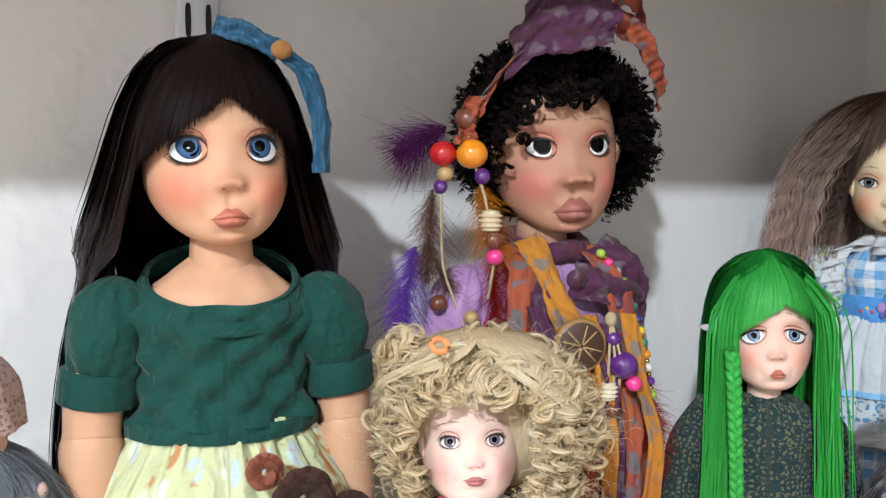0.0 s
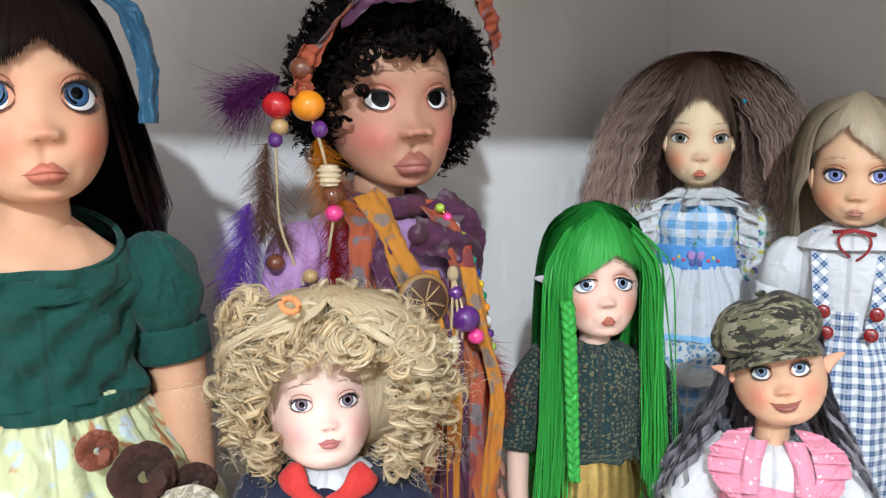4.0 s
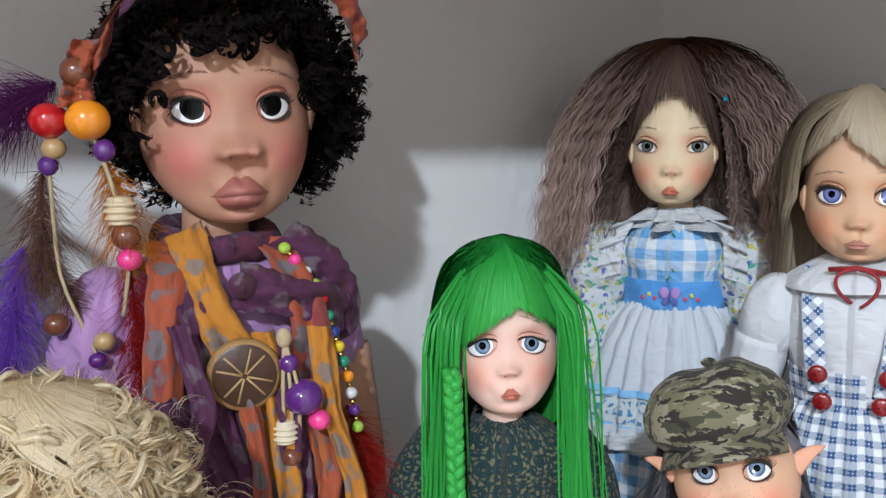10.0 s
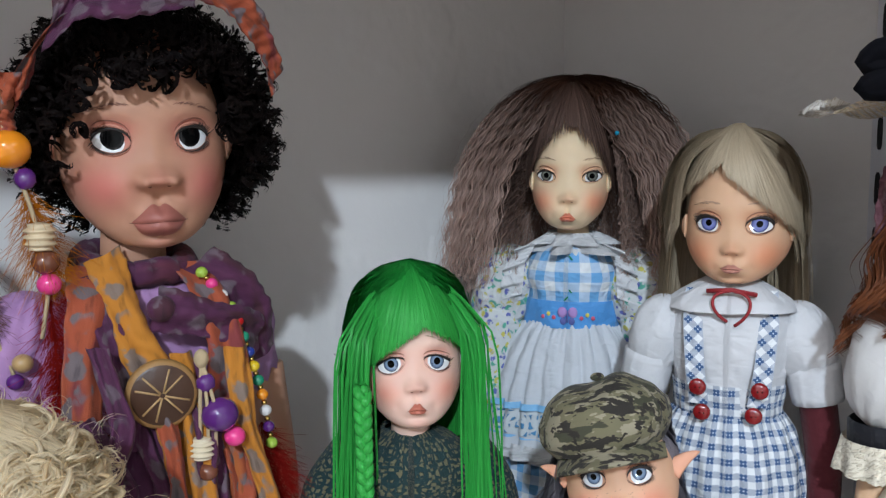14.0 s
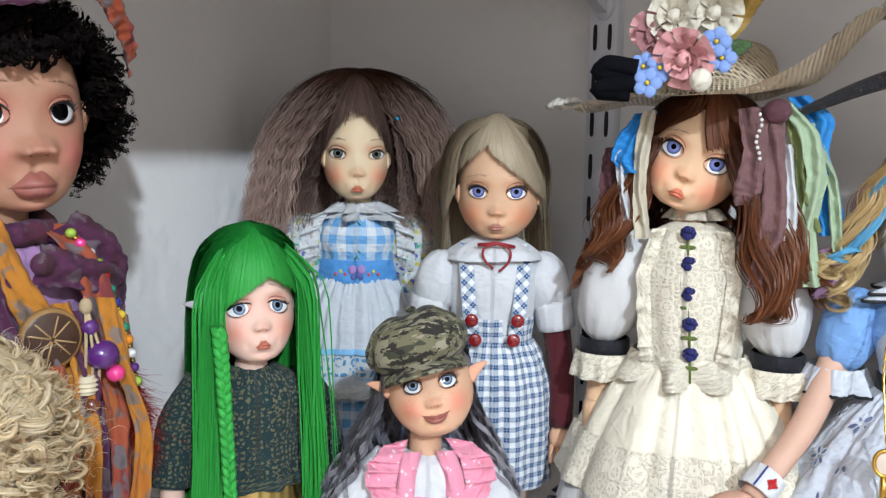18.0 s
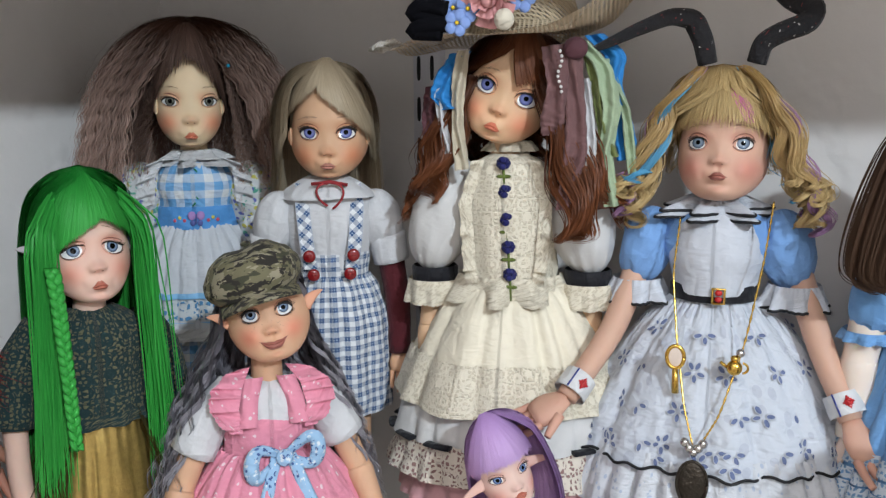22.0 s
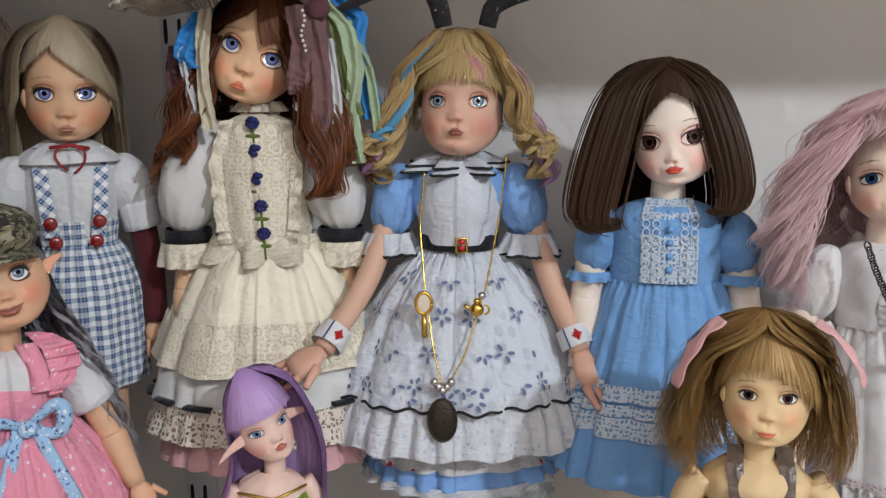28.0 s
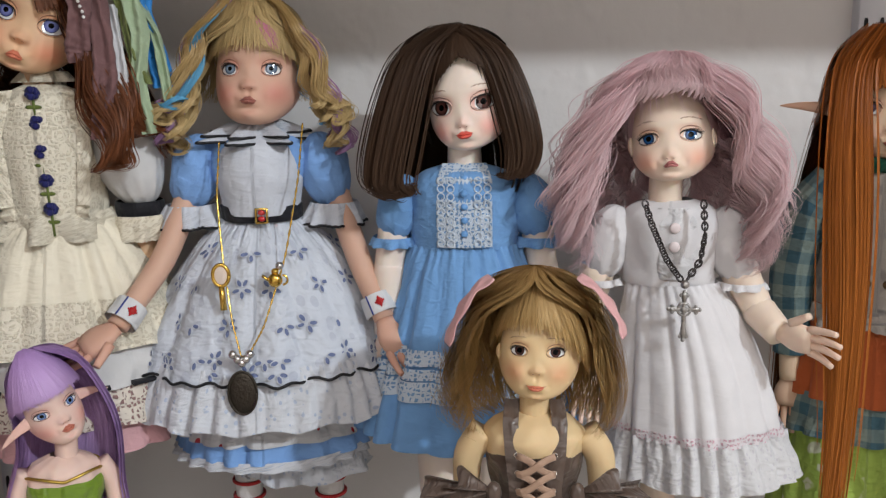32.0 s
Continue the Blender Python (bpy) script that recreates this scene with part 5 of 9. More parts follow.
    tie.tube(p + np.array([0, 0, 0]), 0.0012, cloth("orange_elastic", (0.8, 0.28, 0.1)), sides=7)
    thing("hair_tie", tie, place(0.230, -0.499, 52) @ pose(-0.0115, -0.012, 0.3445, 55, 20, 0), "orange elastic tie holding a blonde curl", "hair tie")


# green hair, dark lace top
def doll_green_hair():
    e, ez = 0.0238, 0.3255
    mb, f = MB(), Face(1.0, 1.30, 1.40, nose=0.19, nz=-0.42, mz=-0.83, cheek=0.06, taper=0.25, span=0.878)
    sk = skin("skin_fair", (0.78, 0.52, 0.42), (0.74, 0.28, 0.20))
    hr = hair("hair_green", (0.012, 0.24, 0.030), (0.07, 0.50, 0.085), streak=0.2, rough=0.30, spec=0.75, glow=0.2)
    m = head(mb, e, ez, f, sk, LIP["rose"], IRIS["ice"], eye=(0.25, 0.13, 0.18), ir=0.130, lips=(0.165, 0.080, 0.075), brow=(BROW_SOFT, -0.16), lid=0.30, sad=1.0, shadow=0.45, lash=0.016, gaze=(0.0, -0.01), elf=0.62, smile=-0.04,
             elf_mat=skin("skin_ear_tint", (0.70, 0.50, 0.42), (0.16, 0.38, 0.62)), tilt=-2.6, nod=-0.5, turn=-0.7, shift=(0.0003, -0.0024, 0.0004))
    skull(mb, f, hr, m, 1.07)
    mb.fray = 0.12
    prof = [(0.3705, 0.0), (0.367, 0.014), (0.357, 0.026), (0.34, 0.032), (0.315, 0.0345), (0.28, 0.035), (0.24, 0.037), (0.19, 0.039)]
    wig(mb, prof, hr, 0.020, n=1500, k=16, opening=1.0, hairline=0.360, soft=0.012, w=0.0006, more=2.7, depth=0.12, ends=0.3, hug=0.22, gather=0.25, locks=60)
    bangs(mb, e, ez, f, hr, 0.74, n=2200, half=1.5, w=0.0004, m=m, curve=-1.10, lift=0.13, peak=0.22, fan=0.5, jag=0.05, tint=0.9, power=1.1, crown=0.3705)
    rng = np.random.default_rng(2)
    for cx_, cy_, n_, wd, ze in ((-0.027, -0.002, 130, 0.006, 0.20), (0.030, 0.0, 110, 0.005, 0.21)):
        g = np.linspace(0, 1, 14)[None]
        x0, y0 = rng.normal(cx_ * 0.9, wd * 0.5, (n_, 1)), rng.normal(cy_ + 0.006, 0.003, (n_, 1))
        ease = smooth(0.0, 0.28, g)
        p = np.stack([x0 * (0.35 + 0.65 * ease) + (cx_ * 0.15 + rng.normal(0, 0.003, (n_, 1))) * g + 0.001 * np.sin(g * 6 + x0 * 900), 0.016 + (y0 - 0.016) * ease - 0.012 * g ** 0.7, 0.3675 + (ze - 0.3675 + rng.normal(0, 0.012, (n_, 1))) * g ** 1.15], 2)
        mb.strands(p, 0.00055 * (1 - 0.6 * g ** 3), hr, tint=0.4 + 0.5 * g + 0 * x0)
    k = np.linspace(0, 1, 90)
    for ph in (0, 2.1, 4.2):
        p = np.stack([-0.0235 + 0.002 * k + 0.0021 * np.sin(k * 40 + ph), -0.010 - 0.018 * k ** 0.6 + 0.0010 * np.sin(2 * (k * 40 + ph)), 0.318 - 0.095 * k], 1)
        mb.tube(p, 0.0023 - 0.0008 * k, hr, sides=8, flat=0.6, tint=0.9)
    dark = lace("dark_green_lace", (0.006, 0.030, 0.032), (0.14, 0.13, 0.07), 300.0, 0.24)
    gold = plain("gold_lame", (0.50, 0.35, 0.11), 0.38, metal=0.75, vary=0.3, scale=300, bump=0.3)
    yb = 0.018
    limb(mb, [(0, yb, 0.275), (0, yb - 0.004, 0.300)], [0.0095, 0.009], sk)
    lathe(mb, [(0.291, 0.012), (0.284, 0.024), (0.27, 0.032), (0.25, 0.030), (0.230, 0.031)], dark, yb, pleats=7, amp=0.001)
    p, o = circle_path(0.290, 0.013, 0.012, yb, dz=-0.003)
    ruffle(mb, p, 0.008, dark, amp=0.002, freq=14, out=o, n=120)
    p, o = circle_path(0.232, 0.031, 0.024, yb)
    ruffle(mb, p, 0.007, dark, amp=0.002, freq=12, out=o, n=120)
    lathe(mb, [(0.235, 0.026), (0.20, 0.030), (0.12, 0.036), (0.05, 0.040)], gold, yb, pleats=16, amp=0.002, seed=6)
    tulle = hair("brown_tulle", (0.05, 0.04, 0.015), (0.10, 0.08, 0.02))
    wig(mb, [(0.232, 0.028), (0.20, 0.040), (0.15, 0.050)], tulle, yb, n=260, k=8, opening=0.5, hairline=0.24, w=0.0003, wave=0.003, freq=90, seed=13)
    for s in (-1, 1):
        limb(mb, [(s * 0.026, yb, 0.283), (s * 0.040, yb, 0.262), (s * 0.045, yb - 0.004, 0.228)], [0.010, 0.0115, 0.0115], dark)
        limb(mb, [(s * 0.044, yb - 0.004, 0.232), (s * 0.044, yb - 0.006, 0.20), (s * 0.040, yb - 0.012, 0.155)], [0.0068, 0.0062, 0.0050], sk)
        doll_hand(mb, (s * 0.040, yb - 0.012, 0.156), (0, -0.15, -1), 0.034, sk)
    legs(mb, 0.014, yb, 0.06, 0.009, sk, SHOE)
    thing("doll", mb, place(0.190, -0.297, 58), "sad-faced doll with long green hair, dark lace top and gold skirt", "doll", GROUP)


# crimped grey-brown hair, blue gingham pinafore
def doll_gingham():
    e, ez = 0.0268, 0.406
    mb, f = MB(), Face(0.88, 1.20, 1.42, nose=0.17, nz=-0.45, mz=-0.87, cheek=0.08, taper=0.2, span=1.022)
    sk = skin("skin_cream", (0.74, 0.56, 0.36), (0.80, 0.28, 0.16))
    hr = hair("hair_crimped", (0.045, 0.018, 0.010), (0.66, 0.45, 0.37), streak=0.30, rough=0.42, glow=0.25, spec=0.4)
    m = head(mb, e, ez, f, sk, LIP["coral"], IRIS["grey"], eye=(0.21, 0.13, 0.10), ir=0.12, lips=(0.17, 0.075, 0.07), brow=(BROW_SOFT, 0.0), lash=0.020, sad=-0.3, smile=-0.04, tilt=0.7, nod=2.3, turn=4.1, shift=(-0.0002, -0.0030, -0.0002))
    skull(mb, f, hr, m, 1.05)
    mb.fray = 0.25
    prof = [(0.466, 0.0), (0.463, 0.018), (0.453, 0.038), (0.434, 0.055), (0.408, 0.067), (0.378, 0.075), (0.345, 0.080), (0.322, 0.078)]
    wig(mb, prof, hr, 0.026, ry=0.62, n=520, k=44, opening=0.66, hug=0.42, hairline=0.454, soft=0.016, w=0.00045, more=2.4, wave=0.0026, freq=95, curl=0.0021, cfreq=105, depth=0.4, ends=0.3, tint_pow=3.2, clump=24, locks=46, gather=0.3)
    bangs(mb, e, ez, f, hr, 1.22, n=700, half=1.5, w=0.0004, m=m, curve=-1.75, lift=0.06, jag=0.10, tint=0.15, fan=0.5, power=1.6, crown=0.464)
    pr = rounded(prof, 4)
    for s in (-1, 1):
        for j in range(15):
            an = 0.60 + 0.165 * j
            sc = 1.0 - 0.05 * (j % 2) - 0.25 * smooth(0.95, 0.55, an)
            aa = an + 0.5 * smooth(0.45, 0.40, pr[:, 0]) * smooth(1.5, 0.6, an)
            pts = np.stack([s * np.sin(aa) * pr[:, 1] * sc, 0.026 - np.cos(aa) * pr[:, 1] * sc * 0.66, pr[:, 0] + 0.001 * (j % 3)], 1)
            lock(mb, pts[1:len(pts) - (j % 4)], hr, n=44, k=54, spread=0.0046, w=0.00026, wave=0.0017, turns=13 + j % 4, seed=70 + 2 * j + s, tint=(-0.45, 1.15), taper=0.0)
    gb = gingham("blue_gingham", (0.16, 0.40, 0.72), 0.012)
    flo = printed("floral_white", (0.619, 0.636, 0.636), [(0.10, 0.38, 0.28), (0.12, 0.14, 0.42), (0.55, 0.50, 0.10)], 130.0, 0.40)
    sash = cloth("blue_sash", (0.1, 0.33, 0.72), 0.5)
    sheer = cloth("sheer_white_cotton", (0.602, 0.619, 0.654), weave=0.1)
    eye_l = eyelet("white_eyelet", (0.654, 0.654, 0.662), (0.45, 0.45, 0.48), 330.0, 0.22)
    yb = 0.024
    limb(mb, [(0, yb, 0.352), (0, yb - 0.003, 0.378)], [0.0105, 0.0098], sk)
    lathe(mb, [(0.366, 0.013), (0.360, 0.024), (0.345, 0.031), (0.332, 0.0285), (0.315, 0.028)], gb, yb, pleats=4, amp=0.0006)
    lathe(mb, [(0.362, 0.007), (0.34, 0.0085), (0.329, 0.0085)], eye_l, yb - 0.0155, pleats=0, ratio=0.4)
    lathe(mb, [(0.330, 0.0295), (0.326, 0.0300), (0.317, 0.0300), (0.313, 0.0298)], sash, yb, pleats=9, amp=0.0003)
    for k in range(6):
        mb.tube([(0, yb - 0.0205 - 0.0004 * k, 0.358 - 0.005 * k), ((-1) ** k * 0.0022, yb - 0.021 - 0.0004 * k, 0.3555 - 0.005 * k)], 0.0005, cloth("green_thread", (0.02, 0.25, 0.1)) if k == 0 else mb.mats[-1], sides=5)
    bfly = [plain("stitch_" + n_, c, 0.8) for n_, c in (("mauve", (0.42, 0.25, 0.55)), ("red", (0.65, 0.10, 0.16)), ("yellow", (0.75, 0.62, 0.12)), ("dark", (0.10, 0.12, 0.35)))]
    yf = yb - 0.0232
    for s in (-1, 1):
        mb.ball((s * 0.0032, yf, 0.3235), (0.0030, 0.0006, 0.0034), bfly[0], 10, 6)
        mb.ball((s * 0.0026, yf, 0.3180), (0.0020, 0.0006, 0.0024), bfly[3], 10, 6)
        for j, c in enumerate((1, 2, 1)):
            mb.ball((s * (0.0085 + 0.0034 * j), yf + 0.0008 + 0.0010 * j, 0.320 + 0.002 * (j % 2)), (0.0013, 0.0006, 0.0014), bfly[c], 8, 5)
    mb.ball((0, yf - 0.0004, 0.321), (0.0007, 0.0007, 0.0042), bfly[3], 8, 6)
    for wz, am in ((0.3715, 0.014), (0.3665, 0.020)):
        p, o = circle_path(wz, 0.0140, 0.0135, yb - 0.001)
        ruffle(mb, p, 0.0125, eye_l, amp=am * 0.5, freq=7, out=o, down=(0, 0, -0.55), n=150)
    lathe(mb, [(0.316, 0.028), (0.300, 0.040), (0.275, 0.049), (0.240, 0.056)], sheer, yb, n=110, pleats=24, amp=0.0026, start=0.3, seed=3)
    lathe(mb, [(0.2635, 0.0528), (0.260, 0.0536), (0.2515, 0.0552), (0.249, 0.0556)], lace("ribbon_trim", (0.62, 0.66, 0.68), (0.10, 0.30, 0.55), 170.0, 0.24), yb, n=110, pleats=24, amp=0.0026, start=0.9, seed=3)
    for z_ in (0.2665, 0.2485):
        lathe(mb, [(z_ + 0.002, 0.0535), (z_ - 0.002, 0.0550)], cloth("light_blue_satin", (0.25, 0.52, 0.8), 0.4) if z_ > 0.26 else mb.mats[-1], yb, n=110, pleats=24, amp=0.0026, start=0.95, seed=3, sub=1)
    p, o = circle_path(0.243, 0.056, 0.043, yb)
    ruffle(mb, p, 0.009, eye_l, amp=0.002, freq=24, out=o, n=240)
    lathe(mb, [(0.245, 0.043), (0.20, 0.048), (0.15, 0.050)], gb, yb, n=90, pleats=18, amp=0.002)
    for s in (-1, 1):
        puff(mb, (s * 0.043, yb, 0.334), (0.021, 0.018, 0.029), flo, seed=s, lumps=8, amp=0.14, tilt=-16 * s)
        limb(mb, [(s * 0.046, yb, 0.32), (s * 0.050, yb - 0.004, 0.285), (s * 0.047, yb - 0.010, 0.26)], [0.017, 0.015, 0.010], flo)
        limb(mb, [(s * 0.047, yb - 0.010, 0.262), (s * 0.046, yb - 0.012, 0.235)], [0.006, 0.0055], sk)
        doll_hand(mb, (s * 0.046, yb - 0.012, 0.236), (0, -0.2, -1), 0.034, sk)
        q, _ = circle_path(0, 0, 0, 0)
        pth = np.array([(s * 0.020, yb - 0.014, 0.366), (s * 0.028, yb - 0.014, 0.352), (s * 0.029, yb - 0.017, 0.333)])
        ruffle(mb, pth, 0.014, eye_l, amp=0.004, freq=3, out=(0, -1, 0), down=(s * 0.9, 0.1, -0.3), n=60)
    mb.ball((0.0275, -0.002, 0.432), (0.0014, 0.0014, 0.0014), plain("teal_bead", (0.01, 0.22, 0.35), 0.15))
    legs(mb, 0.014, yb, 0.17, 0.009, sk, SHOE)
    thing("doll", mb, place(0.137, -0.139, 36), "doll with crimped grey-brown hair and blue gingham pinafore with butterfly sash", "doll", GROUP)


# ash-blonde hair, blue check overalls
def doll_overalls():
    e, ez = 0.0272, 0.384
    mb, f = MB(), Face(0.98, 1.12, 1.5, nose=0.17, nz=-0.41, mz=-0.75, cheek=0.07, taper=0.22, span=0.901)
    sk = skin("skin_tan", (0.62, 0.38, 0.235), (0.66, 0.24, 0.12))
    hr = hair("hair_ash_blonde", (0.44, 0.34, 0.22), (0.68, 0.56, 0.40), streak=0.25, rough=0.27, spec=0.9, glow=0.3)
    m = head(mb, e, ez, f, sk, LIP["pale"], IRIS["violet"], eye=(0.23, 0.155, 0.135), ir=0.14, lips=(0.18, 0.06, 0.065), brow=(BROW_SOFT, -0.04), lash=0.032, long_lash=0.12, pup=0.42, tilt=-0.7, nod=6.0, turn=-6.8, shift=(-0.0004, -0.0010, -0.0002))
    skull(mb, f, hr, m, 1.05)
    prof = [(0.4345, 0.0), (0.431, 0.017), (0.419, 0.031), (0.40, 0.038), (0.375, 0.040), (0.35, 0.042), (0.325, 0.043)]
    wig(mb, prof, hr, 0.024, n=1700, k=15, opening=0.86, hairline=0.427, soft=0.012, w=0.0005, more=2.6, depth=0.12, ends=0.2, hug=0.20, open2=1.42, zopen=0.385, gather=0.25, locks=60)
    bangs(mb, e, ez, f, hr, 1.18, n=1700, half=1.5, w=0.0004, m=m, curve=-1.25, lift=0.10, peak=-0.33, fan=0.6, jag=0.05, tint=0.8, power=0.95, crown=0.4345)
    chk = gingham("navy_check", (0.045, 0.10, 0.23), 0.0068, dots=(0.50, 0.58, 0.70))
    chk45 = gingham("navy_check_bias", (0.045, 0.10, 0.23), 0.0068, dots=(0.50, 0.58, 0.70), turn=True)
    yb = 0.024
    limb(mb, [(0, yb, 0.335), (0, yb - 0.003, 0.362)], [0.0115, 0.0108], sk)
    lathe(mb, [(0.351, 0.014), (0.345, 0.028), (0.325, 0.033), (0.300, 0.028), (0.287, 0.0265)], WHITE, yb, pleats=5, amp=0.0008)
    lathe(mb, [(0.355, 0.0125), (0.350, 0.022), (0.3445, 0.030), (0.340, 0.0335)], WHITE, yb - 0.001, n=80, pleats=2, amp=0.0006, ratio=0.85, hem=0.001)
    lathe(mb, [(0.301, 0.0290), (0.294, 0.0282), (0.284, 0.0275)], chk, yb)
    lathe(mb, [(0.2845, 0.0275), (0.272, 0.034), (0.245, 0.040), (0.20, 0.041), (0.185, 0.040)], chk, yb, n=90, pleats=17, amp=0.0020, start=0.4)
    red = plain("red_button", (0.22, 0.010, 0.012), 0.15, vary=0.25, scale=200, coat=0.6)
    for s in (-1, 1):
        pth = np.array([(s * 0.018, yb - 0.010, 0.350), (s * 0.0185, yb - 0.0225, 0.335), (s * 0.0165, yb - 0.027, 0.31), (s * 0.014, yb - 0.0245, 0.292)])
        i = np.linspace(0, 3, 14)
        pc = np.stack([np.interp(i, range(4), pth[:, j]) for j in range(3)], 1)
        mb.grid(np.stack([pc + np.array([dx, 0.0006 * abs(dx) / 0.004, 0]) for dx in (-0.0048, -0.0046, 0.0, 0.0046, 0.0048)], 1), chk45)
        for z_, xx in ((0.3015, 0.0150), (0.2885, 0.0125)):
            mb.ball((s * xx, yb - 0.0275, z_), (0.0044, 0.0018, 0.0044), red, 18, 8)
            for hx in (-0.0011, 0.0011):
                mb.ball((s * xx + hx, yb - 0.0293, z_), (0.0004, 0.0003, 0.0004), M_PUPIL, 6, 4)
        puff(mb, (s * 0.037, yb, 0.322), (0.0155, 0.0155, 0.023), WHITE, seed=s, lumps=7, amp=0.07, tilt=-14 * s)
        limb(mb, [(s * 0.041, yb, 0.312), (s * 0.045, yb, 0.292)], [0.0140, 0.0130], WHITE)
        limb(mb, [(s * 0.044, yb, 0.296), (s * 0.049, yb - 0.002, 0.262), (s * 0.049, yb - 0.006, 0.225)], [0.0095, 0.0090, 0.0080], cloth("maroon_knit", (0.085, 0.01, 0.015)) if s < 0 else mb.mats[-1])
        doll_hand(mb, (s * 0.049, yb - 0.006, 0.228), (0, -0.2, -1), 0.034, sk)
    cord = plain("red_cord", (0.28, 0.015, 0.02), 0.7)
    k = np.linspace(0, 1, 20)
    for s, dx in ((-1, -0.010), (1, 0.010)):
        mb.tube(np.stack([s * 0.001 + dx * np.sin(k * 3.0) * (1 - 0.4 * k), yb - 0.026 - 0.003 * np.sin(k * 3), 0.351 + 0.001 * np.sin(k * 6) - (0.017 if s > 0 else 0.015) * k ** 1.3], 1), 0.0008, cord, sides=6)
    mb.tube([(-0.012, yb - 0.024, 0.3505), (0, yb - 0.0275, 0.352), (0.012, yb - 0.024, 0.3495)], 0.0012, cord, sides=6)
    legs(mb, 0.018, yb, 0.19, 0.010, sk, SHOE)
    thing("doll", mb, place(0.252, -0.143, 33), "doll with straight ash-blonde hair, white blouse and blue check overalls", "doll", GROUP)


# mauve-grey hair, pink dress, sits under a cap
def doll_pink_dress():
    e, ez = 0.0205, 0.287
    mb, f = MB(), Face(1.15, 1.38, 1.3, nose=0.20, nz=-0.45, mz=-0.83, nw=0.15, cheek=0.10, taper=0.14, span=0.907)
    sk = skin("skin_apricot", (0.64, 0.38, 0.24), (0.74, 0.26, 0.17))
    hr = hair("hair_mauve_grey", (0.085, 0.060, 0.085), (0.44, 0.42, 0.46), streak=0.3, rough=0.33, spec=0.6)
    m = head(mb, e, ez, f, sk, LIP["brown"], IRIS["ice"], eye=(0.235, 0.17, 0.15), ir=0.135, lips=(0.34, 0.06, 0.115), brow=(BROW_SOFT, -0.1), lash=0.034, long_lash=0.14, low_lash=0.07, freckles=22, smile=0.13, elf=0.62, pup=0.45, gaze=(0.0, 0.04), elf_drop=0.45, tilt=-10.1, nod=-6.4, turn=-5.3, shift=(-0.0011, -0.0030, 0.0013))
    skull(mb, f, hr, m, 1.06)
    prof = [(0.325, 0.0), (0.322, 0.010), (0.312, 0.020), (0.297, 0.0245), (0.275, 0.030), (0.25, 0.042), (0.22, 0.056), (0.19, 0.066), (0.15, 0.074)]
    wig(mb, prof, hr, 0.019, ry=0.7, n=1500, k=30, opening=1.05, hairline=0.30, w=0.0005, hug=0.1, wave=0.0030, freq=24, curl=0.002, cfreq=24, ends=0.3, clump=9, locks=30, gather=0.6)
    pink = printed("pink_print", (0.76, 0.28, 0.38), [(0.80, 0.62, 0.66)], 210.0, 0.26)
    bowm = printed("blue_print", (0.33, 0.52, 0.74), [(0.05, 0.10, 0.30), (0.70, 0.75, 0.80)], 260.0, 0.40)
    yb = 0.017
    limb(mb, [(0, yb, 0.235), (0, yb - 0.002, 0.266)], [0.0095, 0.0088], sk)
    lathe(mb, [(0.247, 0.010), (0.242, 0.020), (0.232, 0.026), (0.21, 0.025)], WHITE, yb, pleats=4, amp=0.0006)
    lathe(mb, [(0.233, 0.0180), (0.228, 0.0235), (0.216, 0.0270), (0.204, 0.0268)], pink, yb - 0.001, pleats=5, amp=0.0004)
    lathe(mb, [(0.206, 0.027), (0.198, 0.034), (0.175, 0.048), (0.145, 0.060), (0.13, 0.064)], pink, yb - 0.004, n=110, pleats=22, amp=0.003, start=0.3)
    p, o = circle_path(0.132, 0.064, 0.048, yb - 0.004)
    ruffle(mb, p, 0.010, lace("white_edging", (0.74, 0.70, 0.64), (0.40, 0.20, 0.22), 300.0), amp=0.002, freq=24, out=o, n=240)
    for s in (-1, 1):
        pth = np.array([(s * 0.009, yb - 0.012, 0.250), (s * 0.013, yb - 0.0165, 0.238), (s * 0.0145, yb - 0.021, 0.224)])
        i = np.linspace(0, 2, 12)
        pc = np.stack([np.interp(i, range(3), pth[:, j]) for j in range(3)], 1)
        mb.grid(np.stack([pc + np.array([dx, dy, 0]) for dx, dy in ((-0.0055, 0.001), (-0.0050, -0.0022), (0, -0.0028), (0.0050, -0.0022), (0.0055, 0.001))], 1), pink)
        ruffle(mb, np.array([(s * 0.010, yb - 0.003, 0.254), (s * 0.0165, yb - 0.017, 0.246), (s * 0.019, yb - 0.020, 0.234), (s * 0.0175, yb - 0.0215, 0.221)]), 0.018, pink, amp=0.0028, freq=5, out=(0, -1, 0), down=(s * 0.92, 0.10, 0.10), n=90, gather=True)
        limb(mb, [(s * 0.019, yb, 0.242), (s * 0.034, yb - 0.001, 0.226), (s * 0.044, yb - 0.002, 0.206)], [0.0105, 0.0125, 0.0135], WHITE)
        limb(mb, [(s * 0.042, yb - 0.002, 0.210), (s * 0.052, yb - 0.006, 0.186), (s * 0.0525, yb - 0.007, 0.184), (s * 0.062, yb - 0.016, 0.155)], [0.0085, 0.0075, 0.0085, 0.0058], sk)
        doll_hand(mb, (s * 0.062, yb - 0.016, 0.156), (s * 0.3, -0.3, -1), 0.032, sk)
    bc = np.array([0.004, yb - 0.027, 0.207])
    k = np.linspace(0, 1, 22)
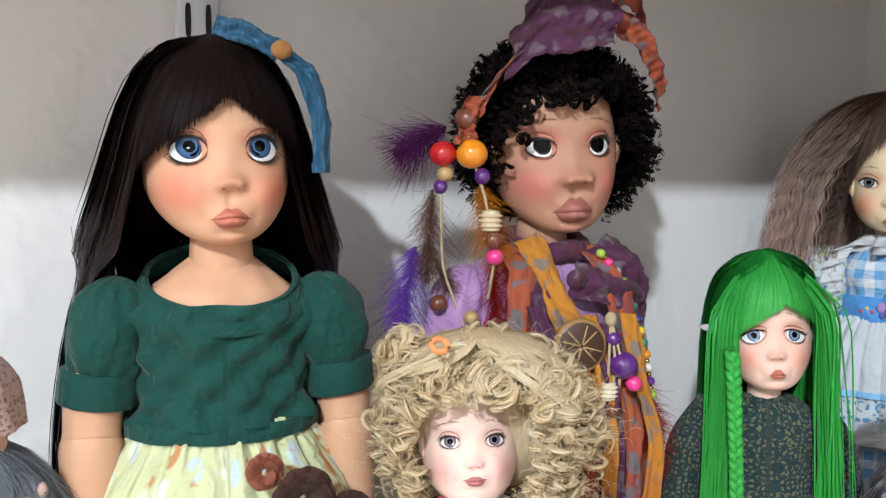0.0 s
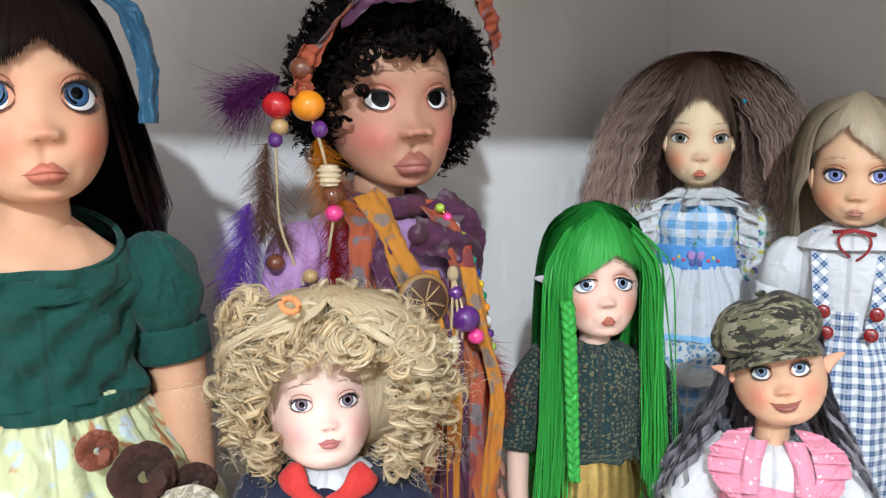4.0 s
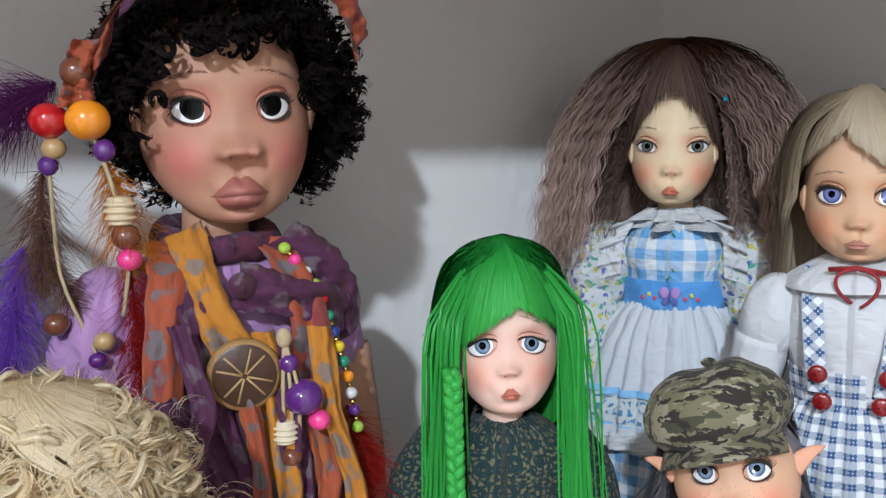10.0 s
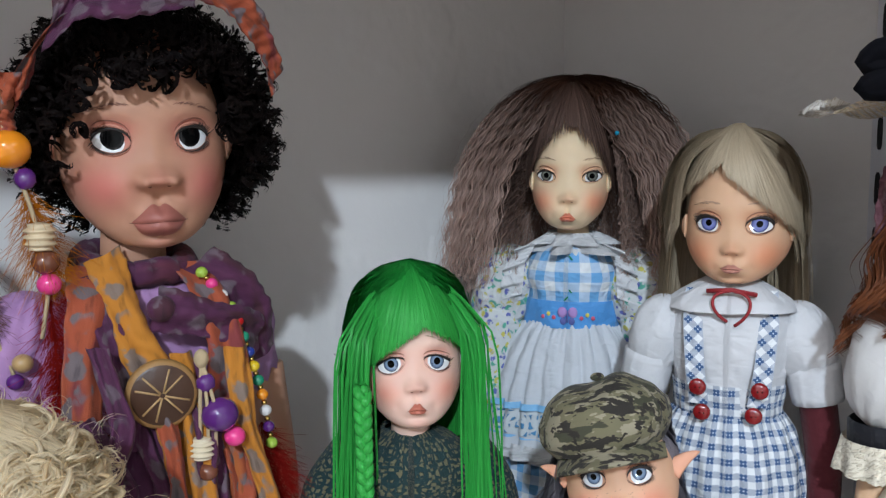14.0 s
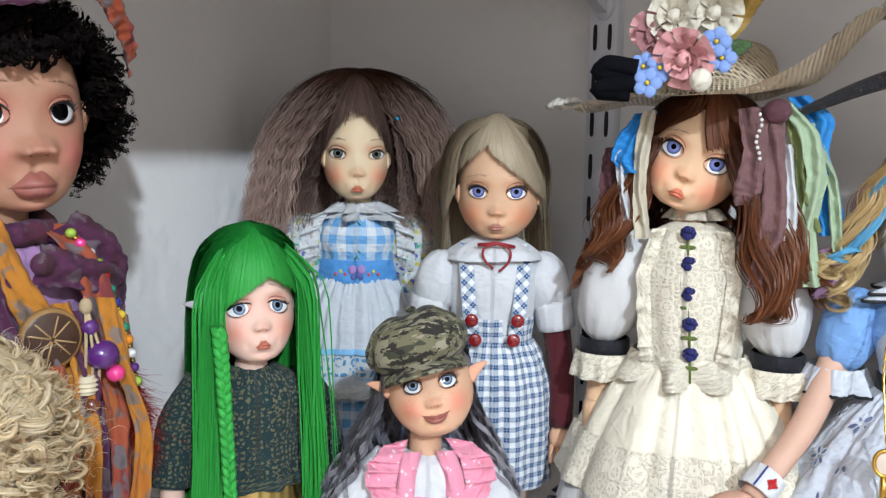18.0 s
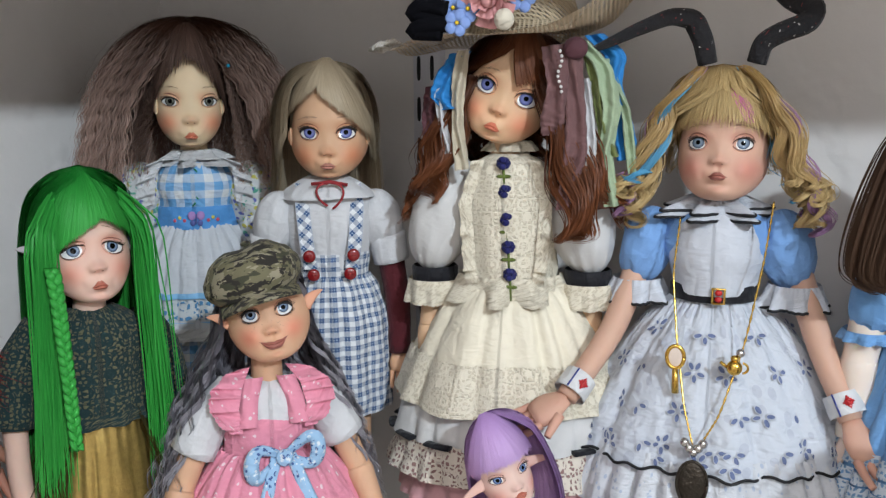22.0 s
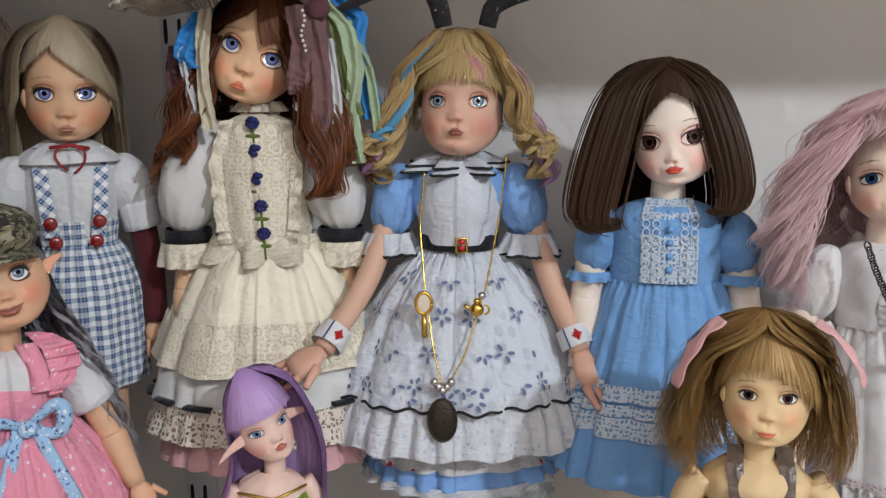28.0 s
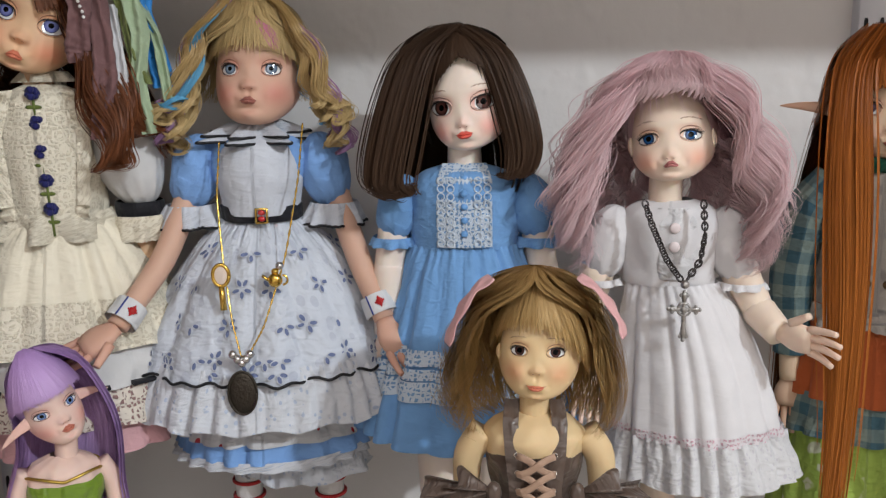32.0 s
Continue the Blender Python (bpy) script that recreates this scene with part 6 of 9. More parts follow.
    for s in (-1, 1):
        loop = bc + np.stack([s * 0.019 * np.sin(k * 3.14) ** 0.8, -0.005 * np.sin(k * 3.14), 0.008 * np.sin(k * 6.28) + s * 0.004 * np.sin(k * 3.14)], 1)
        mb.tube(loop, 0.004 * (0.5 + 0.6 * np.sin(k * 3.14)), bowm, sides=10, flat=0.7)
        tail = bc + np.stack([s * (0.004 + 0.016 * k), -0.010 * k - 0.004 * np.sin(k * 3), -0.045 * k], 1)
        mb.tube(tail, 0.0032 + 0.0015 * k, bowm, sides=8, flat=0.35)
    mb.ball(bc + np.array([0, -0.004, 0]), (0.005, 0.004, 0.005), bowm)
    legs(mb, 0.02, yb - 0.01, 0.14, 0.011, sk, SHOE)
    rng = np.random.default_rng(1)
    thing("doll", mb, place(0.276, -0.257, 42), "smiling elf-eared doll in pink print dress with blue sash bow", "doll", GROUP)
    return place(0.276, -0.257, 42) @ m


# red-brown hair, cream lace dress
def doll_lace_dress():
    e, ez = 0.0275, 0.4095
    mb, f = MB(), Face(1.03, 1.16, 1.4, nose=0.20, nz=-0.37, mz=-0.77, cheek=0.08, taper=0.2, span=0.964)
    sk = skin("skin_honey", (0.72, 0.46, 0.28), (0.80, 0.28, 0.16))
    hr = hair("hair_auburn", (0.055, 0.018, 0.009), (0.25, 0.085, 0.034), rough=0.30, spec=0.6, glow=0.1)
    m = head(mb, e, ez, f, sk, LIP["coral"], IRIS["violet"], eye=(0.24, 0.18, 0.15), ir=0.145, lips=(0.18, 0.075, 0.075), brow=(BROW_SOFT, -0.06), lash=0.024, pup=0.4, smile=-0.05, tilt=21.9, nod=4.1, turn=2.4, shift=(-0.0004, -0.0030, -0.0002))
    skull(mb, f, hr, m, 1.05)
    prof = [(0.450, 0.0), (0.447, 0.018), (0.437, 0.031), (0.415, 0.037), (0.385, 0.048), (0.355, 0.064), (0.325, 0.075)]
    wig(mb, prof, hr, 0.020, ry=0.62, n=1300, k=22, opening=1.1, hairline=0.428, w=0.0006, more=2.6, wave=0.0050, freq=24, curl=0.0028, cfreq=26, ends=0.3, cx=0.004, clump=6, loose=1.1)
    bangs(mb, e, ez, f, hr, 0.55, n=190, half=0.6, w=0.0009, m=m, curve=-0.3, lift=0.12, sweep=0.75, jag=0.06, tint=0.7)
    for s, pts in ((1, [(0.026, 0.004, 0.425), (0.040, -0.004, 0.40), (0.046, -0.012, 0.372), (0.056, -0.012, 0.350), (0.066, -0.008, 0.338), (0.070, -0.004, 0.345)]), (1, [(0.024, 0.002, 0.42), (0.036, -0.008, 0.39), (0.042, -0.016, 0.36), (0.050, -0.018, 0.335), (0.046, -0.016, 0.318), (0.036, -0.016, 0.322)]),
                   (-1, [(-0.026, 0.006, 0.42), (-0.036, 0.000, 0.395), (-0.042, -0.004, 0.37), (-0.052, -0.002, 0.352), (-0.048, 0.0, 0.34)])):
        lock(mb, pts, hr, n=360, k=25, spread=0.0055, w=0.0004, wave=0.0045, turns=2.4, seed=len(pts) + s)
    # ground tone is the silk darkened: shade in the crochet holes put into colour
    cream = lace("cream_crochet", (0.86, 0.79, 0.64), (0.74, 0.66, 0.51), 300.0, 0.20)
    creamc = cloth("cream_silk", (0.82, 0.75, 0.6), 0.55, weave=0.1)
    white = cloth("white_voile", (0.654, 0.645, 0.636), weave=0.08, fold=0.15)
    yb = 0.024
    limb(mb, [(-0.002, yb, 0.352), (-0.003, yb - 0.004, 0.385)], [0.0110, 0.0105], sk)
    lathe(mb, [(0.378, 0.0125), (0.368, 0.0125), (0.36, 0.026), (0.34, 0.034), (0.315, 0.031), (0.288, 0.031)], creamc, yb, pleats=5, amp=0.0008)
    lathe(mb, [(0.371, 0.011), (0.362, 0.0255), (0.34, 0.0310), (0.31, 0.0300), (0.287, 0.0290)], cream, yb - 0.0065, n=80, pleats=10, amp=0.0008, ratio=0.8)
    p, o = circle_path(0.379, 0.0125, 0.012, yb)
    ruffle(mb, p, 0.008, cream, amp=0.003, freq=11, out=o, down=(0, 0, -0.8), n=130)
    for s in (-1, 1):
        ruffle(mb, np.array([(s * 0.014, yb - 0.022, 0.368), (s * 0.022, yb - 0.025, 0.34), (s * 0.019, yb - 0.0265, 0.30), (s * 0.017, yb - 0.0265, 0.288)]), 0.008, cream, amp=0.0025, freq=7, down=(s, 0.1, -0.1), n=90)
    rosem, leaf = cloth("navy_rose", (0.01, 0.012, 0.11), 0.6), cloth("leaf_ribbon", (0.12, 0.16, 0.03), 0.6)
    for j in range(5):
        c = np.array([-0.001 + 0.0012 * j, yb - 0.0292 - 0.0005 * j, 0.366 - 0.0178 * j])
        for q in range(7):
            a = q * 0.9
            mb.ball(c + np.array([0.0022 * np.cos(a), -0.001 * (q % 3), 0.0022 * np.sin(a)]), (0.0026, 0.0014, 0.0022), rosem, 8, 6)
        for s in (-1, 1):
            mb.ball(c + np.array([s * 0.002, 0, -0.0085]), (0.003, 0.0007, 0.0013), leaf, 8, 5)
        mb.tube([c, c + np.array([0.0006, 0, -0.0175])], 0.0009, leaf, sides=5)
    p, o = circle_path(0.291, 0.0330, 0.0275, yb - 0.002)
    ruffle(mb, p, 0.021, cream, amp=0.0065, freq=7, out=o, down=(0, 0, -0.8), n=200)
    lathe(mb, [(0.288, 0.031), (0.27, 0.047), (0.245, 0.061), (0.215, 0.073)], creamc, yb, n=120, pleats=15, amp=0.0032, start=0.35, seed=7)
    lathe(mb, [(0.238, 0.0655), (0.222, 0.0725), (0.205, 0.079)], cream, yb, n=120, pleats=15, amp=0.0034, start=0.9, seed=7, hem=0.002)
    lathe(mb, [(0.222, 0.066), (0.20, 0.074), (0.182, 0.078)], white, yb, n=120, pleats=17, amp=0.0035, seed=8)
    for j in range(10):
        a = -1.9 + j * 0.42
        q, o = circle_path(0.184, 0.081, 0.0615, yb, a, a + 0.24, n=8)
        mb.tube(q, 0.0042, BLACK_RIB, sides=8, flat=0.35, up=(0, 0, 1))
    lathe(mb, [(0.184, 0.077), (0.170, 0.081), (0.158, 0.084)], lace("ecru_crochet", (0.78, 0.70, 0.60), (0.34, 0.20, 0.18), 230.0, 0.26), yb, n=120, pleats=19, amp=0.0035, seed=9, hem=0.002)
    lathe(mb, [(0.172, 0.066), (0.150, 0.074), (0.138, 0.076)], cloth("pink_satin", (0.72, 0.4, 0.42), 0.45), yb, n=100, pleats=18, amp=0.003, seed=9)
    for s in (-1, 1):
        puff(mb, (s * 0.046, yb, 0.331), (0.0225, 0.0225, 0.042), white, seed=s, lumps=11, amp=0.09, tilt=-13 * s)
        q, o = circle_path(0.2885, 0.0170, 0.0165, yb, cx=s * 0.052)
        lathe(mb, [(0.2945, 0.0148), (0.2935, 0.0158), (0.2845, 0.0158), (0.2835, 0.0148)], BLACK_RIB, yb, cx=s * 0.052, ratio=1.0, sub=1, wr=0.0002)
        ruffle(mb, q + np.array([0, 0, -0.003]), 0.016, cream, amp=0.002, freq=10, out=o, n=110)
        limb(mb, [(s * 0.052, yb, 0.285), (s * 0.055, yb - 0.003, 0.252), (s * 0.055, yb - 0.004, 0.25), (s * 0.057, yb - 0.012, 0.205)], [0.0085, 0.0078, 0.0088, 0.006], sk)
        doll_hand(mb, (s * 0.057, yb - 0.012, 0.206), (0, -0.2, -1), 0.036, sk)
    legs(mb, 0.018, yb, 0.16, 0.010, SOCK, SHOE)
    thing("doll", mb, place(0.373, -0.128, 11), "doll with auburn hair in cream lace dress with white puff sleeves", "doll", GROUP)
    return place(0.373, -0.128, 11) @ m


# blonde streaked ringlets, blue dress with white eyelet apron
def doll_blue_apron():
    e, ez = 0.0272, 0.3785
    mb, f = MB(), Face(1.0, 1.25, 1.45, nose=0.17, nz=-0.35, mz=-0.69, cheek=0.09, taper=0.13, span=0.960)
    sk = skin("skin_pinkish", (0.62, 0.38, 0.28), (0.62, 0.24, 0.19))
    hr = hair("hair_gold", (0.42, 0.25, 0.085), (0.80, 0.60, 0.30), streak=0.25, rough=0.25, spec=0.9, glow=0.25)
    hv, hb = hair("hair_violet_streak", (0.40, 0.22, 0.34), (0.45, 0.26, 0.46)), hair("hair_blue_streak", (0.15, 0.40, 0.60), (0.12, 0.42, 0.68))
    hp = hair("hair_pink_streak", (0.70, 0.16, 0.36), (0.70, 0.25, 0.42))
    m = head(mb, e, ez, f, sk, LIP["brown"], IRIS["steel"], eye=(0.20, 0.14, 0.12), ir=0.125, lips=(0.18, 0.065, 0.075), brow=(BROW_SOFT, -0.05), lash=0.014, pup=0.4, smile=-0.02, ears=False, tilt=1.0, nod=-4.0, turn=-5.3, shift=(0.0001, -0.0030, -0.0001))
    skull(mb, f, hr, m, 1.06)
    prof = [(0.4265, 0.0), (0.423, 0.017), (0.411, 0.031), (0.392, 0.038), (0.37, 0.044), (0.352, 0.053), (0.335, 0.060)]
    wig(mb, prof, hr, 0.024, ry=0.75, n=1100, k=18, opening=0.86, hairline=0.40, w=0.0005, more=2.4, wave=0.0016, freq=30, ends=0.25, clump=8, span=(0.0, 0.8))
    rl = np.random.default_rng(44)
    for s in (-1, 1):
        for j in range(13):
            d = rl.uniform(0, 1)
            x1, y1, zb = 0.033 + 0.010 * d, -0.004 + 0.024 * rl.uniform(0, 1), 0.322 + 0.030 * rl.uniform(0, 1)
            hm = (hr, hr, hv, hr, hr, hr, hb, hr, hv, hr, hr, hr, hr)[j]
            lock(mb, [(s * 0.012, 0.010, 0.424), (s * (0.030 + 0.004 * d), y1 * 0.7, 0.402), (s * x1, y1, 0.380), (s * (x1 + 0.008), y1 - 0.003, 0.356), (s * (x1 + 0.012 + 0.006 * d), y1 - 0.006, zb + 0.012), (s * (x1 + 0.014), y1 - 0.008, zb), (s * (x1 + 0.018), y1 - 0.006, zb + 0.009)], hm, n=60, k=40, spread=0.0021, w=0.00028, wave=0.0050, turns=3.2 + 1.6 * rl.random(), seed=300 + j + 20 * s, tint=(0.1, 0.95), taper=1.2)
    bangs(mb, e, ez, f, hr, 0.62, n=1300, half=1.3, w=0.00035, m=m, curve=-0.45, lift=0.13, jag=0.11, tint=0.9, crown=0.4265)
    bangs(mb, e, ez, f, hp, 0.62, n=60, half=0.14, w=0.0005, m=m, curve=0, lift=0.14, jag=0.10, sweep=0.60, seed=31)
    blue = cloth("pale_blue_cotton", (0.2, 0.38, 0.72), weave=0.15)
    apron = cloth("white_apron", (0.602, 0.628, 0.688))
    eyel = eyelet("apron_eyelet", (0.60, 0.635, 0.705), (0.50, 0.53, 0.61), 130.0, 0.34)
    cut = cloth("blue_under_eyelet", (0.15, 0.19, 0.34), vary=0.2)
    eyel2 = eyelet("hem_eyelet", (0.619, 0.636, 0.679), (0.42, 0.48, 0.60), 300.0, 0.30)
    pipe = plain("black_piping", (0.006, 0.006, 0.008), 0.7)
    yb = 0.024
    limb(mb, [(0, yb, 0.322), (0, yb - 0.004, 0.348)], [0.0115, 0.0108], sk)
    lathe(mb, [(0.338, 0.016), (0.33, 0.031), (0.315, 0.034), (0.297, 0.026), (0.285, 0.0225)], blue, yb, pleats=5, amp=0.0004, wr=0.0)
    lathe(mb, [(0.336, 0.014), (0.328, 0.026), (0.31, 0.0290), (0.295, 0.0260), (0.285, 0.0245)], apron, yb - 0.005, n=72, pleats=6, amp=0.0004, ratio=0.88, wr=0.0003)
    for wz, rr in ((0.3455, 0.0130), (0.3415, 0.0165)):
        p, o = circle_path(wz, rr, rr * 0.95, yb - 0.001, dz=-0.002)
        ruffle(mb, p, 0.015, apron, amp=0.0105, freq=7, out=o, down=(0, 0, -0.5), n=160, edge=pipe)
    lathe(mb, [(0.2915, 0.0255), (0.2905, 0.0268), (0.2815, 0.0268), (0.2805, 0.0255)], BLACK_RIB, yb - 0.003, ratio=0.85, sub=1)
    ap = lathe(mb, [(0.283, 0.024), (0.268, 0.040), (0.235, 0.065), (0.20, 0.083), (0.185, 0.089)], eyel, yb, n=140, pleats=18, amp=0.0034, start=0.3, seed=4)
    rc = np.random.default_rng(12)
    nr, na = ap.shape[:2]
    for row, count in ((6, 5), (9, 8), (12, 10), (15, 13), (17, 12)):
        for q in range(count):
            ang = -1.75 + 3.5 * (q + 0.5 + rc.uniform(-0.3, 0.3)) / count
            ia = int(ang / 6.2832 * na) % na
            c0 = ap[row, ia]
            tx = ap[row, (ia + 3) % na] - ap[row, (ia - 3) % na]
            tz = ap[min(row + 1, nr - 1), ia] - ap[row - 1, ia]
            tx, tz = tx / np.linalg.norm(tx), tz / np.linalg.norm(tz)
            nn = np.cross(tx, tz)
            nn = -nn * np.sign(nn[1])
            for h in range(rc.integers(2, 6)):
                an = h * 1.2566 + rc.uniform(0, 0.4)
                dr = np.cos(an) * tx + np.sin(an) * tz
                pc = c0 + 0.0042 * dr + nn * 0.0006
                sd = np.cross(dr, nn)
                tt = np.linspace(0, 6.2832, 12, endpoint=False)
                ring = pc + 0.0027 * np.cos(tt)[:, None] * dr + 0.0016 * np.sin(tt)[:, None] * sd
                mb.grid(np.stack([ring, pc + (ring - pc) * 0.02 + nn * 0.0003]), cut, wrap=True)
                mb.tube(np.concatenate([ring, ring[:1]]), 0.00035, apron, sides=5)
    rim = np.concatenate([ap[-2], ap[-2][:1]]) * 0.5 + np.concatenate([ap[-1], ap[-1][:1]]) * 0.5
    out = rim - np.array([0, yb, 0])
    out[:, 2] = 0
    rim = rim + out / np.linalg.norm(out, axis=1)[:, None] * 0.0026 + np.array([0, 0, 1.0]) * (0.0012 * np.sin(np.linspace(0, 6.2832 * 34, len(rim))))[:, None]
    mb.tube(rim, 0.0010, pipe, sides=6)
    lathe(mb, [(0.194, 0.084), (0.175, 0.093), (0.155, 0.098)], eyel2, yb, n=160, pleats=38, amp=0.0038, start=0.3, seed=5, hem=0.003)
    cards = eyelet("card_print", (0.619, 0.619, 0.636), (0.45, 0.03, 0.04), 120.0, 0.22)
    lathe(mb, [(0.158, 0.060), (0.145, 0.064), (0.136, 0.066)], cards, yb, n=110, pleats=20, amp=0.003, seed=6)
    lathe(mb, [(0.137, 0.062), (0.124, 0.066)], blue, yb, n=110, pleats=20, amp=0.003, seed=6, start=0.8)
    p, o = circle_path(0.1255, 0.066, 0.050, yb)
    ruffle(mb, p, 0.006, eyel2, amp=0.002, freq=22, out=o, n=220)
    lathe(mb, [(0.13, 0.035), (0.11, 0.042), (0.100, 0.045)], eyel2, yb, n=90, pleats=16, amp=0.003, cx=0.02, hem=0.003)
    for s in (-1, 1):
        puff(mb, (s * 0.043, yb, 0.312), (0.0165, 0.0175, 0.026), blue, seed=s, lumps=10, amp=0.12, tilt=-12 * s)
        q, o = circle_path(0.291, 0.0145, 0.0150, yb, cx=s * 0.048)
        ruffle(mb, q, 0.014, apron, amp=0.004, freq=8, out=o, n=130, edge=pipe)
        sp = [(s * 0.047, yb, 0.300), (s * 0.061, -0.002, 0.258), (s * 0.084, -0.036, 0.224)] if s < 0 else [(s * 0.049, yb, 0.300), (s * 0.064, 0.004, 0.254), (s * 0.080, -0.014, 0.218)]
        limb(mb, sp, [0.0088, 0.0080, 0.0068], sk)
        hd = (-0.86, -0.35, -0.55) if s < 0 else (0.45, -0.45, -0.75)
        doll_hand(mb, sp[-1], hd, 0.048, sk, palm=(0, -0.5, 1))
    sx = ((-0.020, 0.115), (0.038, 0.112))
    stripe = cloth("red_sock_band", (0.45, 0.03, 0.03))
    for x_, _ in sx:
        limb(mb, [(x_, yb, 0.15), (x_, yb, 0.09), (x_, yb, 0.02)], [0.0105, 0.0098, 0.0075], SOCK)
        for z_ in (0.103, 0.092, 0.080):
            q, _ = circle_path(z_, 0.0104, 0.0104, yb, cx=x_)
            mb.tube(q, 0.0014, stripe, sides=6)
        mb.ball((x_, yb - 0.010, 0.009), (0.010, 0.022, 0.009), SHOE)
    thing("doll", mb, place(0.502, -0.111, 5), "doll with streaked blonde curls, blue dress and white eyelet apron", "doll", GROUP)
    return place(0.502, -0.111, 5)


# brown bob, blue dress
def doll_blue_dress():
    e, ez = 0.0265, 0.3555
    mb, f = MB(), Face(0.99, 1.06, 1.45, nose=0.12, nz=-0.37, mz=-0.63, nw=0.09, cheek=0.07, taper=0.2, span=1.019)
    sk = skin("skin_white_resin", (0.86, 0.73, 0.63), (0.84, 0.34, 0.28))
    hr = hair("hair_brown_bob", (0.042, 0.023, 0.014), (0.085, 0.047, 0.029), rough=0.30, streak=0.15, spec=0.5)
    m = head(mb, e, ez, f, sk, LIP["red"], IRIS["brown"], eye=(0.275, 0.165, 0.150), ir=0.165, lips=(0.19, 0.065, 0.070), brow=(BROW_SOFT, -0.03), lash=0.020, shadow=0.5, pup=0.42, ears=False, smile=0.02, tilt=-10.1, nod=4.7, turn=-11.8, shift=(-0.0014, -0.0004, -0.0010))
    skull(mb, f, hr, m, 1.05)
    mb.fray = 0.10
    prof = [(0.4055, 0.0), (0.402, 0.018), (0.391, 0.033), (0.372, 0.040), (0.35, 0.044), (0.327, 0.051), (0.313, 0.054), (0.303, 0.052), (0.297, 0.045), (0.299, 0.037)]
    wig(mb, prof, hr, 0.024, ry=0.85, n=1900, k=20, opening=0.95, hairline=0.392, soft=0.014, w=0.0005, more=2.6, depth=0.08, ends=0.10, cx=-0.006, hug=0.20, gather=0.0, locks=60)
    bangs(mb, e, ez, f, hr, 1.12, n=1500, half=1.5, w=0.0004, m=m, curve=-1.75, lift=0.08, peak=0.18, fan=0.5, jag=0.03, tint=0.6, power=1.5, crown=0.4055)
    lock(mb, [(-0.010, 0.010, 0.402), (-0.030, 0.004, 0.388), (-0.040, -0.002, 0.355), (-0.047, -0.006, 0.325), (-0.050, -0.008, 0.306), (-0.040, -0.010, 0.300), (-0.032, -0.008, 0.308)], hr, n=600, spread=0.0065, w=0.0004, wave=0.0006, turns=1.0, seed=3)
    lock(mb, [(0.000, 0.010, 0.402), (0.020, 0.004, 0.388), (0.032, -0.002, 0.355), (0.038, -0.006, 0.328), (0.034, -0.010, 0.312), (0.022, -0.012, 0.314)], hr, n=480, spread=0.005, w=0.0004, wave=0.0006, turns=1.0, seed=4)
    blue = cloth("cornflower_cotton", (0.17, 0.36, 0.66), weave=0.12)
    lc = lace("blue_white_lace", (0.60, 0.68, 0.78), (0.20, 0.37, 0.62), 300.0, 0.24)
    yb = 0.024
    limb(mb, [(0, yb, 0.308), (0, yb - 0.004, 0.334)], [0.0115, 0.0105], sk)
    lathe(mb, [(0.317, 0.012), (0.312, 0.028), (0.30, 0.037), (0.28, 0.036), (0.264, 0.0345)], blue, yb, pleats=4, amp=0.0004, wr=0.0002)
    n_ = 30
    xs = np.linspace(-0.0175, 0.0175, n_)
    rows = []
    for z_, w_, y_ in ((0.3185, 0.8, 0.0105), (0.309, 1.0, 0.0235), (0.29, 1.0, 0.0285), (0.267, 1.0, 0.0283)):
        rows.append(np.stack([xs * w_, yb - y_ * np.sqrt(np.clip(1 - (xs / 0.037) ** 2, 0, 1)) - 0.0010 + 0.0004 * np.sin(xs * 2400), np.full(n_, z_)], 1))
    rows = np.array(rows)
    i = np.linspace(0, 3, 13)
    rows = np.stack([np.stack([np.interp(i, range(4), rows[:, a, b]) for b in range(3)], 1) for a in range(n_)], 1)
    mb.grid(rows, lc)
    thread = cloth("white_lace_thread", (0.585, 0.654, 0.731), weave=0.1, fold=0.2)
    a = np.linspace(0, 6.2832, 15)
    for xr in (-0.0145, -0.0085, 0.0085, 0.0145):
        for j in range(9):
            z0 = 0.309 - 0.0049 * j
            yr = yb - (0.0285 if z0 < 0.30 else 0.0265) * np.sqrt(1 - (xr / 0.037) ** 2) - 0.0014
            mb.tube(np.stack([xr + 0.0022 * np.cos(a), yr + 0 * a, z0 + 0.0023 * np.sin(a)], 1), 0.00042, thread, sides=5)
    btn = plain("blue_button", (0.14, 0.34, 0.66), 0.3)
    for j in range(5):
        mb.ball((0, yb - 0.0298 + (0.008 if j == 0 else 0), 0.310 - 0.0085 * j), (0.0024, 0.0016, 0.0022), btn, 10, 6)
    lathe(mb, [(0.266, 0.0345), (0.250, 0.041), (0.215, 0.052), (0.18, 0.063), (0.140, 0.074)], blue, yb, n=130, pleats=19, amp=0.0036, start=0.25, seed=2, cx=0.0)
    for z0, z1, w0, w1 in ((0.2035, 0.194, 0.0565, 0.0595), (0.192, 0.185, 0.0602, 0.0622), (0.184, 0.172, 0.0627, 0.0665)):
        lathe(mb, [(z0, w0 + 0.0010), (z1, w1 + 0.0010)], lc, yb, n=130, pleats=19, amp=0.0036, start=0.75, seed=2, sub=3)
    for s in (-1, 1):
        puff(mb, (s * 0.043, yb, 0.289), (0.0150, 0.0165, 0.022), blue, seed=s, lumps=8, amp=0.09, tilt=-12 * s)
        q, o = circle_path(0.270, 0.0125, 0.0130, yb, cx=s * 0.047)
        ruffle(mb, q, 0.006, blue, amp=0.002, freq=9, out=o, n=90)
        limb(mb, [(s * 0.046, yb, 0.280), (s * 0.050, yb - 0.002, 0.252), (s * 0.050, yb - 0.002, 0.25), (s * 0.053, yb - 0.008, 0.205)], [0.0105, 0.0100, 0.0108, 0.0080], sk)
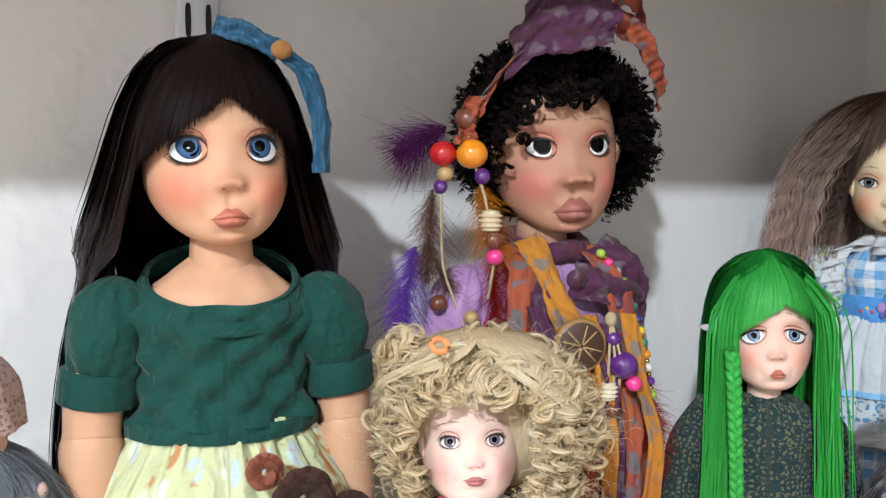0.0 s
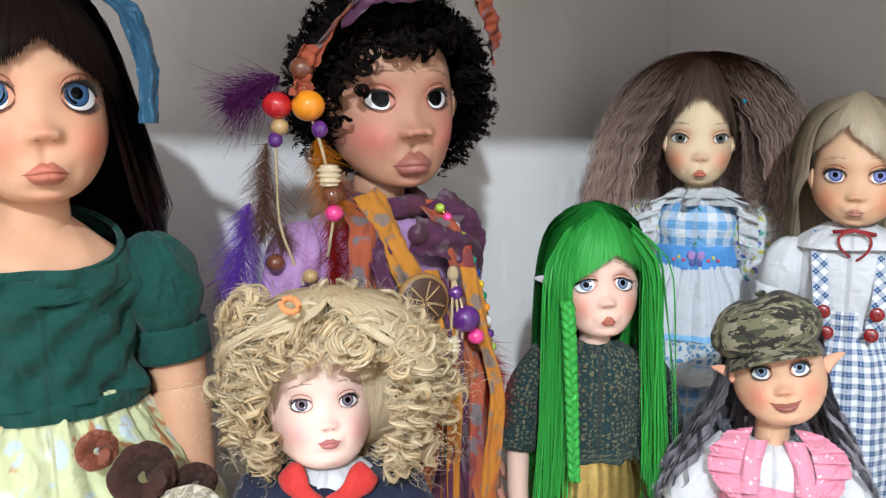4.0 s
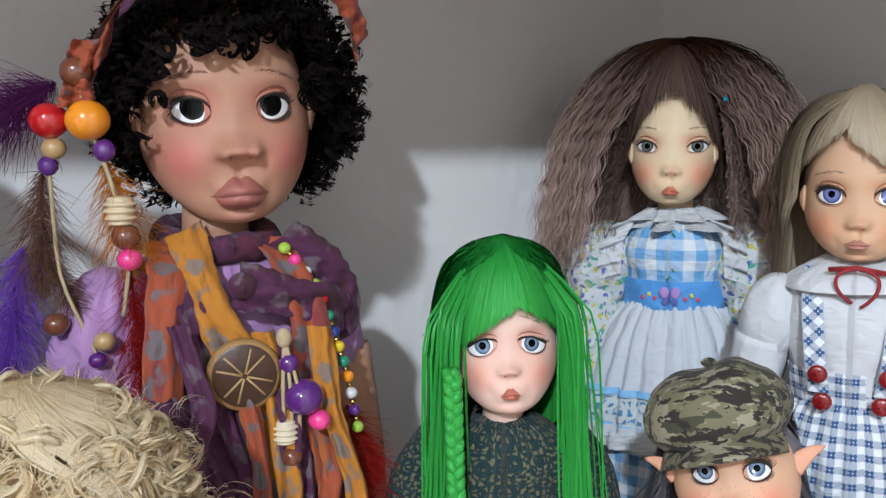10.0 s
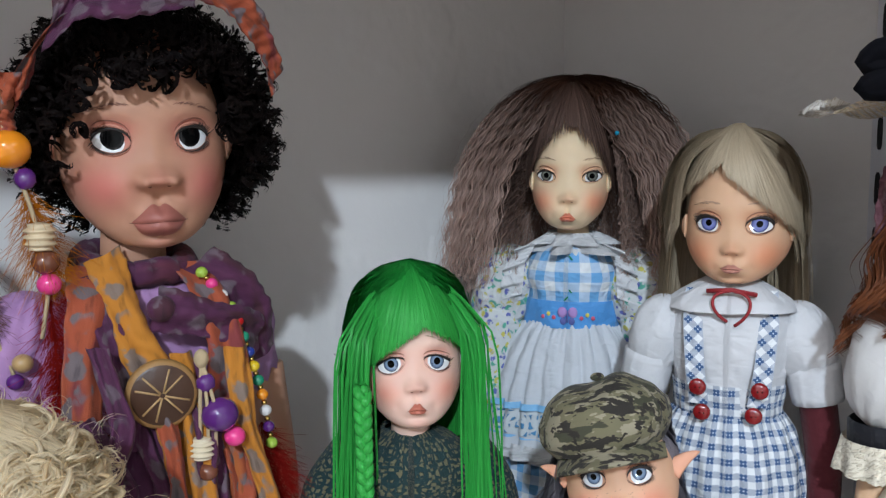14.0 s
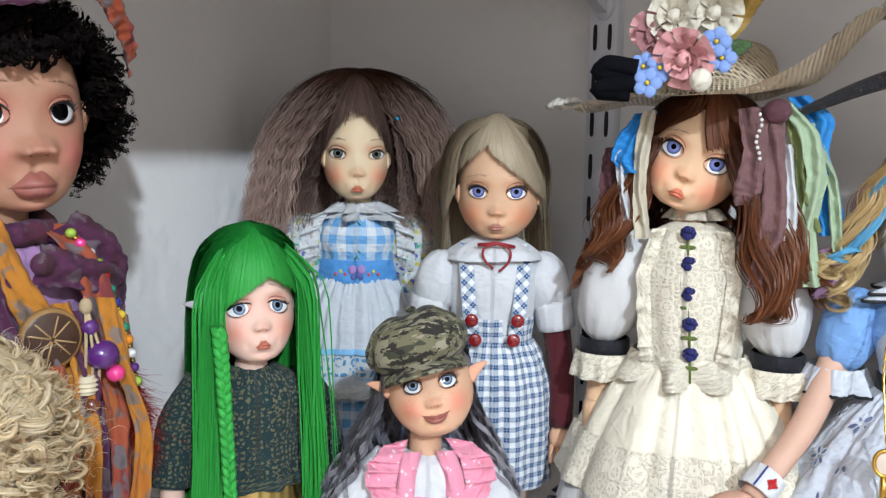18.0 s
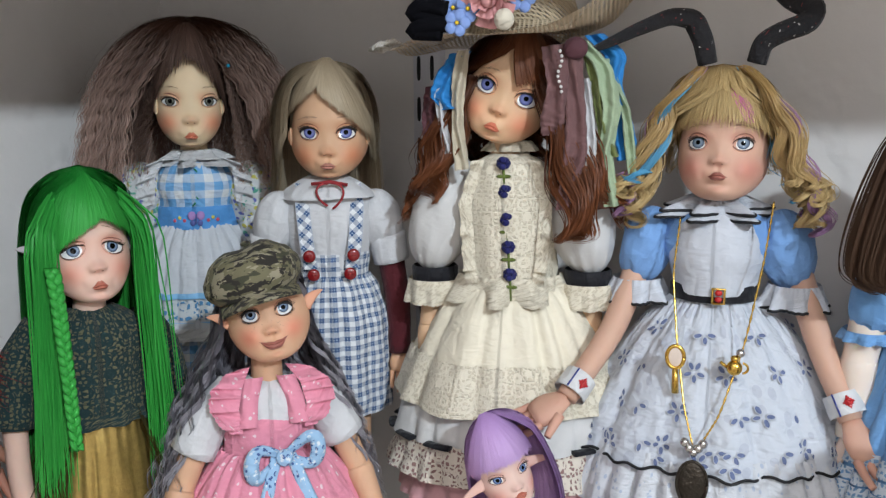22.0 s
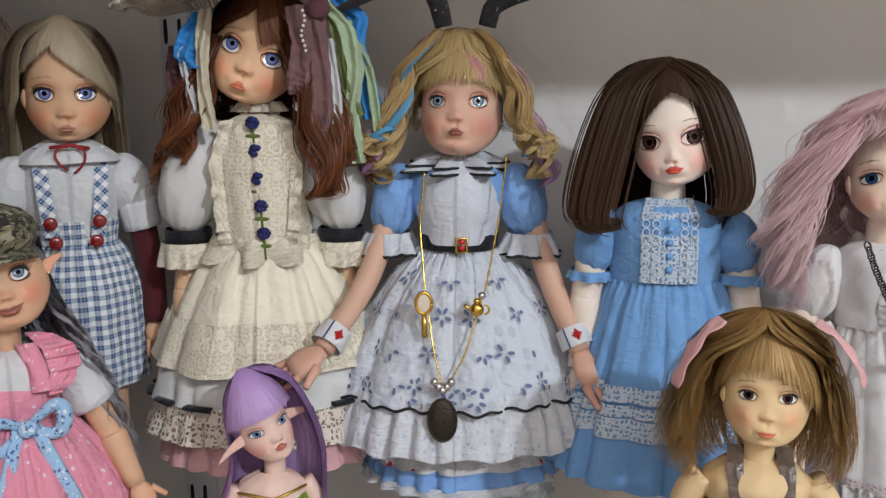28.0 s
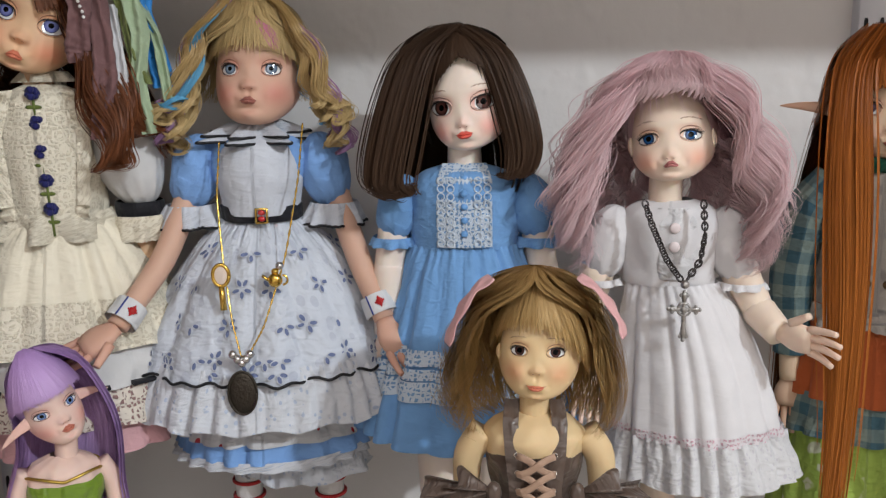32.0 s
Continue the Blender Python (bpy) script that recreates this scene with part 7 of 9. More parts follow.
        doll_hand(mb, (s * 0.053, yb - 0.008, 0.206), (0, -0.2, -1), 0.036, sk)
        limb(mb, [(s * 0.020, yb, 0.17), (s * 0.020, yb, 0.128), (s * 0.020, yb - 0.001, 0.122), (s * 0.020, yb, 0.07), (s * 0.020, yb, 0.015)], [0.0150, 0.0125, 0.0145, 0.0120, 0.0080], sk)
        mb.ball((s * 0.020, yb - 0.010, 0.009), (0.011, 0.024, 0.009), SHOE)
    thing("doll", mb, place(0.636, -0.127, -1), "pale doll with brown bobbed hair and cornflower-blue lace-trimmed dress", "doll", GROUP)


# light brown hair, brown satin corset
def doll_corset():
    e, ez = 0.0182, 0.239
    mb, f = MB(), Face(1.14, 1.36, 1.55, nose=0.17, nz=-0.47, mz=-0.92, nw=0.12, cheek=0.11, taper=0.12, span=0.989)
    sk = skin("skin_yellow_resin", (0.72, 0.52, 0.29), (0.72, 0.36, 0.20))
    hr = hair("hair_light_brown", (0.30, 0.155, 0.050), (0.70, 0.46, 0.19), streak=0.25, rough=0.25, spec=1.0, glow=0.25)
    m = head(mb, e, ez, f, sk, LIP["coral"], IRIS["brown"], eye=(0.235, 0.14, 0.11), ir=0.13, lips=(0.24, 0.045, 0.08), brow=(BROW_SOFT, -0.03), lash=0.018, smile=0.05, pup=0.6, tilt=1.6, nod=-6.0, turn=-6.9, shift=(0.0007, 0.0030, -0.0017))
    skull(mb, f, hr, m, 1.06)
    prof = [(0.2785, 0.0), (0.276, 0.013), (0.267, 0.028), (0.25, 0.039), (0.23, 0.046), (0.212, 0.049), (0.198, 0.046), (0.190, 0.038)]
    wig(mb, prof, hr, 0.020, ry=0.78, n=1600, k=18, opening=0.92, hug=0.2, hairline=0.264, w=0.0004, more=2.4, wave=0.0036, freq=19, curl=0.0016, cfreq=21, ends=0.32, depth=0.28, flare=0.004, clump=8, loose=1.2, locks=30, gather=0.45)
    bangs(mb, e, ez, f, hr, 0.85, n=700, half=1.45, w=0.0004, m=m, curve=-1.2, lift=0.20, peak=-0.2, fan=0.5, jag=0.12, tint=0.9, crown=0.2785)
    satin = cloth("brown_satin", (0.10, 0.066, 0.050), 0.30, weave=0.03, spec=0.6)
    lc = lace("brown_lace", (0.20, 0.12, 0.085), (0.11, 0.06, 0.045), 380.0)
    ribbon = cloth("tan_lacing", (0.42, 0.27, 0.19), 0.35, weave=0.03)
    ring = plain("steel_eyelet", (0.62, 0.60, 0.58), 0.25, metal=1.0)
    yb = 0.018
    limb(mb, [(0, yb, 0.19), (0, yb - 0.002, 0.220)], [0.0085, 0.0078], sk)
    lathe(mb, [(0.202, 0.010), (0.196, 0.022), (0.188, 0.027), (0.172, 0.0235), (0.16, 0.021)], sk, yb)
    lathe(mb, [(0.186, 0.0245), (0.176, 0.0255), (0.163, 0.0225), (0.15, 0.0215), (0.13, 0.026)], satin, yb - 0.001, pleats=6, amp=0.0005)
    lathe(mb, [(0.191, 0.0065), (0.176, 0.0078), (0.15, 0.0070)], lc, yb - 0.0165, ratio=0.35)
    lathe(mb, [(0.135, 0.026), (0.10, 0.045), (0.06, 0.055)], satin, yb, pleats=14, amp=0.003)
    for s in (-1, 1):
        pc = np.array([(s * 0.0115, yb - 0.004, 0.209), (s * 0.0125, yb - 0.0135, 0.199), (s * 0.0115, yb - 0.0195, 0.186), (s * 0.0095, yb - 0.0225, 0.17), (s * 0.0085, yb - 0.0225, 0.145)])
        i = np.linspace(0, 4, 17)
        pc = np.stack([np.interp(i, range(5), pc[:, j]) for j in range(3)], 1)
        mb.grid(np.stack([pc + np.array([dx, 0.0006 - 0.0012 * (abs(dx) < 0.002), 0]) for dx in (-0.0040, -0.0030, 0.0, 0.0030, 0.0040)], 1), satin)
        for j in range(5):
            q, _ = circle_path(0, 0.0012, 0.0012, 0)
            c = np.array([s * (0.0095 - 0.0004 * j), yb - 0.0245, 0.187 - 0.0095 * j])
            a = np.linspace(0, 6.283, 14)
            mb.tube(c + np.stack([0.0013 * np.cos(a), 0 * a, 0.0013 * np.sin(a)], 1), 0.0004, ring, sides=5)
        limb(mb, [(s * 0.026, yb, 0.190), (s * 0.035, yb - 0.001, 0.178), (s * 0.036, yb - 0.002, 0.150), (s * 0.036, yb - 0.003, 0.148), (s * 0.032, yb - 0.014, 0.115)], [0.0085, 0.0078, 0.0065, 0.0072, 0.0050], sk)
        doll_hand(mb, (s * 0.032, yb - 0.014, 0.116), (-s * 0.2, -0.3, -1), 0.028, sk)
        c = np.array([s * 0.021, yb - 0.018, 0.166])
        for a0, a1, rad, dy in ((-75, 28, 0.036, 0.000), (-40, 55, 0.026, -0.004)):
            an = np.radians(np.linspace(a0, a1, 60))[None]
            rr = np.linspace(0.03, 1, 12)[:, None]
            edge = 1 + 0.08 * np.sin(an * 9 + s) + 0.05 * np.sin(an * 17)
            dep = dy - 0.006 * np.sin(rr * 2.6) + 0.0034 * rr ** 0.7 * np.cos(an * 15 + 1.5 * np.sin(an * 4))
            mb.grid(c + np.stack([s * rad * rr * edge * np.cos(an), dep, rad * rr * edge * np.sin(an) - 0.008 * rr ** 2], 2), satin)
        mb.ball(c + np.array([0, -0.005, 0]), (0.004, 0.004, 0.006), satin)
    for j in range(4):
        z0 = 0.187 - 0.0095 * j
        for s in (-1, 1):
            kk = np.linspace(0, 1, 8)
            mb.tube(np.stack([s * (0.0095 - 0.019 * kk), yb - 0.0252 - 0.0022 * np.sin(kk * 3.14) - 0.0007 * (s > 0), z0 - 0.0095 * kk + 0.001 * np.sin(kk * 6)], 1), 0.0019, ribbon, sides=8, flat=0.35)
    for s in (-1, 1):
        kk = np.linspace(0, 1, 16)
        mb.tube(np.stack([s * 0.016 * np.sin(kk * 3.14), yb - 0.030 - 0.003 * np.sin(kk * 6.28), 0.150 - 0.006 * np.sin(kk * 6.28)], 1), 0.003, ribbon, sides=8, flat=0.35)
    legs(mb, 0.014, yb, 0.08, 0.009, sk, SHOE)
    w_ = place(0.671, -0.255, -2)
    thing("doll", mb, w_, "small doll with light brown hair in a laced brown satin corset", "doll", GROUP)
    pk = cloth("pink_hair_ribbon", (0.7, 0.38, 0.38), 0.5, weave=0.05)
    for s, pts in ((-1, ((-0.022, 0.006, 0.2755), (-0.030, 0.003, 0.270), (-0.036, 0.000, 0.262), (-0.041, -0.001, 0.252), (-0.044, -0.001, 0.243))), (1, ((0.021, 0.006, 0.276), (0.029, 0.003, 0.271), (0.036, 0.000, 0.263), (0.041, -0.001, 0.254), (0.043, -0.001, 0.247)))):
        rb = MB()
        pts = np.array(pts)
        i = np.linspace(0, 4, 24)
        pc = np.stack([np.interp(i, range(5), pts[:, j]) for j in range(3)], 1)
        rb.tube(pc, 0.0040 + 0.0010 * np.sin(i * 4), pk, sides=10, flat=0.10, up=(s, -0.6, 0.6))
        thing("hair_ribbon", rb, w_, "pink satin hair ribbon tied on light brown hair", "ribbon")


# pink mohair, white dress
def doll_white_dress():
    e, ez = 0.0248, 0.336
    mb, f = MB(), Face(1.0, 1.05, 1.45, nose=0.13, nz=-0.40, mz=-0.61, nw=0.10, cheek=0.09, taper=0.18, span=0.988)
    sk = skin("skin_cream_resin", (0.85, 0.69, 0.56), (0.82, 0.40, 0.28))
    hr = hair("hair_pink_mohair", (0.82, 0.52, 0.55), (0.94, 0.74, 0.75), streak=0.10, rough=0.42, glow=0.6, spec=0.6)
    m = head(mb, e, ez, f, sk, LIP["pink"], IRIS["teal"], eye=(0.235, 0.125, 0.12), ir=0.13, lips=(0.17, 0.060, 0.055), brow=(BROW_SOFT, -0.05), lash=0.022, pup=0.5, sad=0.5, smile=-0.05, tilt=-6.9, nod=-3.0, turn=-7.6, shift=(-0.0002, -0.0003, -0.0003))
    skull(mb, f, hr, m, 1.08)
    prof = [(0.384, 0.0), (0.381, 0.016), (0.371, 0.032), (0.353, 0.045), (0.33, 0.055), (0.305, 0.064), (0.28, 0.064), (0.258, 0.054)]
    wig(mb, prof, hr, 0.024, ry=0.7, n=2000, k=34, opening=1.12, hug=0.3, hairline=0.362, w=0.0003, wave=0.0058, freq=25, curl=0.0042, cfreq=25, depth=0.32, ends=0.40, cx=0.0, clump=4, loose=1.3, locks=26, gather=0.40)
    wig(mb, [(z, r * 1.05 + 0.002) for z, r in prof], hr, 0.024, ry=0.7, n=260, k=26, opening=0.95, hairline=0.362, w=0.0002, wave=0.006, freq=40, curl=0.003, cfreq=50, depth=0.3, ends=0.5, seed=17)
    rl = np.random.default_rng(8)
    for s in (-1, 1):
        for j in range(15):
            d, q = rl.uniform(0, 1), rl.uniform(0, 1)
            x1, y1, zb = 0.034 + 0.012 * d, -0.010 + 0.030 * q, 0.250 + 0.035 * rl.uniform(0, 1)
            lock(mb, [(s * 0.004, 0.006 + 0.010 * q, 0.3835), (s * 0.020, y1 * 0.6, 0.376), (s * (x1 - 0.002), y1, 0.356), (s * (x1 + 0.010), y1, 0.328), (s * (x1 + 0.019), y1 - 0.002, 0.300), (s * (x1 + 0.018 - 0.006 * d), y1, zb + 0.012), (s * (x1 + 0.010), y1, zb)], hr, n=62, k=40, spread=0.0048, w=0.00022, wave=0.0072, turns=3.0 + 1.3 * d, seed=500 + j + 20 * s, tint=(0.1, 1.0), taper=0.8)
    bangs(mb, e, ez, f, hr, 1.05, n=420, half=1.4, w=0.00022, m=m, curve=-0.9, lift=0.20, jag=0.20, tint=0.8, crown=0.384, sweep=0.25)
    for j in range(15):
        u = -1.0 + j / 7.0
        lock(mb, [(0.004 * u, 0.006, 0.3845), (0.012 * u, -0.004, 0.379), (0.020 * u + 0.003, -0.0075 + 0.004 * u * u, 0.3685), (0.025 * u + 0.004, -0.007 + 0.008 * u * u, 0.3620 - 0.008 * abs(u))], hr, n=44, k=26, spread=0.0030, w=0.00020, wave=0.0026, turns=1.7, seed=900 + j, tint=(0.1, 1.0), taper=0.9)
    wd = cloth("white_lawn", (0.72, 0.70, 0.71), weave=0.12, fold=0.16)
    wl = eyelet("white_embroidery", (0.654, 0.645, 0.654), (0.56, 0.54, 0.58), 420.0, 0.3)
    pkr = lace("pink_threaded_ribbon", (0.74, 0.68, 0.70), (0.66, 0.40, 0.46), 330.0, 0.28)
    yb, cx = 0.022, 0.006
    limb(mb, [(0, yb, 0.288), (0, yb - 0.004, 0.316)], [0.0105, 0.0098], sk)
    lathe(mb, [(0.2965, 0.013), (0.290, 0.027), (0.275, 0.031), (0.255, 0.028), (0.2445, 0.0275)], wd, yb, cx=cx * 0.6, pleats=8, amp=0.0007)
    lathe(mb, [(0.293, 0.012), (0.28, 0.0175), (0.262, 0.0175), (0.250, 0.017)], wl, yb - 0.010, cx=cx * 0.8, ratio=0.75, pleats=9, amp=0.0004)
    for j in range(2):
        mb.ball((0.005, yb - 0.0245, 0.282 - 0.0115 * j), (0.0034, 0.0010, 0.0034), plain("pearl_button", (0.76, 0.66, 0.66), 0.2, coat=0.5) if j == 0 else mb.mats[-1], 14, 6)
    lathe(mb, [(0.2455, 0.0275), (0.23, 0.034, 0.004), (0.19, 0.046, 0.012), (0.155, 0.052, 0.016)], wd, yb, cx=cx, n=120, pleats=17, amp=0.0019, start=0.3, seed=1)
    lathe(mb, [(0.1565, 0.0525, 0.016), (0.150, 0.0535, 0.017)], pkr, yb, cx=cx, n=120, pleats=17, amp=0.0019, start=0.95, seed=1, sub=3)
    lathe(mb, [(0.1515, 0.0533, 0.017), (0.135, 0.057, 0.019), (0.121, 0.060, 0.020)], wl, yb, cx=cx, n=140, pleats=24, amp=0.0038, start=0.5, seed=1, hem=0.002)
    for s in (-1, 1):
        puff(mb, (cx * 0.6 + s * 0.038, yb, 0.268), (0.0155, 0.0165, 0.025), wd, seed=s, lumps=8, amp=0.09, tilt=-14 * s)
        q, o = circle_path(0.246, 0.0135, 0.0140, yb, cx=cx * 0.6 + s * 0.044)
        ruffle(mb, q, 0.004, wd, amp=0.0015, freq=9, out=o, n=90)
    limb(mb, [(0.046, yb, 0.252), (0.058, yb - 0.006, 0.229), (0.0585, yb - 0.007, 0.228), (0.068, yb - 0.024, 0.219)], [0.0115, 0.0095, 0.0105, 0.0085], sk)
    doll_hand(mb, (0.067, yb - 0.023, 0.2195), (0.75, -0.55, -0.05), 0.042, sk, palm=(-0.3, -0.7, -0.2), spread=2.0)
    limb(mb, [(-0.040, yb, 0.252), (-0.046, yb - 0.004, 0.225), (-0.046, yb - 0.004, 0.223), (-0.046, yb - 0.012, 0.185)], [0.0115, 0.0095, 0.0105, 0.0075], sk)
    doll_hand(mb, (-0.046, yb - 0.012, 0.186), (0, -0.2, -1), 0.036, sk)
    legs(mb, 0.018, yb, 0.14, 0.0125, sk, SHOE, cx=0.02)
    thing("doll", mb, place(0.757, -0.149, -9), "doll with fluffy pink mohair hair and white embroidered dress", "doll", GROUP)
    return place(0.757, -0.149, -9)


# long straight orange hair, patchwork smock
def doll_orange_hair():
    e, ez = 0.0262, 0.350
    mb, f = MB(), Face(0.95, 1.15, 1.45, nose=0.15, nz=-0.45, mz=-0.75, cheek=0.08)
    sk = skin("skin_ivory", (0.74, 0.54, 0.37), (0.75, 0.32, 0.24))
    hr = hair("hair_orange", (0.24, 0.055, 0.010), (0.58, 0.19, 0.04), streak=0.5, rough=0.28)
    m = head(mb, e, ez, f, sk, LIP["rose"], IRIS["mauve"], eye=(0.24, 0.16, 0.14), ir=0.135, lips=(0.2, 0.06, 0.08), brow=(BROW_SOFT, -0.05), lash=0.02, elf=1.55, elf_drop=0.10)
    skull(mb, f, hr, m, 1.06)
    prof = [(0.4020, 0.0), (0.399, 0.016), (0.388, 0.030), (0.37, 0.037), (0.34, 0.042), (0.28, 0.053), (0.20, 0.058), (0.10, 0.060)]
    wig(mb, prof, hr, 0.024, ry=0.9, n=1500, k=18, opening=1.0, hairline=0.378, w=0.0006, ends=0.2, open2=1.75, zopen=0.35)
    bangs(mb, e, ez, f, hr, 0.50, n=330, half=1.1, w=0.0009, m=m, curve=-0.1, lift=0.14, tint=0.7, jag=0.05, crown=0.402)
    mb.fray = 0.12
    for s in (-1, 1):
        lock(mb, [(s * 0.010, 0.006, 0.3985), (s * 0.025, -0.002, 0.378), (s * 0.0255, -0.016, 0.33), (s * 0.022, -0.025, 0.25), (s * 0.020, -0.028, 0.16), (s * 0.022, -0.028, 0.08)], hr, n=560, spread=0.0052, w=0.00045, wave=0.0010, turns=2.0, seed=6 + s, tint=(0.15, 0.95), taper=0.2)
    plaid = gingham("plaid_flannel", (0.05, 0.13, 0.17), 0.016, white=(0.24, 0.30, 0.26))
    linen = printed("linen_smock", (0.56, 0.52, 0.47), [(0.36, 0.34, 0.33)], 70.0, 0.5)
    orange = cloth("rust_felt", (0.5, 0.11, 0.03))
    green = cloth("green_velvet", (0.01, 0.1, 0.06))
    lime = printed("lime_stripe", (0.32, 0.45, 0.08), [(0.60, 0.62, 0.45)], 70.0, 0.4)
    yb = 0.024
    limb(mb, [(0, yb, 0.30), (0, yb - 0.003, 0.326)], [0.0115, 0.0105], sk)
    lathe(mb, [(0.318, 0.013), (0.31, 0.028), (0.295, 0.034), (0.26, 0.033), (0.225, 0.036)], linen, yb, pleats=6, amp=0.0012)
    p, o = circle_path(0.313, 0.020, 0.017, yb, dz=-0.004)
    mb.tube(p, 0.0035, orange, sides=8)
    mb.tube(p + np.array([0, 0, 0.006]), 0.0050, green, sides=8)
    for s in (-1, 1):
        mb.ball((s * 0.008, yb - 0.022, 0.316), (0.009, 0.004, 0.005), green)
    p, o = circle_path(0.226, 0.037, 0.029, yb)
    ruffle(mb, p, 0.012, linen, amp=0.004, freq=12, out=o, n=150)
    lathe(mb, [(0.222, 0.036), (0.19, 0.044), (0.165, 0.048)], orange, yb, pleats=12, amp=0.002)
    lathe(mb, [(0.168, 0.046), (0.148, 0.049), (0.14, 0.050)], plaid, yb, pleats=12, amp=0.002)
    lathe(mb, [(0.142, 0.047), (0.10, 0.054), (0.06, 0.056)], lime, yb, pleats=15, amp=0.003)
    for j in range(2):
        mb.ball((-0.008 + 0.012 * j, yb - 0.0275, 0.243), (0.003, 0.0015, 0.003), plain("wood_button", (0.14, 0.08, 0.03), 0.5) if j == 0 else mb.mats[-1], 10, 6)
    for s in (-1, 1):
        limb(mb, [(s * 0.028, yb, 0.306), (s * 0.043, yb, 0.285), (s * 0.050, yb - 0.001, 0.24), (s * 0.048, yb - 0.008, 0.20)], [0.012, 0.0145, 0.0140, 0.0125], plaid)
        limb(mb, [(s * 0.048, yb - 0.008, 0.203), (s * 0.048, yb - 0.009, 0.190)], [0.0110, 0.0108], plaid)
        limb(mb, [(s * 0.048, yb - 0.008, 0.195), (s * 0.047, yb - 0.010, 0.172)], [0.0072, 0.0066], sk)
        doll_hand(mb, (s * 0.047, yb - 0.010, 0.174), (0, -0.1, -1), 0.040, sk)
    legs(mb, 0.017, yb, 0.07, 0.010, sk, SHOE)
    thing("doll", mb, place(0.893, -0.135, -16), "elf-eared doll with very long orange hair, plaid sleeves and linen smock", "doll", GROUP)


# small doll with lilac hair, green leaf bodice
def doll_lilac_hair():
    e, ez = 0.0182, 0.188
    mb, f = MB(), Face(0.88, 1.22, 1.45, nose=0.20, nz=-0.34, mz=-0.63, cheek=0.06, taper=0.25, span=0.951)
    sk = skin("skin_rosy_resin", (0.76, 0.54, 0.46), (0.74, 0.34, 0.28))
    hr = hair("hair_lilac", (0.60, 0.35, 0.76), (0.80, 0.56, 0.90), streak=0.12, rough=0.26, spec=0.8, glow=0.2)
    m = head(mb, e, ez, f, sk, LIP["rose"], IRIS["sky"], eye=(0.22, 0.12, 0.10), ir=0.12, lips=(0.20, 0.075, 0.09), brow=(BROW_SOFT, -0.04), lash=0.014, elf=1.05, elf_drop=-0.40, tilt=-19.7, nod=1.0, turn=18.0, shift=(0.0005, 0.0017, 0.0000))
    skull(mb, f, hr, m, 1.07)
    prof = [(0.2240, 0.0), (0.2215, 0.010), (0.213, 0.0195), (0.20, 0.0245), (0.18, 0.0275), (0.15, 0.031), (0.11, 0.035), (0.07, 0.036)]
    h0 = len(mb.v)
    wig(mb, prof, hr, 0.017, n=1700, k=14, opening=1.12, hairline=0.2215, w=0.0005, ends=0.2, gather=0.2)
    lean(mb, h0, -17, (0.0, 0.017, 0.188), 0.13, 0.19)
    bangs(mb, e, ez, f, hr, 0.62, n=2400, half=1.5, w=0.0003, m=m, curve=-0.25, lift=0.24, jag=0.07, tint=0.8, power=3.0, fan=0.5, crown=0.2262)
    leaf = cloth("green_foil_leaf", (0.16, 0.27, 0.02), 0.25, weave=0.05, spec=0.7)
    gold = plain("gold_braid", (0.45, 0.30, 0.06), 0.35, metal=0.8)
    yb = 0.016
    limb(mb, [(0.002, yb, 0.146), (0.003, yb - 0.002, 0.172)], [0.0068, 0.0062], sk)
    lathe(mb, [(0.156, 0.007), (0.150, 0.018), (0.142, 0.0215), (0.12, 0.018)], sk, yb)
    lathe(mb, [(0.143, 0.0210), (0.136, 0.0222), (0.12, 0.0190), (0.10, 0.0180), (0.06, 0.03)], leaf, yb, pleats=8, amp=0.0010)
    p, o = circle_path(0.1440, 0.0218, 0.0168, yb, n=80)
    mb.tube(p + np.array([0, 0, 1.0]) * (0.003 * np.abs(np.sin(np.linspace(0, 6.28, 80) * 2)))[:, None], 0.0010, gold, sides=6)
    for s in (-1, 1):
        limb(mb, [(s * 0.020, yb, 0.147), (s * 0.027, yb, 0.135), (s * 0.029, yb - 0.004, 0.10), (s * 0.026, yb - 0.010, 0.07)], [0.0062, 0.0058, 0.0050, 0.0038], sk)
        doll_hand(mb, (s * 0.026, yb - 0.010, 0.071), (0, -0.2, -1), 0.022, sk)
    legs(mb, 0.010, yb, 0.07, 0.007, sk, SHOE)
    thing("doll", mb, place(0.402, -0.202, 24), "small elf-eared doll with lilac hair and green leaf bodice", "doll", GROUP)


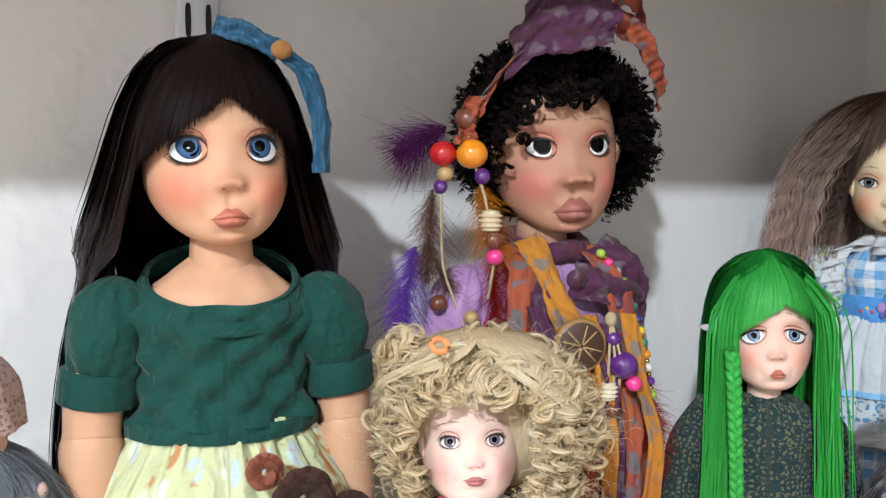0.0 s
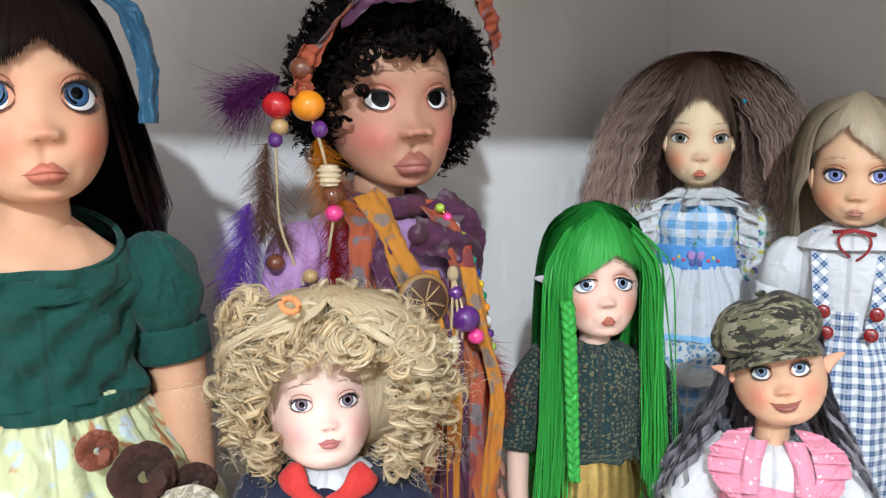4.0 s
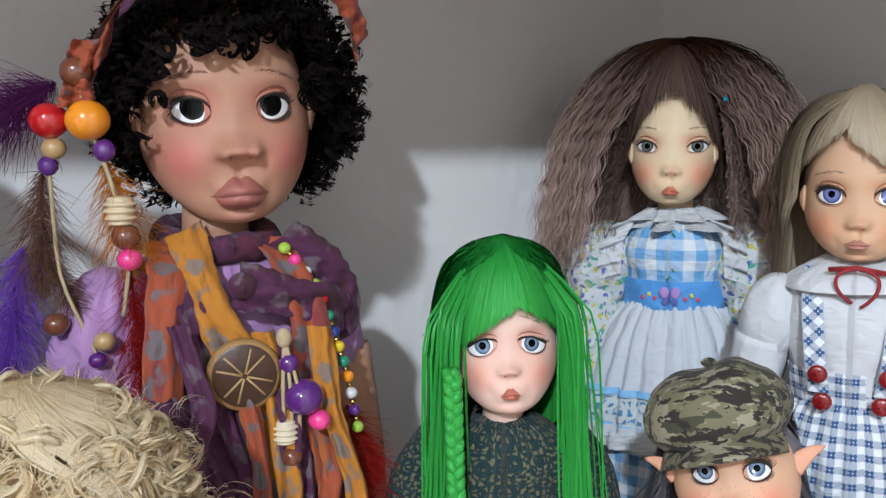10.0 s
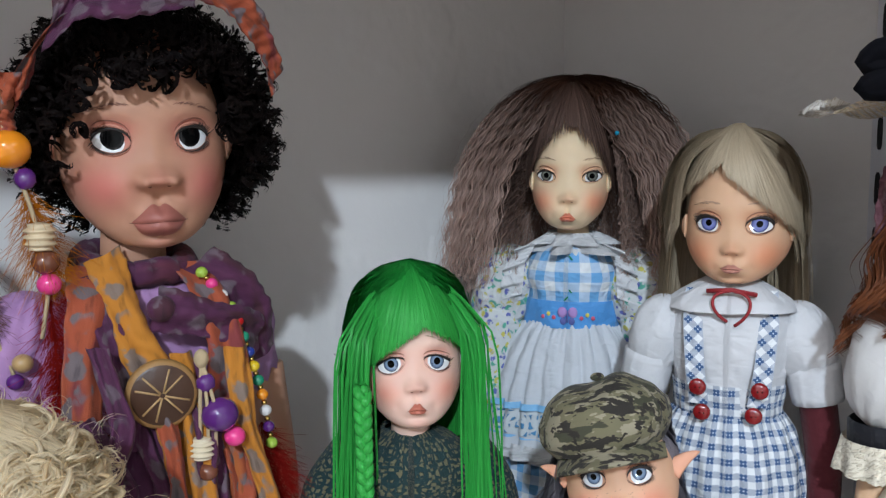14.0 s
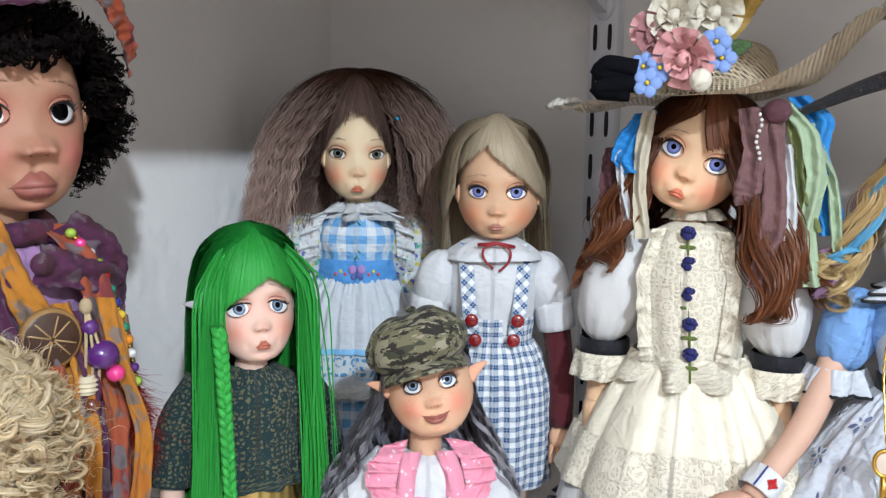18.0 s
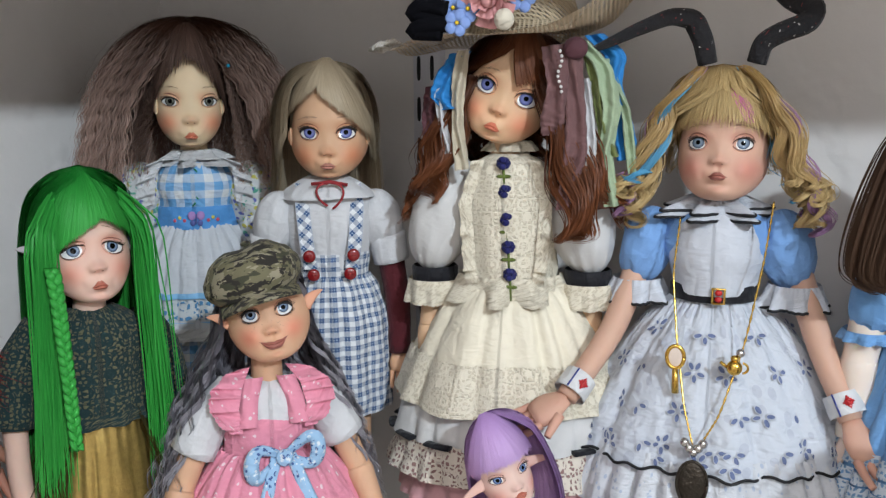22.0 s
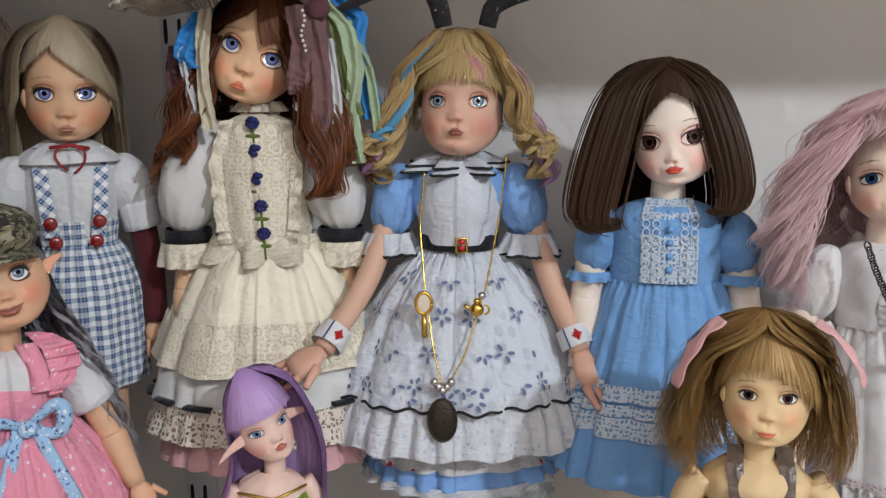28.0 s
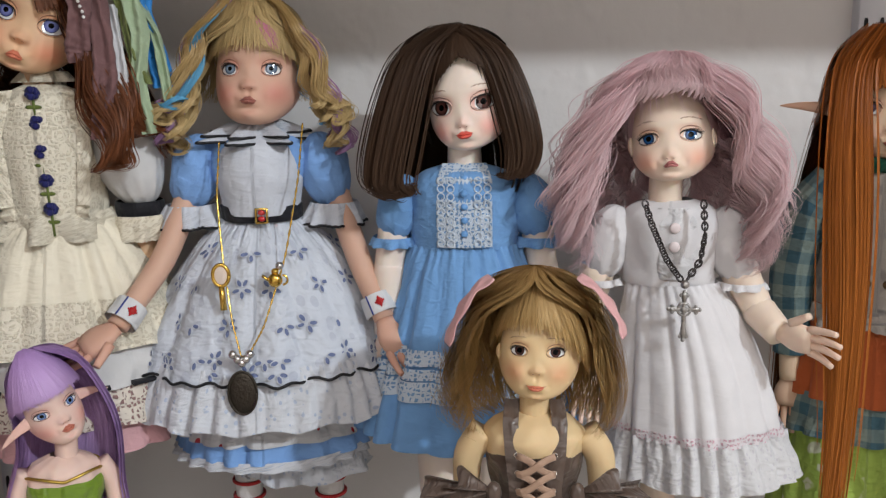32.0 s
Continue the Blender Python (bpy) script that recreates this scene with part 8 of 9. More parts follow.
# grey fuzzy shawl at the shelf's end
def doll_grey_shawl():
    mb = MB()
    sk = skin("skin_peach_dull", (0.62, 0.38, 0.27), (0.70, 0.28, 0.20))
    knit = cloth("grey_mohair_knit", (0.28, 0.3, 0.34))
    fuzz = hair("grey_mohair_fibre", (0.24, 0.26, 0.30), (0.38, 0.41, 0.46), rough=0.7)
    pinkk = lace("pink_knit", (0.62, 0.40, 0.34), (0.40, 0.22, 0.19), 300.0, 0.24)
    f = Face(0.95, 1.2, 1.4)
    m = head(mb, 0.024, 0.315, f, sk, LIP["rose"], IRIS["grey"])
    skull(mb, f, pinkk, m, 1.12)
    lathe(mb, [(0.352, 0.006), (0.346, 0.020), (0.333, 0.028), (0.316, 0.030)], pinkk, 0.024, pleats=9, amp=0.001, ratio=1.0)
    lathe(mb, [(0.305, 0.022), (0.295, 0.036), (0.26, 0.052), (0.20, 0.058), (0.10, 0.06)], knit, 0.022, pleats=11, amp=0.003)
    wig(mb, [(0.31, 0.020), (0.297, 0.037), (0.26, 0.054), (0.20, 0.060)], fuzz, 0.022, ry=0.78, n=900, k=12, opening=0.1, hairline=0.4, w=0.0003, wave=0.004, freq=120, curl=0.003, cfreq=150, depth=0.1, seed=41)
    rng = np.random.default_rng(3)
    for _ in range(70):
        a, z_ = rng.uniform(-1.6, 1.6), rng.uniform(0.235, 0.29)
        r_ = np.interp(z_, [0.2, 0.26, 0.295], [0.06, 0.053, 0.038])
        mb.ball((r_ * np.sin(a), 0.022 - 0.77 * r_ * np.cos(a), z_), rng.uniform(0.002, 0.004, 3), pinkk, 8, 6)
    legs(mb, 0.018, 0.022, 0.11, 0.011, sk, SHOE)
    thing("doll", mb, place(0.150, -0.692, 80) @ Matrix.Diagonal((1, 1, 0.965, 1)), "doll in a fuzzy grey mohair shawl and pink knitted hat", "doll", GROUP)


doll_grey_shawl()
doll_green_top()
doll_black_curls()
doll_blonde_curls()
doll_green_hair()
doll_gingham()
doll_overalls()
CAP_AT = doll_pink_dress()
HAT_AT = doll_lace_dress()
APRON_AT = doll_blue_apron()
doll_blue_dress()
doll_corset()
WHITE_AT = doll_white_dress()
doll_orange_hair()
doll_lilac_hair()

# ---------------------------------------------------------------- what the dolls wear and carry


def spline(pts, n):
    pts = np.asarray(pts, float)
    i = np.linspace(0, len(pts) - 1, n)
    p = np.stack([np.interp(i, np.arange(len(pts)), pts[:, j]) for j in range(pts.shape[1])], 1)
    for _ in range(max(1, n // 12)):
        p[1:-1] = (p[:-2] + 2 * p[1:-1] + p[2:]) / 4
    return p


def strip(mb, pts, width, mat, across=(1, 0, 0), n=40, crinkle=0.0012, seed=0, out=(0, -1, 0)):
    """A crinkled ribbon or torn cloth strip with two faces."""
    rng = np.random.default_rng(seed)
    p = spline(pts, n)
    a, o = np.asarray(across, float), np.asarray(out, float)
    s = np.linspace(0, 1, n)
    w = np.asarray(width) * (1 + 0.10 * np.sin(s * 9 + seed) + 0.04 * np.sin(s * 47 + 2 * seed)) * 0.5
    rows = []
    us = np.linspace(-1, 1, 13)
    wob = [crinkle * (np.sin(u * 4.2 + 1.6 * np.sin(s * 5 + seed)) + 0.35 * np.sin(s * 23 + u * 3 + seed) + 0.2 * np.sin(s * 61 - u * 5)) for u in us]
    for u, q in zip(us, wob):
        rows.append(p + a * (w * u)[:, None] + o * (q + 0.0016 * (1 - u * u))[:, None])
    back = [r - o * 0.0007 for r in rows[::-1]]
    g = np.array(rows + back)
    mb.grid(np.transpose(g, (1, 0, 2)), mat, wrap=True)


def feather(mb, base, tip, width, mat, n=150, seed=0, shaft=None):
    """Down feather: a shaft with soft barbs."""
    rng = np.random.default_rng(seed)
    b, t = np.asarray(base, float), np.asarray(tip, float)
    d = t - b
    ln = np.linalg.norm(d)
    d /= ln
    side = np.cross(d, (0, 1, 0))
    side /= np.linalg.norm(side)
    fr = np.cross(d, side)
    n = int(n * 3.2)
    s = rng.random((n, 1))
    th = rng.uniform(0, 6.283, (n, 1))
    sg = np.cos(th)
    g = np.linspace(0, 1, 8)[None]
    wd = width * np.sin(np.pi * np.clip(s * 0.92 + 0.08, 0, 1)) ** 0.6 * rng.uniform(0.25, 1.25, (n, 1))
    c = b + d * s * ln
    p = c[:, None] + side * (sg * wd * g ** 0.9)[..., None] + d * (wd * 0.9 * g ** 1.4)[..., None] + fr * (np.sin(th) * wd * g ** 0.9)[..., None] + rng.normal(0, 0.34, (n, 1, 3)) * (wd * g ** 1.5)[..., None]
    p[..., 2] -= 0.12 * (wd * g ** 2)
    mb.strands(p, 0.00014 * (1 - 0.6 * g) + 0 * s, mat, tint=g + 0 * s)
    mb.tube(np.stack([b, (b + t) / 2, t]), [0.0005, 0.0004, 0.0002], shaft or mat, sides=5)


def bead_mb(r, mat, shape="round"):
    mb = MB()
    if shape == "cube":
        mb.ball((0, 0, 0), (r, r, r), mat, 8, 6)
    elif shape == "ribbed":
        z = np.linspace(-1, 1, 25)
        rr = r * (0.86 + 0.14 * np.cos(z * 14)) * np.clip(1.02 - z ** 8, 0.15, 1)
        a = np.linspace(0, 6.2832, 20, endpoint=False)
        mb.grid(np.stack([rr[:, None] * np.cos(a), rr[:, None] * np.sin(a), (z * r * 0.9)[:, None] + 0 * a], 2), mat, wrap=True)
    else:
        mb.ball((0, 0, 0), (r, r, r * 0.92), mat, 20, 12)
    return mb


def gloss(name, c, rough=0.12):
    return plain(name, c, rough, vary=0.12, scale=150, coat=0.7)


BEAD = dict(brown=gloss("bead_brown", (0.16, 0.05, 0.025), 0.2), red=gloss("bead_red", (0.50, 0.012, 0.015)), orange=gloss("bead_orange", (0.82, 0.27, 0.012)), purple=gloss("bead_purple", (0.10, 0.02, 0.17)),
            cream=gloss("bead_cream", (0.66, 0.52, 0.33), 0.35), pink=gloss("bead_pink", (0.80, 0.05, 0.25), 0.3), tan=gloss("bead_tan", (0.46, 0.29, 0.12), 0.3), lime=gloss("bead_lime", (0.35, 0.52, 0.06)), green=gloss("bead_green", (0.02, 0.25, 0.14)),
            blue=gloss("bead_blue", (0.02, 0.04, 0.25)), yellow=gloss("bead_yellow", (0.75, 0.52, 0.02)), white=gloss("bead_white", (0.70, 0.68, 0.66)), gold=plain("bead_gold", (0.55, 0.36, 0.10), 0.25, metal=1.0), bone=gloss("bead_bone", (0.70, 0.60, 0.42), 0.4))
CORD = plain("hemp_cord", (0.45, 0.34, 0.20), 0.9, scale=400, bump=0.3)
CURLS = place(0.140, -0.395, 86)
LAT = np.array([0.934, -0.358, 0])


def beads(h, rows, origin):
    for lat, z, r, c, sh in rows:
        ob = part("bead", bead_mb(r, BEAD[c], sh), h, c + " wooden bead")
        ob.location = Vector(origin + LAT * lat + np.array([0, 0, z]))


o0 = np.array([-0.052, 0.0105, 0.0])
h = holder("beaded_hair_strand", CURLS, "strand of wooden beads and feathers hanging in black curls", "hair ornament")
beads(h, [(-0.003, 0.4385, 0.0062, "brown", ""), (0.0, 0.4205, 0.0084, "orange", ""), (0.0055, 0.4090, 0.0045, "purple", "cube"), (0.010, 0.3860, 0.0066, "cream", "ribbed"), (0.0115, 0.3760, 0.0055, "brown", ""), (0.0125, 0.3670, 0.0048, "pink", "")], o0)
c_ = MB()
c_.tube(spline([o0 + LAT * x + np.array([0, 0, z]) for x, z in ((-0.003, 0.440), (0.0, 0.42), (0.008, 0.395), (0.0125, 0.366), (0.009, 0.345))], 20), 0.0009, CORD, sides=6)
part("cord", c_, h, "twisted hemp cord")
F_RED, F_ORANGE = hair("feather_red", (0.30, 0.010, 0.006), (0.34, 0.012, 0.008), rough=0.8), hair("feather_orange", (0.55, 0.16, 0.008), (0.60, 0.20, 0.01), rough=0.8)
F_BROWN, F_PURPLE, F_MAG = hair("feather_brown", (0.13, 0.055, 0.035), (0.20, 0.10, 0.07), rough=0.8), hair("feather_purple", (0.16, 0.05, 0.42), (0.22, 0.08, 0.55), rough=0.8), hair("feather_plum", (0.07, 0.010, 0.065), (0.11, 0.02, 0.10), rough=0.8)
for nm, b, t, w_, mt, nn in (("feather", (0.006, 0.405), (0.016, 0.362), 0.012, F_ORANGE, 240), ("feather", (0.013, 0.366), (0.017, 0.298), 0.010, F_RED, 330), ("feather", (0.020, 0.365), (0.028, 0.300), 0.010, F_RED, 240)):
    f_ = MB()
    feather(f_, o0 + LAT * b[0] + np.array([0, 0.004, b[1]]), o0 + LAT * t[0] + np.array([0, 0.004, t[1]]), w_, mt, nn, seed=nn)
    part("feather", f_, h, "dyed marabou feather")
o1 = o0 + LAT * -0.0135 + np.array([0, 0.004, 0])
h = holder("beaded_hair_strand", CURLS, "bead strand with brown and purple feathers beside black curls", "hair ornament")
beads(h, [(0.0, 0.4205, 0.0075, "red", ""), (0.0012, 0.4100, 0.0046, "tan", ""), (-0.0012, 0.4035, 0.0040, "purple", "cube"), (0.0155, 0.3345, 0.0042, "tan", ""), (0.0125, 0.3270, 0.0036, "purple", ""), (-0.002, 0.3420, 0.0050, "brown", "")], o1)
for b, t, w_, mt, nn in (((-0.003, 0.402), (-0.006, 0.352), 0.011, F_BROWN, 330), ((-0.005, 0.37), (0.012, 0.338), 0.008, F_BROWN, 160), ((-0.012, 0.372), (-0.022, 0.315), 0.013, F_PURPLE, 380), ((0.004, 0.435), (-0.022, 0.420), 0.016, F_MAG, 340), ((0.010, 0.33), (0.006, 0.300), 0.009, F_BROWN, 200)):
    f_ = MB()
    feather(f_, o1 + LAT * b[0] + np.array([0, 0.006, b[1]]), o1 + LAT * t[0] + np.array([0, 0.006, t[1]]), w_, mt, nn, seed=nn + 1)
    part("feather", f_, h, "dyed marabou feather")
c_ = MB()
c_.tube(spline([o1 + LAT * x + np.array([0, 0, z]) for x, z in ((0.000, 0.426), (0.0, 0.42), (-0.001, 0.40), (0.0, 0.36), (0.014, 0.325))], 20), 0.0008, CORD, sides=6)
part("cord", c_, h, "twisted hemp cord")

BATIK1 = batik("batik_orange", [(0.34, 0.065, 0.022), (0.42, 0.15, 0.015), (0.20, 0.030, 0.03)], (0.13, 0.12, 0.13), 30.0)
BATIK2 = batik("batik_plum", [(0.075, 0.012, 0.050), (0.15, 0.028, 0.028), (0.060, 0.012, 0.024)], (0.13, 0.09, 0.11), 30.0)
BATIK3 = batik("batik_gold", [(0.48, 0.18, 0.012), (0.38, 0.09, 0.015)], (0.20, 0.16, 0.14), 30.0)
sc = holder("scarf", CURLS, "torn batik scarf in rust, orange and plum tied round the neck", "scarf")
for k, (pts, wd, mt, ac) in enumerate((
        ([(-0.022, 0.02, 0.372), (-0.026, -0.003, 0.360), (-0.034, -0.012, 0.32), (-0.036, -0.016, 0.27), (-0.037, -0.02, 0.20)], 0.018, BATIK1, (1, 0, 0)),
        ([(-0.018, 0.012, 0.377), (-0.016, -0.004, 0.362), (-0.012, -0.014, 0.34), (-0.002, -0.018, 0.322)], 0.015, BATIK3, (0.9, 0, 0.4)),
        ([(-0.021, 0.010, 0.370), (-0.023, -0.006, 0.352), (-0.014, -0.014, 0.328), (-0.016, -0.016, 0.30)], 0.013, BATIK2, (0.9, 0, 0.3)),
        ([(0.018, 0.012, 0.372), (0.022, -0.006, 0.358), (0.026, -0.014, 0.335), (0.022, -0.020, 0.30), (0.028, -0.022, 0.26), (0.030, -0.026, 0.20)], 0.017, BATIK1, (1, 0, 0)),
        ([(-0.004, -0.014, 0.322), (0.002, -0.022, 0.30), (0.008, -0.025, 0.27), (0.006, -0.028, 0.20)], 0.016, BATIK3, (1, 0, 0)),
        ([(-0.014, -0.014, 0.30), (-0.016, -0.022, 0.27), (-0.014, -0.026, 0.20)], 0.022, BATIK2, (1, 0, 0)),
        ([(0.014, -0.018, 0.31), (0.018, -0.022, 0.27), (0.018, -0.027, 0.20)], 0.018, BATIK2, (1, 0, 0)),
        ([(-0.004, -0.012, 0.356), (0.012, -0.014, 0.352), (0.030, -0.010, 0.345), (0.047, 0.002, 0.338)], 0.017, BATIK2, (0.25, 0, 1)),
        ([(0.020, 0.008, 0.372), (0.036, 0.000, 0.362), (0.044, 0.004, 0.345), (0.050, 0.010, 0.325)], 0.022, BATIK2, (0.8, 0, 0.5)))):
    s_ = MB()
    strip(s_, pts, wd, mt, ac, seed=k, crinkle=0.0016)
    part("scarf_strip", s_, sc)
rng_ = np.random.default_rng(77)
for k in range(12):
    x0, z0 = -0.036 + 0.0056 * k + rng_.normal(0, 0.002), 0.315 + rng_.uniform(-0.035, 0.030)
    dx = rng_.normal(0, 0.006, 3)
    s_ = MB()
    strip(s_, [(x0, -0.016, z0), (x0 + dx[0], -0.024 - 0.003 * (k % 3), z0 - 0.03), (x0 + dx[1], -0.029 - 0.003 * (k % 2), z0 - 0.065), (x0 + dx[2], -0.032, 0.19)], rng_.uniform(0.007, 0.013), (BATIK2, BATIK1, BATIK2, BATIK3)[k % 4], (1, 0.3 * rng_.normal(), 0), seed=90 + k, crinkle=0.0018)
    part("scarf_strip", s_, sc)
s_ = MB()
p_, _ = circle_path(0.372, 0.0215, 0.020, 0.028, dz=-0.004, n=50)
s_.tube(p_ + np.random.default_rng(3).normal(0, 0.0006, p_.shape), 0.0062, BATIK2, sides=10, flat=0.8)
part("neck_wrap", s_, sc, "twisted plum neck wrap")
s_ = MB()
s_.ball((-0.002, -0.013, 0.356), (0.006, 0.005, 0.0055), BATIK2)
part("knot", s_, sc)

br = holder("wooden_button_brooch", CURLS @ pose(-0.006, -0.0235, 0.3235, 0, 8, -12), "carved round wooden button pinned on the scarf", "brooch")
s_ = MB()
a_ = np.linspace(0, 6.2832, 36, endpoint=False)
prof_ = ((0.0001, -0.0026), (0.0125, -0.0026), (0.0140, -0.0014), (0.0142, 0.0004), (0.0130, 0.0016), (0.0001, 0.0016))
s_.grid(np.array([[(r * np.cos(t), y, r * np.sin(t)) for t in a_] for r, y in prof_]), plain("bark_rim", (0.30, 0.16, 0.05), 0.6, scale=300, bump=0.5), wrap=True)
part("rim", s_, br, "light bark rim")
s_ = MB()
s_.grid(np.array([[(r * np.cos(t), y, r * np.sin(t)) for t in a_] for r, y in ((0.0001, -0.0032), (0.0115, -0.0031), (0.0122, -0.0027))]), plain("burnt_wood", (0.055, 0.022, 0.010), 0.4, scale=200, bump=0.3), wrap=True)
part("face", s_, br, "dark burnt wooden face")
for k in range(8):
    s_ = MB()
    t_ = k * np.pi / 4 + (0.12 if k % 2 else -0.12)
    s_.tube([(0.001 * np.cos(t_), -0.0034, 0.001 * np.sin(t_)), (0.0108 * np.cos(t_), -0.0032, 0.0108 * np.sin(t_))], 0.00045, BEAD["tan"], sides=5)
    part("carved_line", s_, br)

pc = holder("bead_cluster", CURLS, "purple, pink and bone beads hung on a hemp knot", "pendant")
lat0 = np.array([0, -0.026, 0])
for lat, z, r, c, sh in ((0.010, 0.3270, 0.0042, "purple", "cube"), (0.0150, 0.3135, 0.0078, "purple", ""), (0.0205, 0.3040, 0.0044, "pink", ""), (0.008, 0.3000, 0.0055, "bone", "ribbed"), (0.010, 0.2900, 0.0042, "brown", "")):
    ob = part("bead", bead_mb(r, BEAD[c], sh), pc, c + " bead")
    ob.location = Vector(lat0 + LAT * lat * 1.05 + np.array([0, 0, z]))
s_ = MB()
for x in (0.007, 0.010, 0.013):
    s_.tube(spline([lat0 + LAT * 0.009 + np.array([0, 0, 0.337]), lat0 + LAT * x + np.array([0, -0.003, 0.318]), lat0 + LAT * (x + 0.001) + np.array([0, 0, 0.300])], 12), 0.0008, CORD, sides=6)
s_.ball(lat0 + LAT * 0.009 + np.array([0, 0, 0.337]), (0.003, 0.003, 0.004), CORD)
part("cord", s_, pc, "knotted hemp cord")
st = holder("bead_string", CURLS, "string of small bright glass beads over the shoulder", "necklace")
path_ = spline([(0.020, 0.000, 0.368), (0.031, -0.006, 0.353), (0.036, -0.012, 0.333), (0.041, -0.014, 0.314), (0.044, -0.016, 0.292)], 25)
for k, p in enumerate(path_):
    c = "gold" if k % 2 else ("lime", "pink", "white", "lime", "red", "green", "blue", "yellow", "green", "orange", "white", "purple", "lime")[k // 2]
    ob = part("bead", bead_mb(0.0013 if k % 2 else 0.0027, BEAD[c]), st)
    ob.location = Vector(p)
f_ = MB()
feather(f_, (0.040, -0.014, 0.292), (0.052, -0.012, 0.245), 0.011, F_RED, 330, seed=77)
feather(f_, (0.042, -0.010, 0.30), (0.060, -0.004, 0.262), 0.009, F_RED, 200, seed=78)
thing("feather", f_, CURLS, "red marabou feather hanging on the bead string", "feather")

hs = holder("headscarf", CURLS, "crumpled plum and rust headscarf tied over black curls", "headscarf")
for k, (pts, wd, mt, ac) in enumerate((
        ([(-0.048, 0.012, 0.440), (-0.045, 0.002, 0.456), (-0.034, -0.006, 0.472), (-0.018, -0.010, 0.484)], 0.013, BATIK1, (0.7, 0, 0.7)),
        ([(-0.038, -0.004, 0.470), (-0.028, -0.014, 0.480), (-0.008, -0.020, 0.484), (0.016, -0.018, 0.488)], 0.028, BATIK2, (0.25, 0.3, 0.9)),
        ([(-0.030, 0.002, 0.484), (-0.018, -0.002, 0.502), (0.000, -0.004, 0.510), (0.014, -0.012, 0.492)], 0.030, BATIK2, (0.4, 0.2, 0.9)),
        ([(0.014, -0.015, 0.490), (0.024, -0.006, 0.508), (0.038, -0.002, 0.504), (0.037, -0.008, 0.486), (0.016, -0.016, 0.489)], 0.020, BATIK1, (0.2, 0.4, 0.9)),
        ([(0.022, -0.016, 0.487), (0.038, -0.012, 0.480), (0.051, -0.004, 0.468), (0.058, 0.004, 0.452)], 0.017, BATIK1, (0.5, 0.3, 0.8)),
        ([(-0.050, 0.008, 0.450), (-0.054, 0.010, 0.436), (-0.056, 0.012, 0.425)], 0.012, BATIK1, (1, 0, 0)))):
    s_ = MB()
    strip(s_, pts, wd, mt, ac, seed=20 + k, crinkle=0.0032)
    part("scarf_fold", s_, hs)

# blue bow in the dark hair
bw = holder("hair_bow", place(0.154, -0.579, 82), "teal-blue satin hair bow clipped on dark hair", "hair bow")
TEAL = cloth("teal_satin", (0.015, 0.075, 0.14), 0.45, weave=0.05)
for k, (pts, wd, ac) in enumerate((([(0.022, -0.010, 0.4605), (0.008, -0.010, 0.4670), (-0.004, -0.006, 0.4705)], 0.009, (0.3, -0.3, 0.9)), ([(0.022, -0.010, 0.4605), (0.033, -0.008, 0.453), (0.039, -0.004, 0.440), (0.041, -0.003, 0.421)], 0.009, (0.9, 0.2, 0.4)),
                                    ([(0.032, -0.008, 0.452), (0.041, -0.004, 0.432), (0.0405, -0.003, 0.410)], 0.008, (1, 0, 0)))):
    s_ = MB()
    strip(s_, pts, wd, TEAL, ac, seed=40 + k, crinkle=0.0012)
    part("loop" if k < 2 else "tail", s_, bw)
s_ = MB()
s_.ball((0.0225, -0.0125, 0.4605), (0.0045, 0.004, 0.004), cloth("amber_knot", (0.3, 0.13, 0.04)))
part("knot", s_, bw, "amber knot")

# newsboy cap
CAMO = camo("camo_cloth", [(0.15, 0.135, 0.075), (0.045, 0.045, 0.024), (0.28, 0.25, 0.17), (0.020, 0.016, 0.012)])
S_ = 0.0205
cp = holder("newsboy_cap", CAP_AT @ Matrix.Diagonal((1 / S_, 1 / S_, 1 / S_, 1)), "camouflage newsboy cap with sparkly weave and short brim", "cap")
th_ = np.linspace(0.02, 1.0, 20)[:, None]
ph_ = np.linspace(0, 2 * np.pi, 96, endpoint=False)[None]
prof_r = np.interp(th_, [0, 0.15, 0.4, 0.65, 0.82, 0.92, 1.0], [0.0, 0.55, 1.08, 1.32, 1.34, 1.22, 1.08])
prof_z = np.interp(th_, [0, 0.15, 0.4, 0.65, 0.82, 0.92, 1.0], [1.92, 1.86, 1.62, 1.22, 0.90, 0.68, 0.52])
seam = 1 - 0.035 * np.exp(-((((ph_ * 8 / (2 * np.pi)) % 1) - 0.5) / 0.08) ** 2) + 0.03 * np.sin(ph_ * 5 + th_ * 6) * th_
for q in range(8):
    s_ = MB()
    sel = slice(q * 12, q * 12 + 13)
    idx = np.arange(q * 12, q * 12 + 13) % 96
    x_ = (prof_r * np.sin(ph_) * 1.04 * seam)[:, idx] - 0.15
    y_ = 0.80 - (prof_r * np.cos(ph_) * 1.02 * seam)[:, idx]
    z_ = (prof_z + 0 * ph_)[:, idx] + 0.10 * x_ + 0.06 * np.sin(x_ * 5)
    s_.grid(np.stack([x_, y_, z_], 2) * S_, CAMO)
    part("panel", s_, cp)
s_ = MB()
u_ = np.linspace(-1, 1, 25)[None]
v_ = np.linspace(0, 1, 8)[:, None]
top_ = np.stack([1.10 * u_ * (1 + 0.02 * v_) - 0.08 + 0 * v_, -0.22 - 0.62 * v_ * (1 - 0.55 * u_ ** 2) + 0.70 * u_ ** 2, 0.66 - 0.20 * v_ - 0.22 * u_ ** 2 + 0.10 * u_], 2)
bot_ = top_ - np.array([0, -0.02, 0.07])
s_.grid(np.concatenate([top_, bot_[::-1]]) * S_, CAMO)
part("brim", s_, cp)
s_ = MB()
s_.ball(np.array([-0.15, 0.8, 1.93]) * S_, (0.003, 0.003, 0.0018), CAMO)
